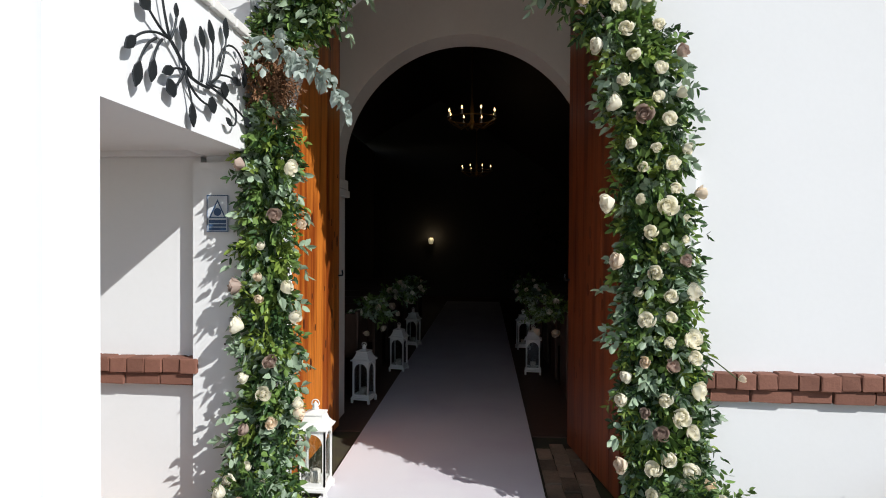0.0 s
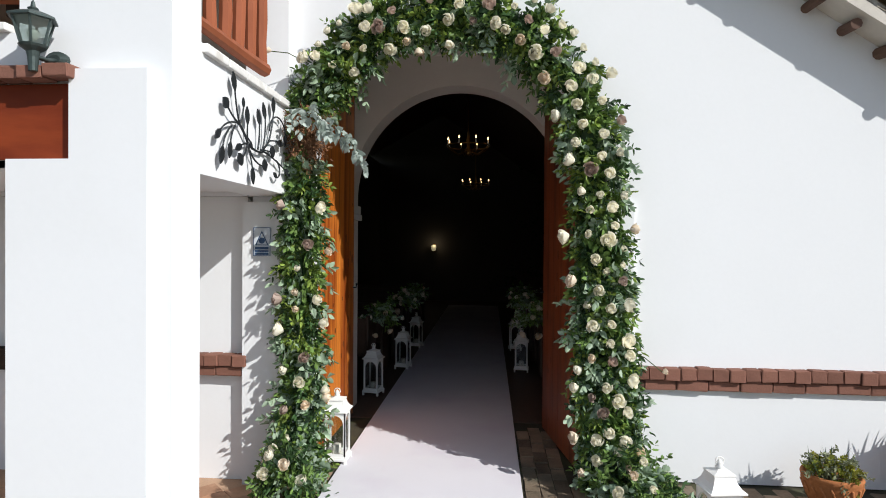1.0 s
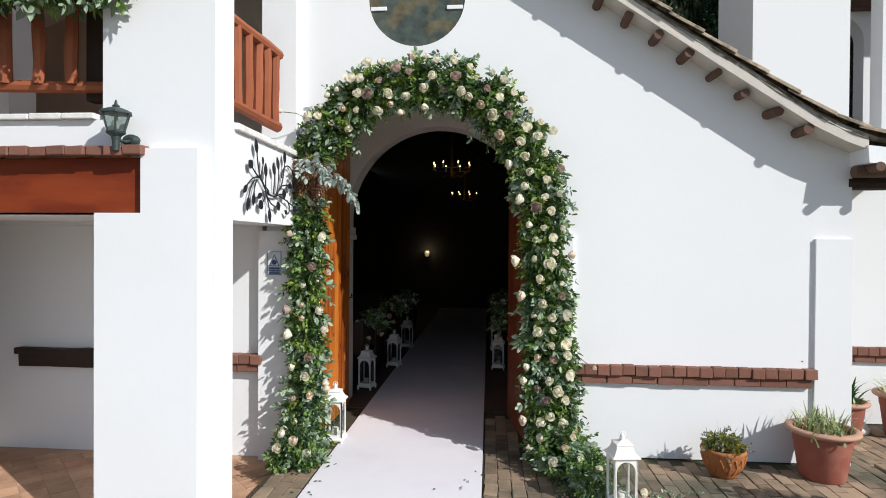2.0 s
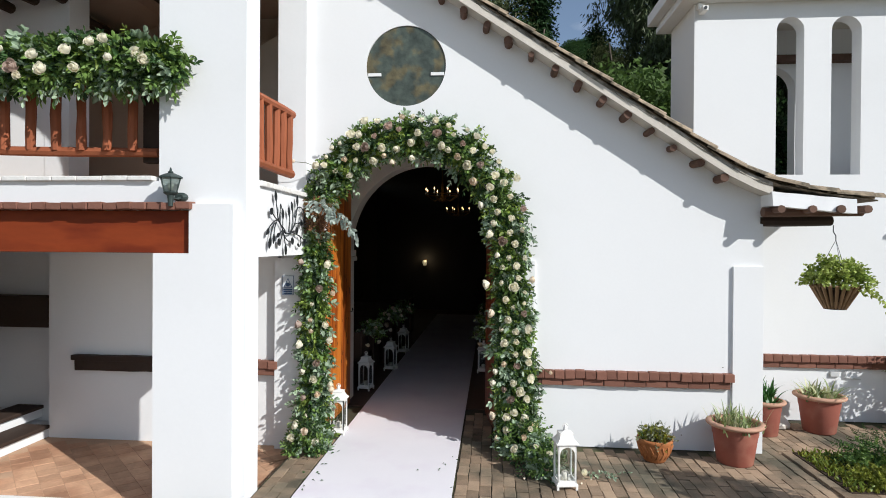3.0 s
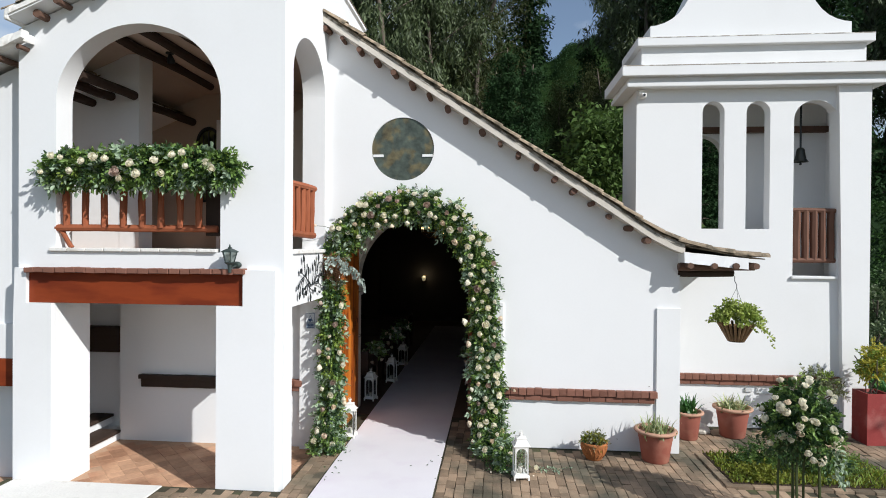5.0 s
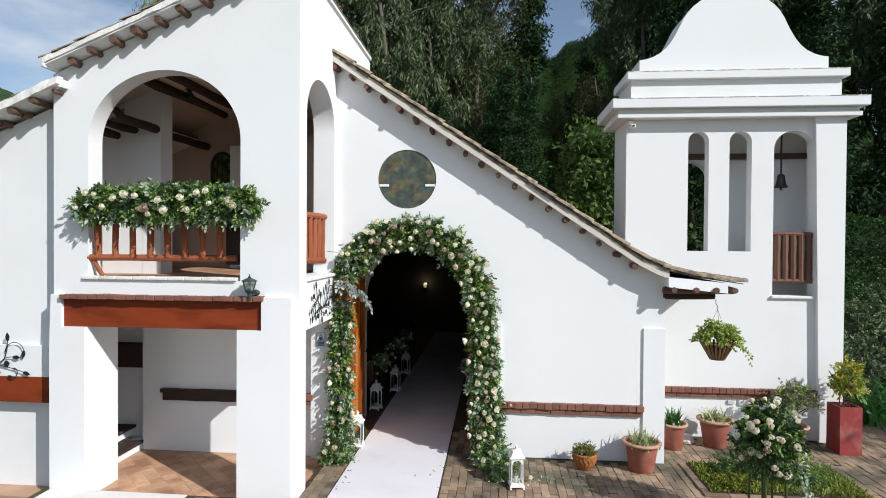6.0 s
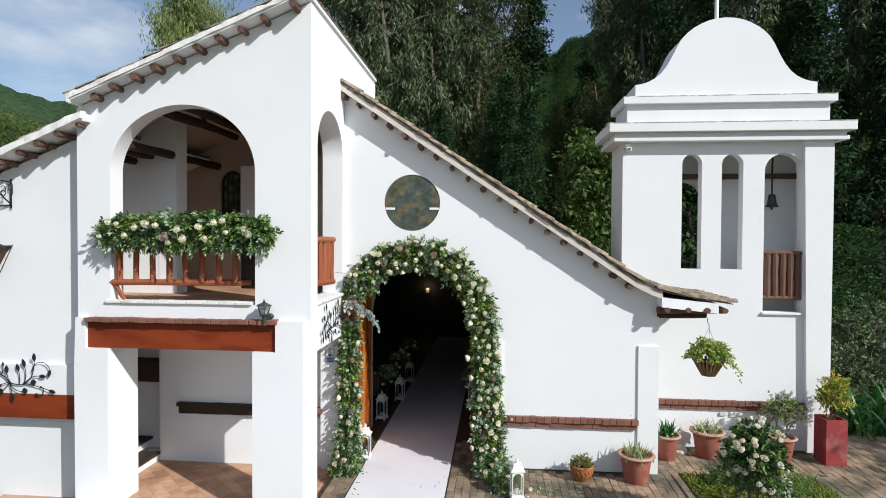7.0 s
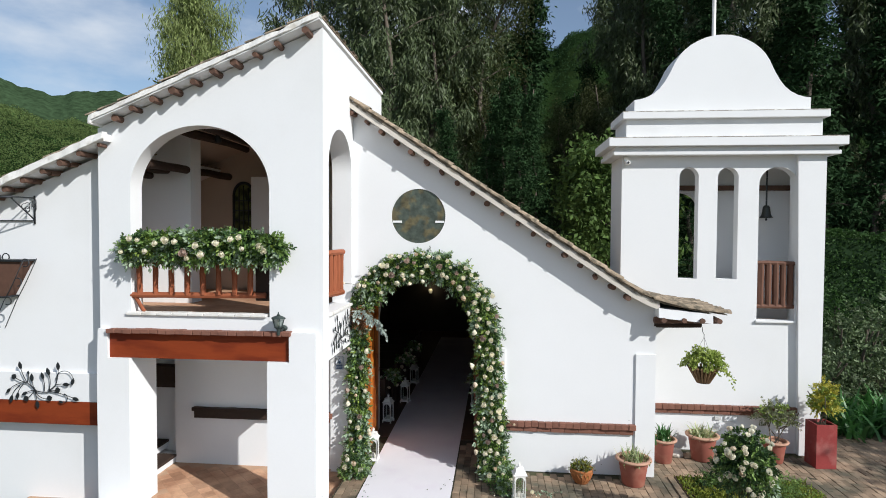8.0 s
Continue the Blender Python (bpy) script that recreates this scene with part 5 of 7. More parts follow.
# bits that have dropped from the garland
fallen = thing("fallen_leaves", "a few leaves and petals dropped on the carpet and pavers", "leaves", kind="stuff")
g = np.random.default_rng(31)
fp = np.stack([np.concatenate([g.normal(-1.12, 0.08, 14), g.normal(0.30, 0.18, 8), g.normal(1.5, 0.3, 16)]), np.concatenate([g.uniform(2.4, 3.5, 14), g.uniform(2.6, 3.6, 8), g.uniform(2.6, 3.4, 16)]), np.full(38, 0.020)], 1)
leaves("leaf", LEAF_DARK, fallen, fp[:24], np.stack([g.normal(0, 1, 24), g.normal(0, 1, 24), np.full(24, 0.05)], 1), g.uniform(0.025, 0.05, 24), g.uniform(0.012, 0.022, 24), seed=2)
leaves("petal", ROSE_B, fallen, fp[24:], np.stack([g.normal(0, 1, 14), g.normal(0, 1, 14), np.full(14, 0.1)], 1), g.uniform(0.02, 0.04, 14), g.uniform(0.02, 0.03, 14), seed=3)

# garland on the balcony rail
swag = thing("flower_garland", "thick garland of leaves and ivory roses laid along the balcony rail", "garland")
BAL = [((-4.70, 2.05, 4.07), 0.11), ((-4.52, 2.05, 4.13), 0.16), ((-4.0, 2.05, 4.13), 0.175), ((-3.2, 2.05, 4.14), 0.175), ((-2.6, 2.05, 4.16), 0.175), ((-2.35, 2.04, 4.13), 0.16), ((-2.16, 2.03, 4.07), 0.10)]
g = np.random.default_rng(77)
core(BAL, swag, LEAF_DARK)
leaves("foliage", LEAF, swag, *sprigs(*tube_samples(BAL, 430, g), 0.15, 4, 0.098, 0.046, g), seed=1)
leaves("foliage", LEAF_DARK, swag, *sprigs(*tube_samples(BAL, 220, g), 0.16, 5, 0.090, 0.038, g), seed=2)
leaves("eucalyptus", LEAF_PALE, swag, *sprigs(*tube_samples(BAL, 90, g, 0.7), 0.17, 4, 0.095, 0.062, g), seed=3)
leaves("foliage", LEAF_LIME, swag, *sprigs(*tube_samples(BAL, 120, g, 0.6), 0.15, 4, 0.07, 0.03, g), seed=4)
dang = np.array([(x, 2.0, 4.07 + rng.normal(0, 0.04)) for x in np.linspace(-4.70, -2.25, 26)])
leaves("foliage", LEAF_PALE, swag, *sprigs(dang, np.stack([g.normal(0, 0.3, 26), -0.2 - 0.2 * g.random(26), -np.ones(26)], 1), 0.20, 4, 0.075, 0.042, g), seed=6)
end = np.array([(-4.66 + 0.04 * k, 2.0, 4.02 + 0.012 * k) for k in range(9)])
leaves("eucalyptus", LEAF_PALE, swag, *sprigs(end, np.stack([-0.7 - g.random(9) * 0.4, -0.3 * np.ones(9), g.uniform(-0.9, 0.3, 9)], 1), 0.24, 5, 0.075, 0.045, g), seed=7)
for x, dz, kind in ((-4.72, -0.10, "w"), (-4.48, 0.10, "w"), (-4.36, 0.08, "w"), (-4.22, -0.08, "w"), (-4.06, 0.04, "w"), (-3.90, 0.09, "w"), (-3.74, 0.07, "w"), (-3.62, -0.09, "m"), (-3.58, -0.17, "w"), (-3.42, 0.0, "w"), (-3.33, -0.12, "w"), (-3.10, 0.03, "w"), (-3.02, -0.10, "w"), (-2.86, 0.10, "w"), (-2.74, 0.12, "w"), (-2.68, -0.03, "w"), (-2.45, 0.0, "w"), (-2.38, -0.06, "w")):
    put_rose(swag, (max(x, -4.62), 2.05 - 0.20 - 0.02 * rng.random(), 4.12 + dz), (rng.normal(0, 0.2), -1, dz * 2 + 0.2), kind, rng.uniform(1.2, 1.75))

# ---- pots and plants ----
def pot(at, r, h, mat, label, lip=True):
    ob = thing("flower_pot", label, "flower pot", at, group="pots along the chapel wall")
    if lip:
        prof = [(0.0, 0.0), (r * 0.58, 0.0), (r * 0.62, h * 0.03), (r * 0.76, h * 0.66), (r * 0.79, h * 0.72), (r * 0.80, h * 0.84), (r * 0.84, h * 0.885), (r * 0.80, h * 0.90), (r * 0.77, h * 0.80), (0.0, h * 0.79)]
        rim = [(r * 0.80, h * 0.87), (r * 0.90, h * 0.885), (r * 0.985, h * 0.915), (r * 1.01, h * 0.945), (r * 0.995, h * 0.975), (r * 0.93, h * 0.99), (r * 0.84, h * 1.0), (r * 0.79, h * 0.975), (r * 0.785, h * 0.90), (r * 0.80, h * 0.87)]
        part("rim", lathe(bmesh.new(), rim, 36), POT_RIM, ob, "wide sun-bleached rim", smooth=True)
    else:
        prof = [(0.0, 0.0), (r * 0.55, 0.0), (r * 0.62, h * 0.06), (r * 0.86, h * 0.40), (r * 0.97, h * 0.75), (r, h * 0.86), (r * 1.03, h * 0.93), (r, h), (r * 0.90, h), (r * 0.86, h * 0.85), (0.0, h * 0.82)]
    part("body", lathe(bmesh.new(), prof, 32), mat, ob, smooth=True)
    part("soil", lathe(bmesh.new(), [(0.0, h * 0.84), (r * 0.775, h * 0.83), (r * 0.775, h * 0.815), (0.0, h * 0.81)], 20), SOIL, ob)
    if not lip:
        b = bmesh.new()
        for k in range(18):
            a = 2 * math.pi * k / 18
            tube(b, [(r * 0.70 * math.cos(a), r * 0.70 * math.sin(a), h * 0.2), (r * 0.88 * math.cos(a + 0.15), r * 0.88 * math.sin(a + 0.15), h * 0.5), (r * 0.985 * math.cos(a), r * 0.985 * math.sin(a), h * 0.76)], 0.010, 5)
        part("relief", b, mat, ob, smooth=True)
    return ob


def blades(name, mat, parent, centre, n, length, width, spread, g, lift=1.0, seg=5, scatter=0.06):
    """Arching strap leaves."""
    verts, faces = [], []
    for k in range(n):
        a = g.uniform(0, 2 * math.pi)
        out = np.array([math.cos(a), math.sin(a), 0])
        side = np.array([-math.sin(a), math.cos(a), 0])
        L, s = length * g.uniform(0.55, 1.15), spread * g.uniform(0.3, 1.2)
        base = np.array(centre) + np.append(g.normal(0, scatter, 2), 0)
        for i in range(seg + 1):
            t = i / seg
            p = base + out * L * s * t ** 1.3 + np.array([0, 0, 1]) * L * lift * (t - 0.55 * s * t ** 2.4)
            w = width * (1 - t ** 2.2) * 0.5 + 0.001
            tw = side * w
            verts += [p - tw, p + tw]
        o = len(verts) - 2 * (seg + 1)
        faces += [(o + 2 * i, o + 2 * i + 1, o + 2 * i + 3, o + 2 * i + 2) for i in range(seg)]
    me = quad_mesh(name, np.array(verts), np.array(faces))
    me.materials.append(mat)
    ob = new(name, me)
    ob.parent = parent
    ob["kind"] = "stuff"
    return ob


g = np.random.default_rng(5)
p0 = pot((2.61, 3.63, 0), 0.195, 0.26, CLAY, "small carved clay pot of bushy yellow-green plants", lip=False)
bush("foliage", p0, (0, 0, 0.24), (0.18, 0.17, 0.20), 90, GREY_LEAF, g, 0.030, 0.020, 0.07, 4)
bush("foliage", p0, (0, 0, 0.22), (0.17, 0.17, 0.15), 90, GRASS, g, 0.030, 0.020, 0.07, 4)
blades("stalk_tuft", LEAF_DARK, p0, (0, 0, 0.24), 16, 0.24, 0.010, 0.35, g)
p1 = pot((3.50, 3.66, 0), 0.305, 0.47, TERRACOTTA, "large wide-rimmed terracotta pot of striped spider plant")
blades("leaf_tuft", BLADE, p1, (0, 0, 0.38), 90, 0.30, 0.020, 0.6, g, scatter=0.11)
blades("leaf_tuft", BLADE_PALE, p1, (0, 0, 0.38), 60, 0.28, 0.016, 0.7, g, scatter=0.11)
p2 = pot((4.30, 4.72, 0), 0.245, 0.46, TERRACOTTA, "terracotta pot of dark green lily leaves")
blades("leaf_tuft", BLADE_GREEN, p2, (0, 0, 0.38), 70, 0.38, 0.040, 0.6, g, scatter=0.07)
blades("leaf_tuft", BLADE_PALE, p2, (0, 0, 0.38), 14, 0.24, 0.03, 0.9, g, scatter=0.07)
p3 = pot((5.08, 4.92, 0), 0.31, 0.50, TERRACOTTA, "large wide-rimmed terracotta pot of cream-edged leaves")
blades("leaf_tuft", BLADE_PALE, p3, (0, 0, 0.42), 60, 0.30, 0.030, 0.95, g, scatter=0.1)
blades("leaf_tuft", BLADE, p3, (0, 0, 0.42), 50, 0.32, 0.028, 0.9, g, scatter=0.1)
p4 = pot((6.42, 4.95, 0), 0.25, 0.42, TERRACOTTA, "terracotta pot of a leafy shrub beside the tower")
for k in range(5):
    part("stem", pole((0.03 * k - 0.06, 0, 0.33), (rng.normal(0, 0.14), rng.normal(0, 0.10), 0.95), 0.010, 0.02, 5), BARK, p4)
bush("foliage", p4, (0, 0, 0.80), (0.34, 0.28, 0.32), 110, GREY_LEAF, g, 0.055, 0.03, 0.14, 5)
bush("foliage", p4, (0, 0, 0.80), (0.32, 0.26, 0.30), 40, LEAF_LIME, g, 0.05, 0.03, 0.14, 5)
# Smooth lump added in place of the pale plant bits here.
plant_lump = thing("stone", "pale rounded lump among the pots, standing for bits of plant", "stone", (4.62, 5.05, 0))
b = bmesh.new()
bmesh.ops.create_icosphere(b, subdivisions=2, radius=0.13)
for v in b.verts:
    v.co = Vector((v.co.x * 1.2, v.co.y, max(v.co.z, -0.05) * 0.9 + 0.05)) * (1 + 0.15 * noise.noise(v.co * 9))
part("rock", b, PLASTER, plant_lump)

planter = thing("planter", "tall square red planter with a variegated yellow-green shrub", "planter", (7.21, 4.86, 0), 3)
w, h = 0.185, 0.82
b = slab(bmesh.new(), [[(-w, -w), (w, -w), (w, w), (-w, w)], [(-w + 0.025, -w + 0.025), (-w + 0.025, w - 0.025), (w - 0.025, w - 0.025), (w - 0.025, -w + 0.025)]], lambda u, v: (u, v, 0.0), (0, 0, h))
part("body", b, REDBOX, planter)
part("soil", boxed(-w + 0.025, w - 0.025, -w + 0.025, w - 0.025, 0.4, h - 0.05), SOIL, planter)
for k in range(6):
    part("stem", pole((rng.normal(0, 0.05), rng.normal(0, 0.05), h - 0.06), (rng.normal(0.02, 0.10), rng.normal(0, 0.09), h + 0.55), 0.009, 0.02, 5), BARK, planter)
bush("foliage", planter, (0.05, 0, h + 0.28), (0.17, 0.19, 0.46), 100, LEAF_LIME, g, 0.06, 0.03, 0.13, 4)
bush("foliage", planter, (0.05, 0, h + 0.28), (0.18, 0.19, 0.50), 140, material("golden_leaf", (0.46, 0.42, 0.06), 0.5, grain_amt=0.1, bump=0, island=0.5, through_light=0.35), g, 0.06, 0.03, 0.13, 4)

# hanging basket on its bracket
bracket = thing("eave_bracket", "dark log bracket under the end of the eave", "bracket")
part("upper_log", pole((3.86, 3.86, 2.835), (4.95, 3.86, 2.84), 0.050, 0.008), LOG, bracket)
part("lower_beam", pole((3.90, 4.05, 2.745), (4.72, 4.05, 2.745), 0.062, 0.004), LOG_DARK, bracket)
for x in (3.98, 4.32, 4.62, 4.90):
    part("cross_log", pole((x, 3.665, 2.86), (x, 5.38, 2.86), 0.045, 0.003), LOG, bracket)
rough_mortar(bracket, [(3.90, 2.985), (4.2, 2.955), (4.5, 2.925), (4.80, 2.895)], 3.70, 5.38, -0.085, 0.075, 0.008, WHITE)
basket = thing("hanging_basket", "slatted wooden hanging basket of trailing green leaves", "hanging basket", (4.78, 4.06, 1.72))
for k in range(22):
    a = 2 * math.pi * k / 22
    c, s = math.cos(a), math.sin(a)
    b = bmesh.new()
    tube(b, [(0.105 * c, 0.105 * s, 0.0), (0.175 * c, 0.175 * s, 0.13), (0.25 * c, 0.25 * s, 0.27)], [0.016, 0.019, 0.021], 6)
    part("slat", b, material("basket_slat", (0.24, 0.15, 0.08), 0.8, grain=20, grain_amt=0.25, rnd=0.4) if k == 0 else bpy.data.materials["basket_slat"], basket)
part("floor", lathe(bmesh.new(), [(0.0, -0.012), (0.118, -0.012), (0.118, 0.012), (0.0, 0.012)], 16), LOG_DARK, basket)
part("soil", lathe(bmesh.new(), [(0.0, 0.24), (0.21, 0.23), (0.14, 0.08), (0.0, 0.07)], 16), SOIL, basket)
for k in range(3):
    a = 2 * math.pi * k / 3 + 0.4
    b = bmesh.new()
    tube(b, [(0.24 * math.cos(a), 0.24 * math.sin(a), 0.26), (0, 0, 0.80)], 0.003, 4)
    part("wire", b, IRON, basket)
b = bmesh.new()
tube(b, [(0, 0, 0.79), (0, 0, 0.85), (-0.03, 0, 0.90), (-0.03, 0, 0.975)], 0.006, 5)
part("hook", b, IRON, basket)
bush("foliage", basket, (0, 0, 0.33), (0.34, 0.28, 0.26), 150, BASKET_LEAF, g, 0.055, 0.042, 0.12, 4)
bush("foliage", basket, (0, 0, 0.32), (0.30, 0.26, 0.22), 40, LEAF_LIME, g, 0.055, 0.042, 0.12, 4)
tr = np.array([(0.28, -0.1, 0.26), (0.30, -0.05, 0.24), (0.33, -0.12, 0.22), (0.25, -0.2, 0.24), (0.32, 0.0, 0.25)])
leaves("trailing_stems", BASKET_LEAF, basket, *sprigs(tr, np.array([(1, -0.2, -0.5), (1, 0, -0.3), (0.9, -0.3, -0.7), (0.7, -0.4, -0.8), (1, 0.1, -0.6)]), 0.20, 5, 0.05, 0.042, g), seed=3)

# grass bed with a brick kerb and the standard rose
EDGING = brick_mesh(0.238, 0.11, 0.06, 90)
EDGING.materials[0] = PAVER
bed = thing("flower_bed", "grassy flower bed edged with old bricks in the paving", "flower bed", (0, 0, 0))
part("soil", boxed(4.28, 6.5, 2.85, 3.98, -0.01, 0.03), SOIL, bed)
for k in range(9):
    share("edging_brick", EDGING, bed, pose(4.38 + 0.248 * k, 2.76, -0.035))
for k in range(5):
    share("edging_brick", EDGING, bed, pose(4.20, 2.88 + 0.248 * k, -0.035, 0, 0, 90) @ pose(0, -0.07, 0))
gp = np.stack([g.uniform(4.30, 6.48, 2600), g.uniform(2.87, 3.97, 2600), np.full(2600, 0.02)], 1)
gw = np.stack([g.normal(0, 0.5, 2600), g.normal(0, 0.5, 2600), np.ones(2600)], 1)
leaves("grass", GRASS, bed, gp, gw, g.uniform(0.03, 0.10, 2600), g.uniform(0.014, 0.034, 2600), seed=4)
leaves("grass", LEAF_LIME, bed, gp[:900] * np.array([1, 1, 1]) + np.array([0.02, 0.01, 0]), gw[900:1800], g.uniform(0.04, 0.14, 900), g.uniform(0.012, 0.03, 900), seed=5)
for c, s in (((4.95, 3.55, 0.05), (0.35, 0.25, 0.26)), ((5.5, 3.5, 0.05), (0.4, 0.3, 0.3)), ((4.7, 3.1, 0.03), (0.3, 0.2, 0.14))):
    bush("foliage", bed, c, s, 110, LEAF if c[0] > 4.8 else GRASS, g, 0.05, 0.028, 0.10, 4)
bush("fern", bed, (5.15, 3.62, 0.05), (0.62, 0.30, 0.36), 260, HEDGE, g, 0.040, 0.012, 0.16, 7)
bush("fern", bed, (5.75, 3.45, 0.05), (0.50, 0.36, 0.30), 200, LEAF, g, 0.040, 0.014, 0.14, 6)
rosebush = thing("rose_bush", "standard rose bush full of ivory roses on thin stems", "rose bush", (4.57, 1.78, 0))
for x, y in ((-0.22, 0.05), (-0.07, -0.05), (0.07, 0.06), (0.22, -0.02), (0.0, 0.14)):
    part("stem", pole((x, y, 0.0), (x * 0.8 + rng.normal(0, 0.02), y, 1.10), 0.014, 0.008, 6), STALK, rosebush)
bush("foliage", rosebush, (0, 0, 1.06), (0.33, 0.32, 0.56), 330, LEAF_DARK, g, 0.062, 0.042, 0.13, 4)
bush("foliage", rosebush, (0.0, 0, 1.06), (0.34, 0.32, 0.56), 240, LEAF, g, 0.062, 0.042, 0.13, 4)
low = np.stack([g.normal(0, 0.22, 60), g.normal(0, 0.18, 60), g.uniform(0.82, 1.05, 60)], 1)
leaves("foliage", LEAF_DARK, rosebush, *sprigs(low, np.stack([g.normal(0, 0.5, 60), g.normal(0, 0.5, 60), -np.ones(60)], 1), 0.16, 4, 0.05, 0.034, g), seed=8)
tail = np.array([(0.30 + 0.03 * k, -0.1 + 0.05 * k, 1.0 - 0.07 * k) for k in range(8)])
leaves("foliage", LEAF_PALE, rosebush, *sprigs(tail, np.array([(0.6, -0.1, -0.8)] * 8) + g.normal(0, 0.2, (8, 3)), 0.2, 5, 0.06, 0.04, g), seed=9)
for k in range(46):
    d = g.normal(size=3)
    d[1] = -abs(d[1]) if k % 3 else d[1]
    d[2] = d[2] * 0.8 + 0.1
    d /= np.linalg.norm(d)
    put_rose(rosebush, Vector((0, 0, 1.20)) + Vector(d * np.array([0.37, 0.36, 0.46])), Vector(d) + Vector((0, 0, 0.3)), "w" if k % 9 else "b", g.uniform(0.9, 1.5))

# ---- lanterns ----
def candle_lantern(at, turn, label, s=1.0):
    ob = thing("candle_lantern", label, "lantern", at, turn, group="white candle lanterns")
    w = 0.094 * s
    b = boxed(-w * 1.16, w * 1.16, -w * 1.16, w * 1.16, 0.035 * s, 0.058 * s, bevel=0.006)
    box(b, -w * 1.05, w * 1.05, -w * 1.05, w * 1.05, 0.058 * s, 0.072 * s, bevel=0.004)
    for sx in (-1, 1):
        for sy in (-1, 1):
            box(b, sx * w * 1.14 - 0.024 * s * (sx > 0), sx * w * 1.14 + 0.024 * s * (sx < 0), sy * w * 1.14 - 0.024 * s * (sy > 0), sy * w * 1.14 + 0.024 * s * (sy < 0), 0.0, 0.04 * s, bevel=0.004)
    part("base", b, LANTERN, ob)
    out = [(-w, 0.072 * s), (w, 0.072 * s), (w, 0.45 * s), (-w, 0.45 * s)]
    hole = arch_loop(-w * 0.80, w * 0.80, 0.092 * s, 0.345 * s, 0.425 * s, 14)
    for k in range(4):
        side = part("side_frame", slab(bmesh.new(), [out, hole], lambda u, v: (u, -w, v), (0, 0.012 * s, 0)), LANTERN, ob, at=pose(0, 0, 0, 0, 0, 90 * k))
        pn = part("pane", slab(bmesh.new(), [hole], lambda u, v: (u, -w + 0.013 * s, v), (0, 0.002, 0)), PANE, side)
        pn.visible_shadow = False
    part("eave", boxed(-w * 1.20, w * 1.20, -w * 1.20, w * 1.20, 0.45 * s, 0.462 * s, bevel=0.004), LANTERN, ob)
    q = math.sqrt(2)
    part("cap", lathe(bmesh.new(), [(w * 1.14 * q, 0.462 * s), (w * 0.98 * q, 0.474 * s), (w * 0.80 * q, 0.50 * s), (w * 0.70 * q, 0.528 * s), (w * 0.66 * q, 0.54 * s), (w * 0.72 * q, 0.543 * s), (w * 0.72 * q, 0.552 * s), (w * 0.40 * q, 0.562 * s), (w * 0.16 * q, 0.572 * s)], 4, start=math.pi / 4), LANTERN, ob)
    part("finial", lathe(bmesh.new(), [(0.014 * s, 0.57 * s), (0.026 * s, 0.582 * s), (0.012 * s, 0.594 * s), (0.020 * s, 0.606 * s), (0.008 * s, 0.622 * s), (0.0, 0.632 * s)], 12), LANTERN, ob, smooth=True)
    ringb = bmesh.new()
    tube(ringb, [(0.026 * s * math.cos(a), 0.0, 0.615 * s + 0.026 * s * math.sin(a)) for a in (2 * math.pi * k / 14 for k in range(15))], 0.004 * s, 5)
    part("handle", ringb, LANTERN, ob, smooth=True)
    part("candle", lathe(bmesh.new(), [(0.0, 0.06 * s), (0.036 * s, 0.06 * s), (0.036 * s, 0.15 * s), (0.028 * s, 0.155 * s), (0.0, 0.148 * s)], 16), CANDLE, ob, smooth=True)
    return ob


candle_lantern((1.50, 2.80, 0), 8, "white metal candle lantern with arched panes standing on the pavers", 1.0)
candle_lantern((-1.20, 4.16, 0.0), 0, "white metal candle lantern standing against the garland by the carpet", 1.0)
for x, y in ((-1.34, 6.42), (-1.19, 7.95), (-1.22, 9.75), (0.60, 7.95), (0.58, 9.7)):
    candle_lantern((x, y, 0.0), rng.normal(0, 6), "white metal candle lantern beside the aisle carpet")
petal = thing("fallen_rose", "ivory rose lying beside the lantern on the pavers", "rose", (1.70, 2.98, 0.06))
put_rose(petal, (0, 0, 0.02), (0.4, -0.8, 0.4), "w", 1.2)
leaves("foliage", LEAF_PALE, petal, *sprigs(np.array([(0.05, 0, 0.0), (0.15, 0.03, 0.0), (0.22, 0.0, 0.0), (0.3, 0.02, 0)]), np.array([(1, 0, 0.3), (1, 0.3, 0.3), (0.8, -0.4, 0.3), (1, 0.1, 0.2)]), 0.15, 4, 0.05, 0.03, rng), seed=2)

# old nail holes in the whitewash
for x, z in ((3.77, 0.99), (3.49, 1.0), (3.02, 0.18), (-1.75, 1.05)):
    part("nail_hole", lathe(bmesh.new(), [(0.0, -0.006), (0.006, -0.006), (0.007, 0.0), (0.0, 0.001)], 8), SOIL, wall_facade, at=pose(x, F - 0.002 - 0.018 * (x > 3.59) - 0.045 * (x < -1.4), z, 90, 0, 0))

# ---- inside the nave ----
def pew(x0, x1, y):
    ob = thing("pew", "dark wooden pew beside the aisle", "pew", ((x0 + x1) / 2, y, 0), group="pews")
    w = (x1 - x0) / 2
    part("seat", boxed(-w, w, -0.22, 0.2, 0.42, 0.46, bevel=0.008), PEW, ob)
    part("backrest", boxed(-w, w, -0.26, -0.22, 0.46, 0.92, bevel=0.008), PEW, ob)
    for x in (-w, w - 0.04):
        part("end_panel", boxed(x, x + 0.04, -0.28, 0.24, 0.0, 0.95, bevel=0.01), PEW, ob)


for y in (6.9, 7.9, 8.9, 9.9, 10.9, 11.9, 12.9):
    pew(-3.5, -1.45, y)
    pew(0.85, 3.2, y)


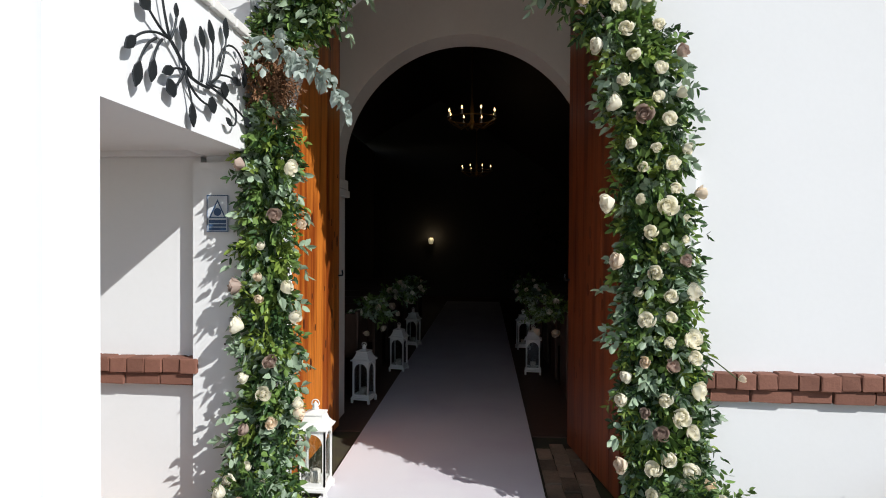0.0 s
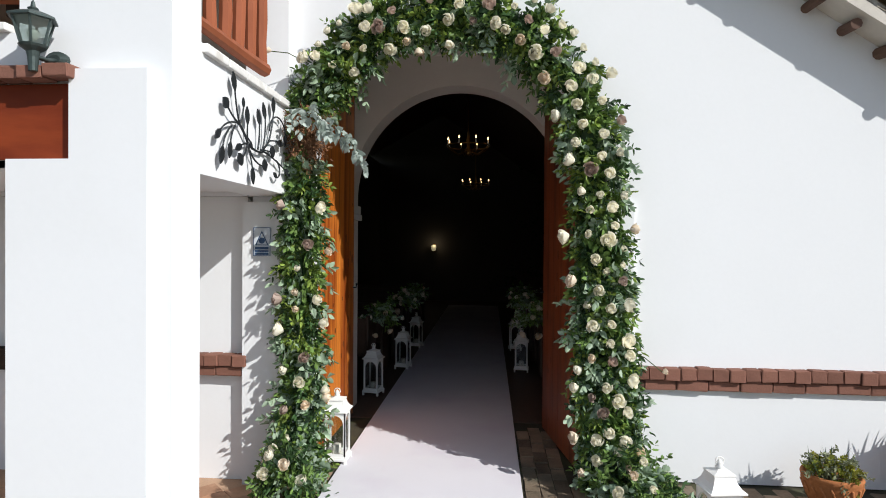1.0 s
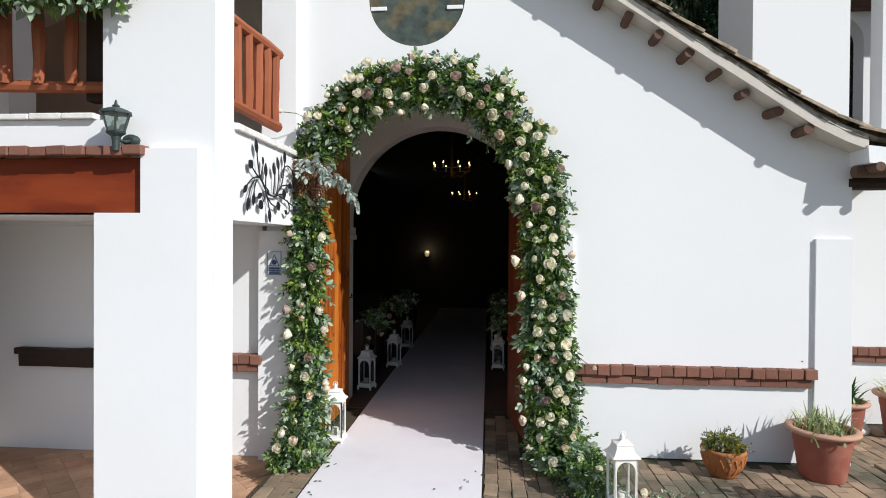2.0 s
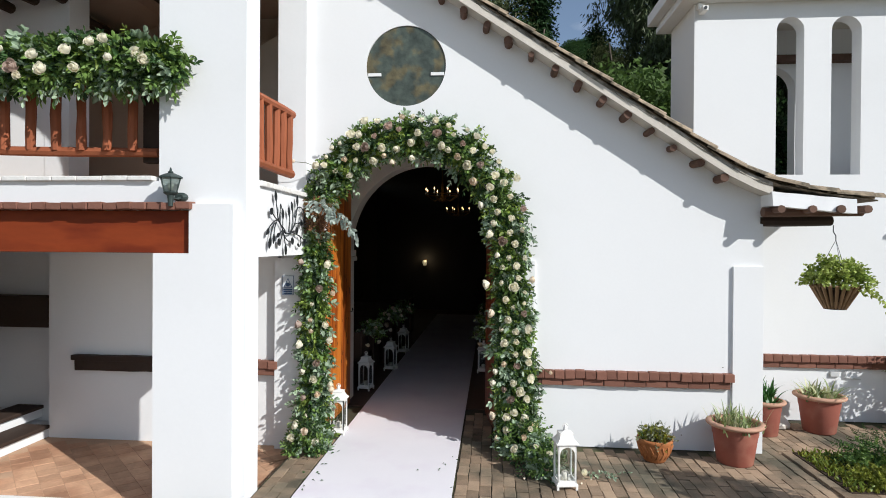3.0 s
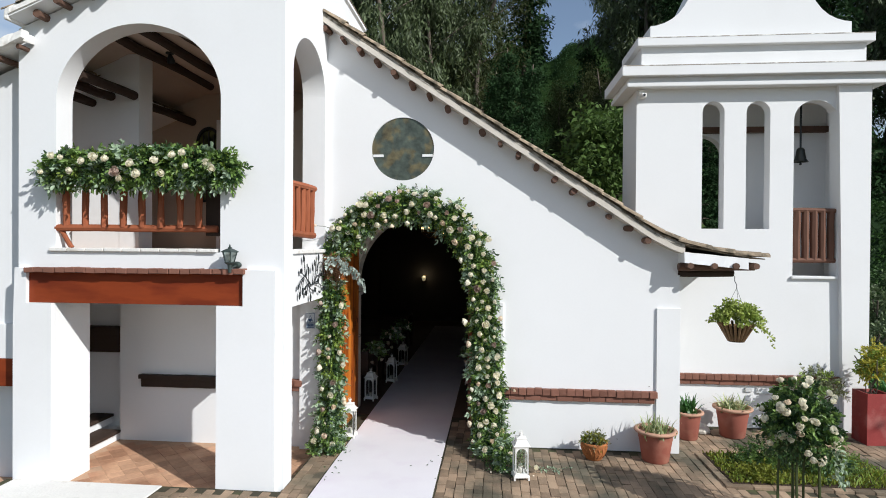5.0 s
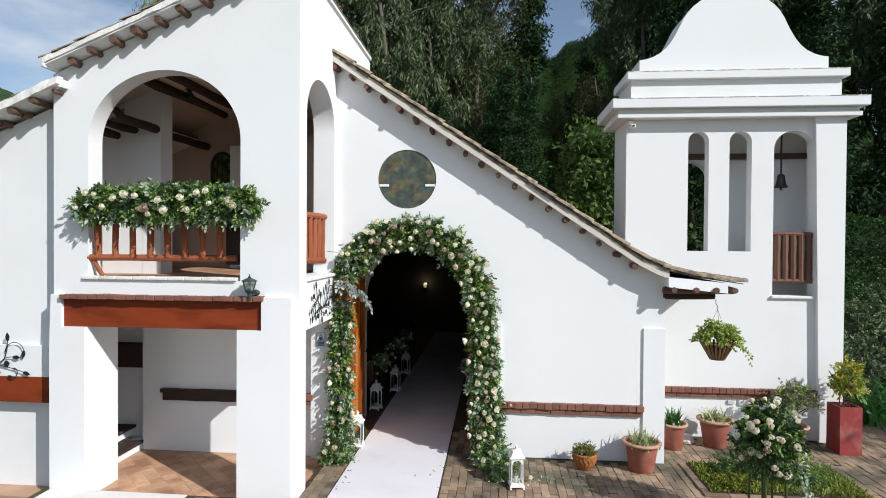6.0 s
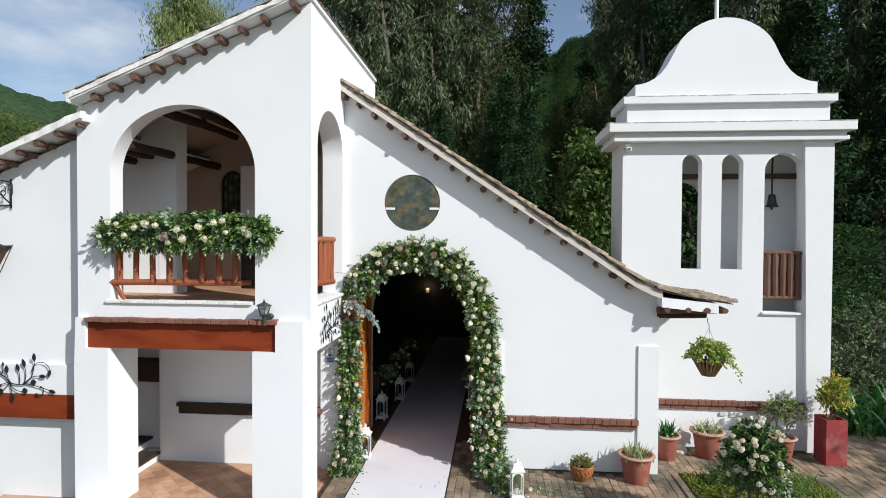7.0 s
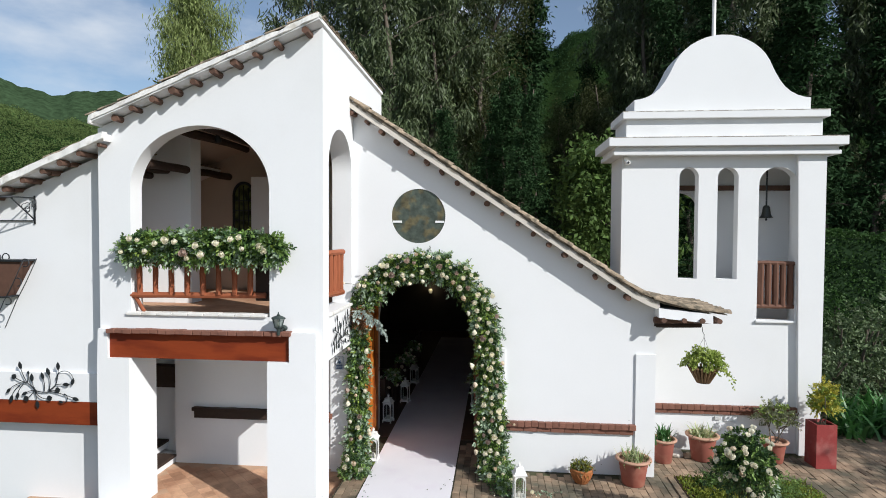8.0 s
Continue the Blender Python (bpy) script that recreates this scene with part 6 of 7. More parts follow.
def bouquet(at, seed):
    ob = thing("bouquet", "pew-end bouquet of ivory and blush roses with green leaves", "bouquet", at, group="pew-end bouquets")
    g = np.random.default_rng(seed)
    bush("foliage", ob, (0, 0, 0.0), (0.20, 0.18, 0.22), 60, LEAF, g, 0.06, 0.03, 0.12, 4)
    bush("foliage", ob, (0, 0, -0.02), (0.20, 0.18, 0.22), 30, LEAF_PALE, g, 0.06, 0.04, 0.12, 4)
    for k in range(9):
        d = g.normal(size=3)
        d[1] = -abs(d[1])
        d /= np.linalg.norm(d)
        put_rose(ob, Vector(d * 0.19), d, "wwb"[k % 3], g.uniform(1.0, 1.5))


for k, (x, y, z) in enumerate(((-1.38, 6.95, 0.86), (-1.28, 8.5, 0.92), (-1.30, 10.2, 0.9), (0.72, 6.95, 0.86), (0.70, 8.5, 0.90), (0.72, 10.2, 0.9))):
    bouquet((x, y, z), 40 + k)


def chandelier(at, r, n, label):
    ob = thing("chandelier", label, "chandelier", at, group="chandeliers")
    b = bmesh.new()
    tube(b, [(r * math.cos(a), r * math.sin(a), 0) for a in (2 * math.pi * k / 32 for k in range(33))], 0.012, 6)
    part("ring", b, BRASS, ob, smooth=True)
    part("stem", lathe(bmesh.new(), [(0.0, -0.16), (0.04, -0.13), (0.05, -0.08), (0.02, 0.0), (0.03, 0.1), (0.012, 0.25), (0.01, 1.3)], 10), BRASS, ob, smooth=True)
    for k in range(n):
        a = 2 * math.pi * (k + 0.5) / n
        c, s = math.cos(a), math.sin(a)
        b = bmesh.new()
        tube(b, [(0, 0, -0.06), (r * 0.5 * c, r * 0.5 * s, -0.13), (r * c, r * s, -0.02)], 0.008, 5)
        arm = part("arm", b, BRASS, ob)
        part("candle_cup", lathe(bmesh.new(), [(0.0, 0.0), (0.022, 0.005), (0.022, 0.012), (0.011, 0.014), (0.011, 0.07), (0.0, 0.07)], 8, (r * c, r * s, 0.0)), CANDLE, arm)
        part("bulb", lathe(bmesh.new(), [(0.0, 0.07), (0.011, 0.08), (0.013, 0.092), (0.007, 0.112), (0.0, 0.125)], 8, (r * c, r * s, 0.0)), BULB, arm, smooth=True)


chandelier((-0.23, 8.2, 3.42), 0.33, 8, "brass chandelier with lit candle bulbs in the dark nave")
chandelier((-0.26, 14.0, 3.42), 0.36, 8, "brass chandelier with lit candle bulbs far down the nave")
lampa = thing("altar_lamp", "small lit sconce on the end wall of the nave", "lamp", (-1.75, 18.5, 1.76))
part("back_plate", boxed(-0.06, 0.06, -0.03, 0.0, -0.12, 0.12, bevel=0.008), BRASS, lampa)
part("shade", lathe(bmesh.new(), [(0.03, -0.10), (0.06, -0.09), (0.09, 0.03), (0.07, 0.09), (0.03, 0.10)], 16, (0, -0.14, 0)), ALTAR, lampa, smooth=True)
sconce = new("sconce_light", bpy.data.lights.new("sconce_light", "POINT"))
sconce.data.energy, sconce.data.color, sconce.data.shadow_soft_size = 0.8, (1.0, 0.86, 0.62), 0.05
sconce.location = (-1.70, 18.22, 1.90)

# ---- wing wall: iron planter and bracket ----
ip = thing("iron_planter", "terracotta-brown trough in a scrolled wrought-iron wall holder", "planter", (-6.98, WING, 2.99))
prof = [(-0.62, 0.86), (0.50, 0.86), (0.18, 0.30), (-0.42, 0.30)]
part("trough", slab(bmesh.new(), [prof], lambda u, v: (u, -0.27, v), (0, 0.25, 0)), material("rusty_trough", (0.10, 0.052, 0.036), 0.8, grain=14, grain_amt=0.2, blotch=4, blotch_amt=0.25), ip)
part("rim", boxed(-0.66, 0.54, -0.31, -0.005, 0.86, 0.89, bevel=0.006), IRON, ip)
part("band", boxed(-0.46, 0.22, -0.285, -0.005, 0.27, 0.30, bevel=0.006), IRON, ip)
b = bmesh.new()
for y in (-0.28, -0.02):
    tube(b, [(0.56, y, 0.90), (0.36, y, 0.50), (0.20, y, 0.22), (-0.02, y, -0.25)], 0.007, 5)
for (x, z), a0, bend in (((0.56, 0.90), 0.2, -4.2), ((0.40, 0.58), 0.6, -4.0), ((0.24, 0.28), 0.3, -4.2), ((0.30, 0.90), 1.2, 4.4), ((0.05, 0.90), 1.8, -4.4), ((-0.3, 0.90), 1.3, 4.4), ((0.02, -0.14), 0.4, -4.0), ((-0.02, -0.25), 3.4, 4.0)):
    pts, _ = curl((x, z), a0, 0.26, bend, 12)
    tube(b, [(p.x, -0.28, p.y) for p in pts], 0.009, 6)
part("scrolls", b, IRON, ip, smooth=True)
ib = thing("iron_bracket", "scrolled black wrought-iron bracket on the wing wall", "bracket", (-6.72, WING, 4.46))
b = bmesh.new()
box(b, -0.45, 0.32, -0.52, -0.48, 0.40, 0.43)
tube(b, [(0.28, -0.5, 0.42), (0.28, -0.02, 0.42)], 0.012, 5)
tube(b, [(0.28, -0.02, 0.46), (0.28, -0.02, 0.0)], 0.014, 5)
tube(b, [(0.28, -0.48, 0.40), (0.28, -0.02, 0.06)], 0.012, 5)
tube(b, [(-0.45, -0.02, 0.05), (0.28, -0.02, 0.05)], 0.010, 5)
for a0, bend, L in ((-0.6, 5.0, 0.3), (0.6, -5.0, 0.28), (-1.8, 4.5, 0.24), (-2.2, -4.6, 0.24)):
    pts, _ = curl((0.0, 0.0), a0, L, bend, 12)
    tube(b, [(0.28, -0.20 + p.x * 0.8, 0.26 + p.y * 0.8) for p in pts], 0.006, 5)
    tube(b, [(0.28 + p.x * 0.35, -0.03, 0.30 + p.y) for p in pts], 0.006, 5)
part("scrollwork", b, IRON, ib, smooth=True)

# ---- bell tower things ----
part("ceiling_beam", boxed(TX0 + 0.25, 7.2, 6.10, 6.245, 5.26, 5.36), LOG, wall_tb)
tagged(part("ceiling_tower", boxed(TX0 + 0.2, 7.25, T + 0.2, TY1 + 0.02, 5.78, 5.86), PLASTER), "plain plaster ceiling inside the bell tower", "ceiling", kind="structure")
bell = thing("bell", "dark bronze bell hanging in the tower opening", "bell", (6.62, 5.95, 4.68))
part("cup", lathe(bmesh.new(), [(0.0, 0.26), (0.04, 0.255), (0.066, 0.22), (0.075, 0.14), (0.09, 0.06), (0.12, 0.012), (0.13, 0.0), (0.115, 0.0), (0.07, 0.10), (0.0, 0.22)], 20), material("bell_bronze", (0.06, 0.065, 0.06), 0.45, 0.7, grain_amt=0.2), bell, smooth=True)
part("yoke", pole((0, 0, 0.26), (0, 0, 1.10), 0.018, 0.001), IRON, bell)
part("clapper", lathe(bmesh.new(), [(0.0, -0.06), (0.025, -0.045), (0.012, 0.0), (0.01, 0.15)], 8), IRON, bell)
flag = thing("flagpole", "thin white flagpole behind the bell gable", "pole", (5.65, 6.35, 6.77))
part("pole", pole((0, 0, 0), (0, 0, 4.2), 0.045, 0.0, 10), LANTERN, flag)
cctv = thing("camera_box", "small white security camera under the tower cornice", "security camera", (TX0 + 0.07, T - 0.03, 5.76))
part("mount", boxed(-0.05, 0.04, -0.05, 0.03, 0.02, 0.10, bevel=0.008), LANTERN, cctv)
part("housing", boxed(-0.03, 0.05, -0.17, 0.0, -0.05, 0.02, bevel=0.01), LANTERN, cctv)
part("lens", lathe(bmesh.new(), [(0.0, 0), (0.022, 0), (0.022, 0.01), (0.0, 0.01)], 12), IRON, cctv, at=pose(0.01, -0.172, -0.015, 90, 0, 0))
meter = thing("socket_box", "small grey junction box with a pipe under the brick ledge", "junction box", (5.53, T, 0.60))
part("box", boxed(-0.06, 0.06, -0.03, 0.0, 0.03, 0.10, bevel=0.006), PLASTIC, meter)
b = bmesh.new()
tube(b, [(0.14, -0.02, 0.11), (0.14, -0.02, 0.02), (0.34, -0.02, 0.0)], 0.010, 6)
part("pipe", b, PLASTIC, meter)

# ---- trees and hills ----
GOLDEN = material("golden_green_crown", (0.30, 0.33, 0.04), 0.7, grain_amt=0.05, blotch=0.6, blotch_amt=0.4, bump=0, island=0.6, through_light=0.35, sheen=0.3)
def crown_leaves(clumps, per, spread, leaf_l, leaf_w, g, hang):
    n = len(clumps) * per
    pos = np.repeat(clumps, per, axis=0) + g.normal(0, 1, (n, 3)) * np.array([spread, spread, spread * (1.3 if hang > 0.5 else 0.7)])
    way = g.normal(0, 1, (n, 3)) * np.array([1, 1, 0.6]) + np.array([0, 0, -hang])
    return pos, way, leaf_l * g.uniform(0.6, 1.3, n), leaf_w * g.uniform(0.6, 1.3, n)


def tree(at, height, width, mat, seed, name, label, bare=0.3, hang=0.8, clumps=150, per=46, leaf=(0.42, 0.16), shape="loose", spread=0.55):
    g = np.random.default_rng(seed)
    ob = thing(name, label, "tree", at)
    top = Vector((g.normal(0, 0.5), g.normal(0, 0.5), height * 0.96))
    spine = [Vector((0, 0, 0)).lerp(top, t) + Vector((g.normal(0, 0.02), g.normal(0, 0.02), 0)) * height * (0 if t == 0 else 1) for t in np.linspace(0, 1, 8)]
    trunk = bmesh.new()
    base = 0.011 * height
    tube(trunk, spine, [base * (1 - 0.9 * t) + 0.02 for t in np.linspace(0, 1, 8)], 8)
    pts = []
    limbs = 22 if shape != "cone" else 40
    for k in range(limbs):
        t = bare + (0.98 - bare) * (k + 0.5) / limbs
        i = min(6, int(t * 7))
        root = spine[i].lerp(spine[i + 1], t * 7 - i)
        if shape == "cone":
            reach = width * (1 - (t - bare) / (1 - bare)) * 0.95 + 0.25
            rise = -0.05
        elif shape == "round":
            reach = width * math.sqrt(max(0.05, 1 - ((t - bare) / (1 - bare) * 1.6 - 0.6) ** 2))
            rise = 0.35
        else:
            reach = width * (0.45 + 0.55 * math.sin(math.pi * (t - bare) / (1 - bare))) * g.uniform(0.5, 1.15)
            rise = 0.55
        a = k * 2.4 + g.normal(0, 0.4)
        tip = root + Vector((math.cos(a), math.sin(a), rise)) * reach
        mid = root.lerp(tip, 0.5) + Vector((0, 0, 0.08 * reach))
        tube(trunk, [root, mid, tip], [base * 0.32 * (1 - t) + 0.02, base * 0.2 * (1 - t) + 0.015, 0.008], 5, False)
        for q in range(max(2, clumps // limbs)):
            f = g.uniform(0.3, 1.05)
            pts.append(np.array(root.lerp(tip, f)) + g.normal(0, 0.12 * reach + 0.12, 3) + np.array([0, 0, -hang * 0.25]))
    part("trunk", trunk, BARK, ob, smooth=True)
    pos, way, L, W = crown_leaves(np.array(pts), per, spread, leaf[0], leaf[1], g, hang)
    leaves("crown", mat, ob, pos, way, L, W, droop=0.1, seed=seed, plain=True)
    return ob


EUC = "tall eucalyptus with drooping grey-green leaves and a pale trunk"
euc = [tree((-4.6, 21.0, -0.1), 21, 3.0, EUCALYPT, 11, "eucalyptus_tree", EUC, 0.20, 1.5, 260, 84, (0.34, 0.080), spread=0.25),
       tree((-1.9, 25.0, -0.1), 22, 2.7, EUCALYPT, 12, "eucalyptus_tree", EUC, 0.18, 1.5, 260, 84, (0.34, 0.080), spread=0.25)]
olive = tree((0.7, 24.0, -0.1), 20, 2.3, OLIVE, 17, "eucalyptus_tree", "slim olive-green tree with thin pale stems behind the roof", 0.12, 0.8, 300, 60, (0.26, 0.06), spread=0.34)
fir = tree((2.0, 27.5, -0.1), 20, 1.5, CONIFER, 13, "conifer_tree", "slender dark conifer among the eucalyptus trees", 0.03, 0.4, 320, 38, (0.30, 0.11), "cone", 0.28)
broad = tree((4.75, 15.5, -0.1), 8.0, 2.1, BROADLEAF, 14, "broadleaf_tree", "leafy light-green tree behind the chapel roof", 0.10, 0.45, 200, 90, (0.22, 0.11), "round", 0.28)
tree((-12.9, 20.0, -0.1), 13.3, 1.5, GOLDEN, 16, "broadleaf_tree", "yellow-green leafy tree behind the porch roof", 0.6, 0.4, 240, 130, (0.19, 0.09), "round", 0.26)
tree((-12.3, 19.0, -0.1), 17.0, 1.45, PEPPER, 15, "pepper_tree", "light yellow-green weeping tree behind the porch roof", 0.64, 2.2, 260, 90, (0.24, 0.045), "loose", 0.24)
for k, (ob, x, y, s, r) in enumerate(((euc[0], -8.2, 24.0, 0.95, 70), (euc[1], -3.4, 29.0, 1.05, 140), (euc[0], -0.6, 31.0, 0.95, 200), (euc[1], 9.4, 28.0, 0.92, 30), (euc[0], 12.2, 24.0, 1.05, 260), (euc[1], 15.5, 26.0, 1.05, 80), (euc[0], 19.0, 24.0, 1.0, 10), (euc[1], 22.5, 21.0, 1.05, 310),
                                      (euc[0], 24.0, 28.0, 1.2, 120), (euc[1], 12.8, 32.0, 1.25, 170), (euc[0], 28.0, 20.0, 1.0, 50), (euc[1], -7.0, 33.0, 1.1, 20), (euc[1], 17.5, 18.5, 0.85, 215), (euc[0], 8.4, 26.0, 0.95, 300), (euc[1], 9.9, 30.0, 1.1, 240), (euc[0], -2.6, 23.0, 0.9, 330))):
    copy_thing(ob, pose(x, y, -0.1 + max(0, (y - 20) * 0.12), 0, 0, r) @ Matrix.Diagonal((s, s, s, 1)))
for x, y, s, r in ((1.9, 30.0, 0.85, 40), (10.2, 31.0, 0.95, 90), (13.8, 29.5, 1.0, 150), (20.5, 30.0, 1.1, 10), (16.0, 22.5, 0.9, 200), (23.5, 25.0, 0.95, 300), (12.4, 19.5, 0.8, 20), (14.2, 18.0, 0.85, 260), (16.3, 17.2, 0.8, 130), (18.6, 19.0, 1.0, 70), (11.0, 22.0, 0.9, 310), (21.0, 18.0, 0.95, 190), (5.6, 29.5, 0.66, 15), (4.4, 31.0, 0.66, 75), (6.9, 30.5, 0.70, 135), (7.9, 28.5, 0.74, 220), (8.6, 18.0, 0.55, 45), (7.4, 17.0, 0.45, 160), (9.8, 20.5, 0.75, 270)):
    copy_thing(fir, pose(x, y, 0.5, 0, 0, r) @ Matrix.Diagonal((s, s, s, 1)))
for x, y, s, r in ((5.3, 27.0, 0.64, 20), (6.7, 25.0, 0.64, 110), (4.4, 24.5, 0.56, 250)):
    copy_thing(olive, pose(x, y, 0.0, 0, 0, r) @ Matrix.Diagonal((s, s, s, 1)))
for x, y, s, r in ((1.5, 19.0, 0.54, 40), (3.2, 20.5, 0.50, 180), (-1.2, 20.5, 0.52, 330), (0.2, 19.5, 0.55, 100), (2.5, 22.0, 0.58, 250), (0.9, 21.0, 0.60, 10)):
    copy_thing(fir, pose(x, y, 0.0, 0, 0, r) @ Matrix.Diagonal((s, s, s, 1)))
shade = tree((17.9, -1.5, -0.1), 8.6, 2.3, BROADLEAF, 21, "broadleaf_tree", "leafy tree beside the forecourt that shades the pavers", 0.32, 0.4, 150, 50, (0.22, 0.11), "round", 0.32)


def shrub(at, size, mat, n, seed, label, leaf=(0.13, 0.05)):
    g = np.random.default_rng(seed)
    ob = thing("shrub", label, "shrub", at)
    for k in range(6):
        part("stem", pole((g.normal(0, 0.1), g.normal(0, 0.1), -0.05), (g.normal(0, size[0] * 0.4), g.normal(0, size[1] * 0.4), size[2] * 0.8), 0.02, 0.03, 5), BARK, ob)
    bush("foliage", ob, (0, 0, size[2] * 0.35), (size[0], size[1], size[2] * 0.72), n, mat, g, leaf[0], leaf[1], 0.30, 5)
    return ob


SPECKLED = material("speckled_shrub_leaf", (0.115, 0.165, 0.075), 0.5, grain_amt=0.05, blotch=0.7, blotch_amt=0.4, bump=0, island=0.9, through_light=0.25, sheen=0.4)
for k, (x, y, sx, sz, m) in enumerate(((9.1, 8.5, 0.8, 1.6, SPECKLED), (10.3, 9.3, 0.9, 2.4, SPECKLED), (11.6, 10.2, 1.0, 2.7, SPECKLED), (12.6, 9.4, 1.1, 2.4, HEDGE), (10.6, 11.0, 1.0, 2.8, HEDGE), (13.4, 10.8, 1.1, 2.8, SPECKLED), (8.9, 10.2, 0.9, 2.2, HEDGE))):
    shrub((x, y, 0), (sx, sx, sz), m, 280, 60 + k, "loose garden shrub with small speckled leaves" if m is SPECKLED else "dense dark green garden shrub beside the tower", (0.12, 0.06))
hedge = thing("hedge", "tall clipped green hedge behind the garden shrubs", "hedge", (13.9, 13.2, 0))
b = boxed(-3.0, 3.0, -0.6, 0.6, -0.05, 4.2)
bmesh.ops.subdivide_edges(b, edges=b.edges[:], cuts=8, use_grid_fill=True)
for v in b.verts:
    v.co += Vector((0.2, 0.2, 0.2)) * noise.noise(v.co * 1.3)
part("core", b, CONIFER, hedge)
g = np.random.default_rng(44)
hn = 15000
hp = np.stack([g.uniform(-3.15, 3.15, hn), g.uniform(-0.75, 0.75, hn), g.uniform(0.0, 4.4, hn)], 1)
hp[:9000, 1] = -0.72 + np.abs(g.normal(0, 0.10, 9000))
hp[9000:, 2] = 4.36 - np.abs(g.normal(0, 0.12, 6000)) + 0.12 * np.sin(hp[9000:, 0] * 2.1)
leaves("foliage", HEDGE, hedge, hp, g.normal(0, 0.7, (hn, 3)) + np.array([0, -0.5, 0.6]), g.uniform(0.07, 0.15, hn), g.uniform(0.035, 0.07, hn), seed=4, plain=True)
for k, (x, y) in enumerate(((8.8, 6.6), (9.6, 6.9), (10.3, 6.5), (9.2, 7.4), (10.2, 7.6), (11.0, 7.0), (9.8, 8.0))):
    lily = thing("lily_clump", "clump of broad arching green leaves at the paving's edge", "plant", (x, y, 0), group="lily clumps")
    blades("leaf_tuft", BLADE_GREEN, lily, (0, 0, 0), 60, 0.95, 0.085, 0.95, np.random.default_rng(80 + k), scatter=0.18)


def rise_at(x, y):
    """The wooded slopes behind the chapel."""
    a = math.degrees(math.atan2(x - 1, y + 6))
    r = math.hypot(x - 1, y + 6)
    near = max(0.0, min(1.0, (r - 30) / 60))
    far = max(0.0, min(1.0, (r - 95) / 150))
    ridge = 15 + 6 * math.sin(a * 0.11 + 1.0) + 3.5 * math.sin(a * 0.31) + 2 * math.sin(a * 0.83 + 2)
    if -14 < a < 12:
        ridge = 18.3 + 0.8 * math.sin(a * 0.9) + 0.4 * math.sin(a * 2.1)
    if a < -22:
        ridge = 9.2 + 0.4 * math.sin(a * 0.45 + 2.0) + 0.25 * math.sin(a * 1.3)
        near *= 0.6
    return near * 8 + far * far * (3 - 2 * far) * math.tan(radians(max(4.0, ridge))) * 245 * 0.9


hill = bmesh.new()
grid = []
for i in range(100):
    r = 28 + 280 * (i / 99) ** 1.3
    row = []
    for j in range(180):
        a = radians(-80 + 160 * j / 179)
        x, y = 1 + r * math.sin(a), -6 + r * math.cos(a)
        row.append(hill.verts.new((x, y, rise_at(x, y) - 0.15 + (1.8 * noise.noise(Vector((x, y, 0)) * 0.12) + 1.0 * noise.noise(Vector((x, y, 3)) * 0.35)) * min(1, max(0, (r - 45) / 40)))))
    grid.append(row)
for a, b in zip(grid, grid[1:]):
    for k in range(179):
        hill.faces.new((a[k], a[k + 1], b[k + 1], b[k]))
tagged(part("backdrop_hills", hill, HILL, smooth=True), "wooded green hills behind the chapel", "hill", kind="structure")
# Distance haze is mixed into the ridge's colour as a greyer, bluer green.
MOUNTAIN = material("hazed_wooded_mountain", (0.036, 0.062, 0.031), 1.0, grain=0.22, grain_amt=0.8, blotch=0.02, blotch_amt=0.5, bump=0.7, bump_size=2.5, sheen=0.0)
far_hill = bmesh.new()
grid = []
for i in range(60):
    f = i / 59
    row = []
    for j in range(220):
        a = radians(-75 + 62 * j / 219)
        r = 420 + 260 * f
        d = math.degrees(a)
        top = 11.6 + 0.45 * math.sin(d * 0.75 + 27.9) + 0.12 * math.sin(d * 2.3) + 0.05 * math.sin(d * 6.1)
        lift = math.tan(radians(top)) * r * (f * f * (3 - 2 * f)) ** 0.7
        x, y = 1 + r * math.sin(a), -6 + r * math.cos(a)
        lift += (3.0 * noise.noise(Vector((x, y, 0)) * 0.022) + 1.0 * noise.noise(Vector((x, y, 5)) * 0.06)) * min(1.0, 3 * f)
        row.append(far_hill.verts.new((x, y, lift)))
    grid.append(row)
for a, b in zip(grid, grid[1:]):
    for k in range(219):
        far_hill.faces.new((a[k], a[k + 1], b[k + 1], b[k]))
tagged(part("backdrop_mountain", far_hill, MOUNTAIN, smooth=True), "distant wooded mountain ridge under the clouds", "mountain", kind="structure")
g = np.random.default_rng(99)
wood = thing("far_woods", "distant woodland covering the hills", "woodland", kind="stuff")
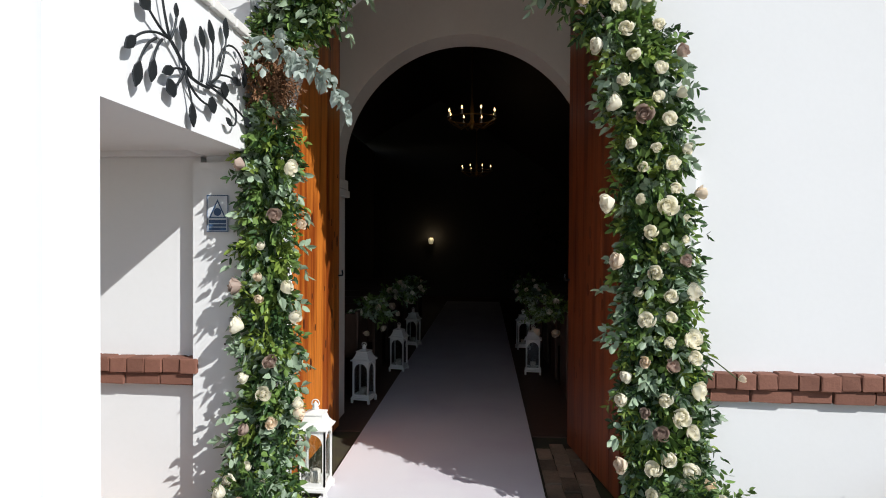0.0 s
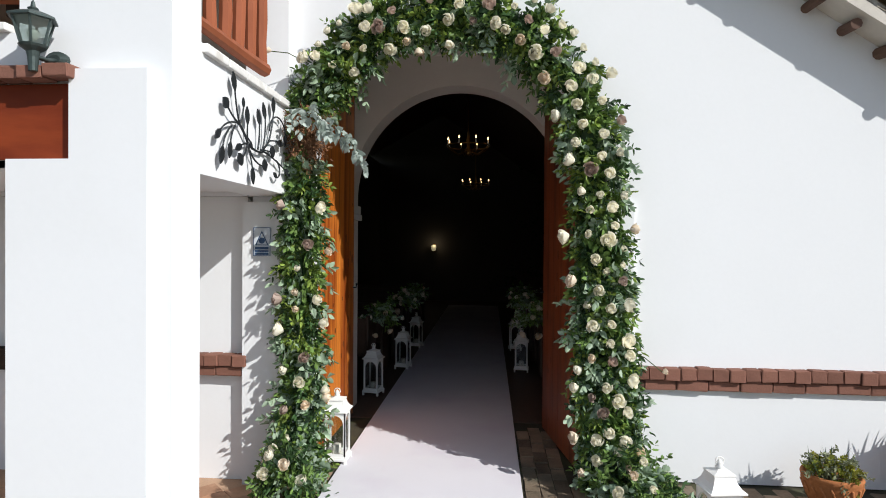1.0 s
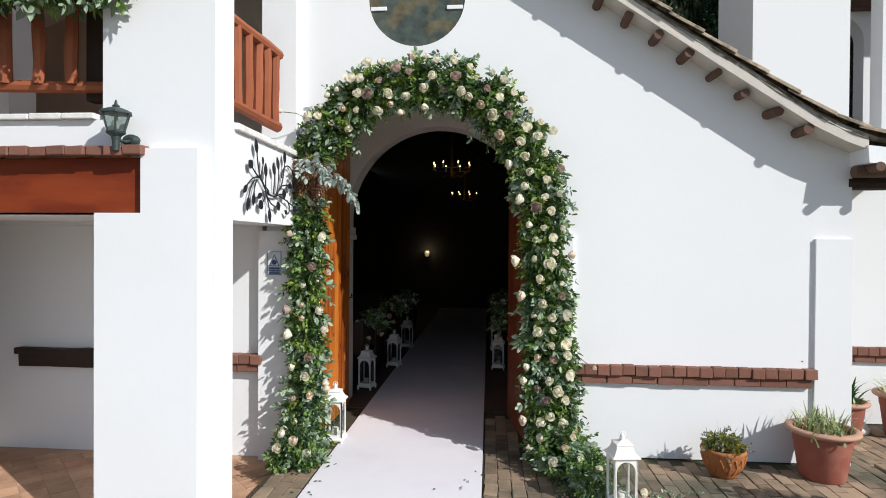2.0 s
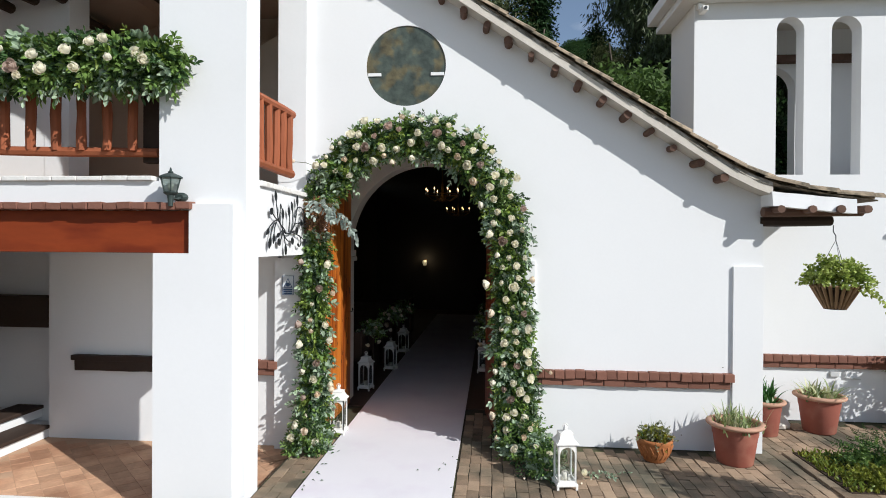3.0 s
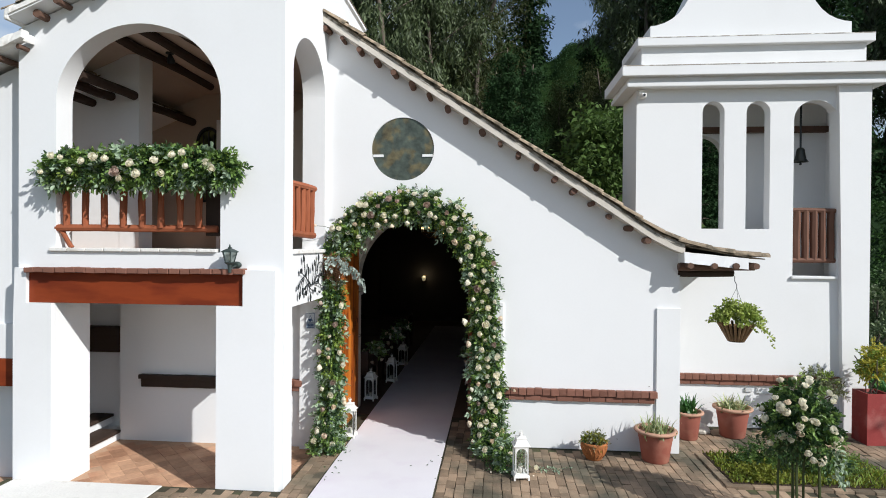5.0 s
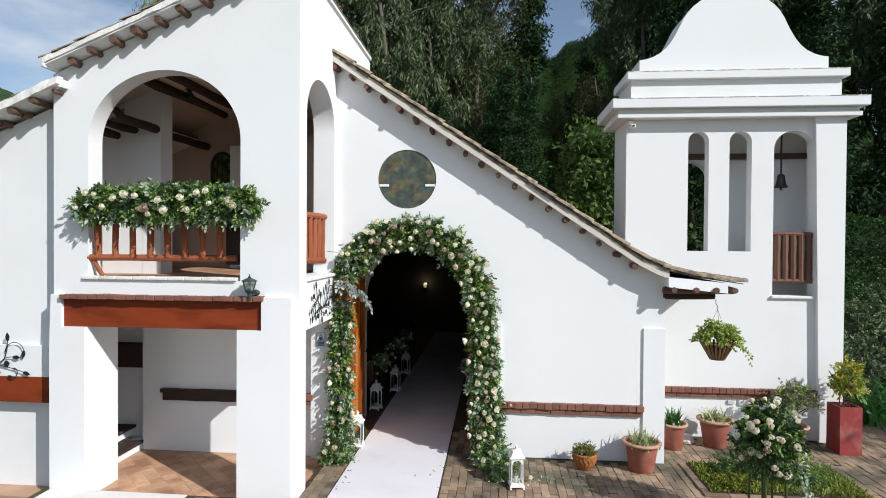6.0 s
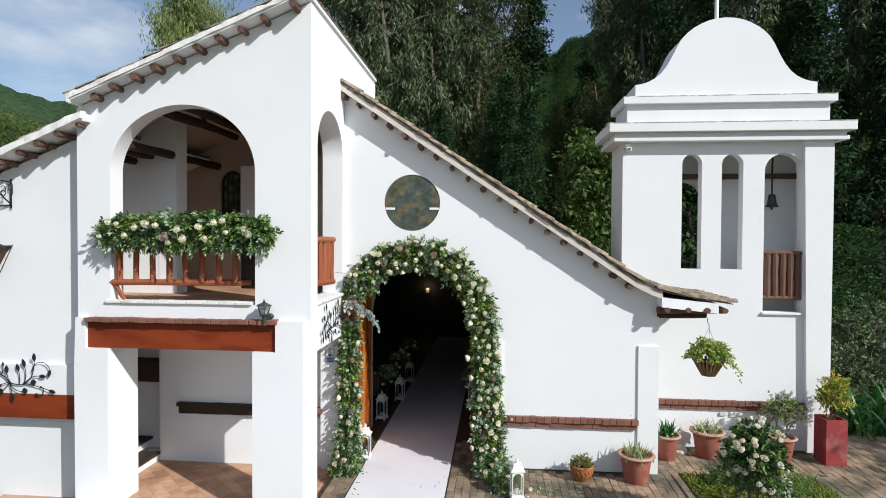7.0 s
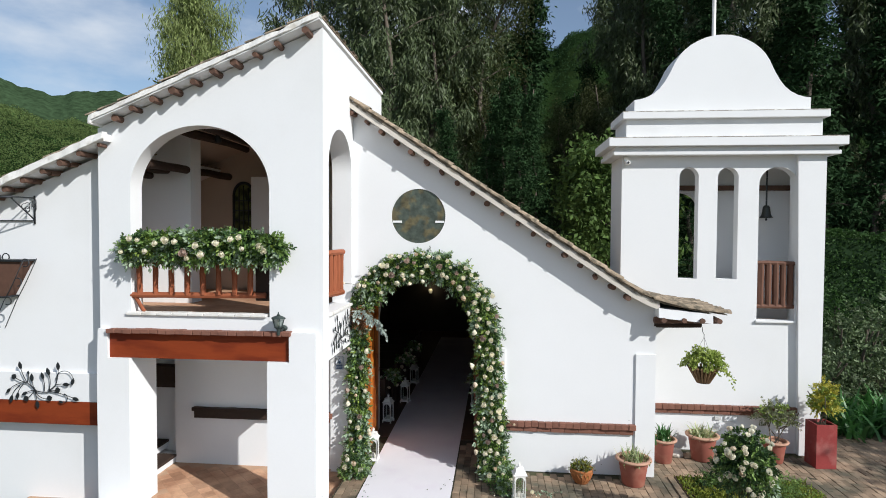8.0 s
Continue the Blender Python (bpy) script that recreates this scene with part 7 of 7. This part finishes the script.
for k, (mat, n, a0, a1) in enumerate(((FARWOOD, 170000, -46, -20), (CONIFER, 30000, 2, 14), (HEDGE, 16000, -46, -20))):
    rr, aa = 100 + 190 * g.random(n) ** 0.7, np.radians(a0 + (a1 - a0) * g.random(n))
    hx, hy = 1 + rr * np.sin(aa), -6 + rr * np.cos(aa)
    hz = np.array([rise_at(x, y) for x, y in zip(hx, hy)])
    clump = np.array([noise.noise(Vector((x, y, 0)) * 0.16) for x, y in zip(hx, hy)])
    hp = np.stack([hx, hy, hz - 0.4 + g.uniform(0, 1.2, n) + np.maximum(0, clump) * 3.4 * g.random(n)], 1)
    leaves("crown", mat, wood, hp, g.normal(0, 1, (n, 3)) + np.array([0, 0, 0.9]), rr * 0.0021 * g.uniform(0.6, 1.3, n), rr * 0.0017 * g.uniform(0.6, 1.3, n), seed=k, plain=True)

# ---- pavers ----
def paver(seed):
    g = np.random.default_rng(seed)
    b = bmesh.new()
    box(b, -0.0565, 0.0565, -0.1165, 0.1165, -0.05, 0.0, bevel=0.006)
    for v in b.verts:
        v.co += Vector((g.normal(0, 0.0026), g.normal(0, 0.0026), g.normal(0, 0.0016)))
    me = bpy.data.meshes.new("paver")
    b.to_mesh(me)
    b.free()
    me.materials.append(PAVER)
    return me


PAVERS = [paver(s) for s in range(6)]
rest_v, rest_f, base_v, base_f = [], [], [], []
for me in PAVERS:
    base_v.append(np.array([v.co for v in me.vertices]))
    base_f.append([tuple(p.vertices) for p in me.polygons])
near_count, shift = 0, 0
cells = []
for i in range(-70, 92):
    x = 0.40 + 0.0605 + 0.121 * i
    if x > 11.4 or x < -6.0:
        continue
    for j in range(-26, 28):
        y = 0.242 * j + (0.121 if i % 2 else 0.0) - 0.05
        inside_walls = y > 3.86 and (x < 3.5 and not (-1.2 < x < 0.75)) or (y > 5.26 and x < 7.56)
        if -1.15 < x < 0.38 or inside_walls or (x < -1.56 and y > 1.95) or (x < -3.05 and y > 1.35) or (4.22 < x < 6.5 and 2.72 < y < 4.02) or y > 6.4:
            continue
        cells.append((x, y))
cells.sort(key=lambda c: (c[0] - 1.3) ** 2 + (c[1] - 3.0) ** 2)
for k, (x, y) in enumerate(cells):
    m = pose(x + rng.normal(0, 0.0015), y + rng.normal(0, 0.002), rng.normal(0, 0.0035), rng.normal(0, 0.8), rng.normal(0, 0.8), rng.normal(0, 0.9))
    if k < 300:
        share("paver", PAVERS[k % 6], pavement, m)
    else:
        mm = np.array(m)
        v = base_v[k % 6] @ mm[:3, :3].T + mm[:3, 3]
        rest_f += [tuple(q + shift for q in f) for f in base_f[k % 6]]
        rest_v.append(v)
        shift += len(v)
far = mesh_part("pavers", np.concatenate(rest_v), rest_f, PAVER, pavement)
far["kind"] = "stuff"
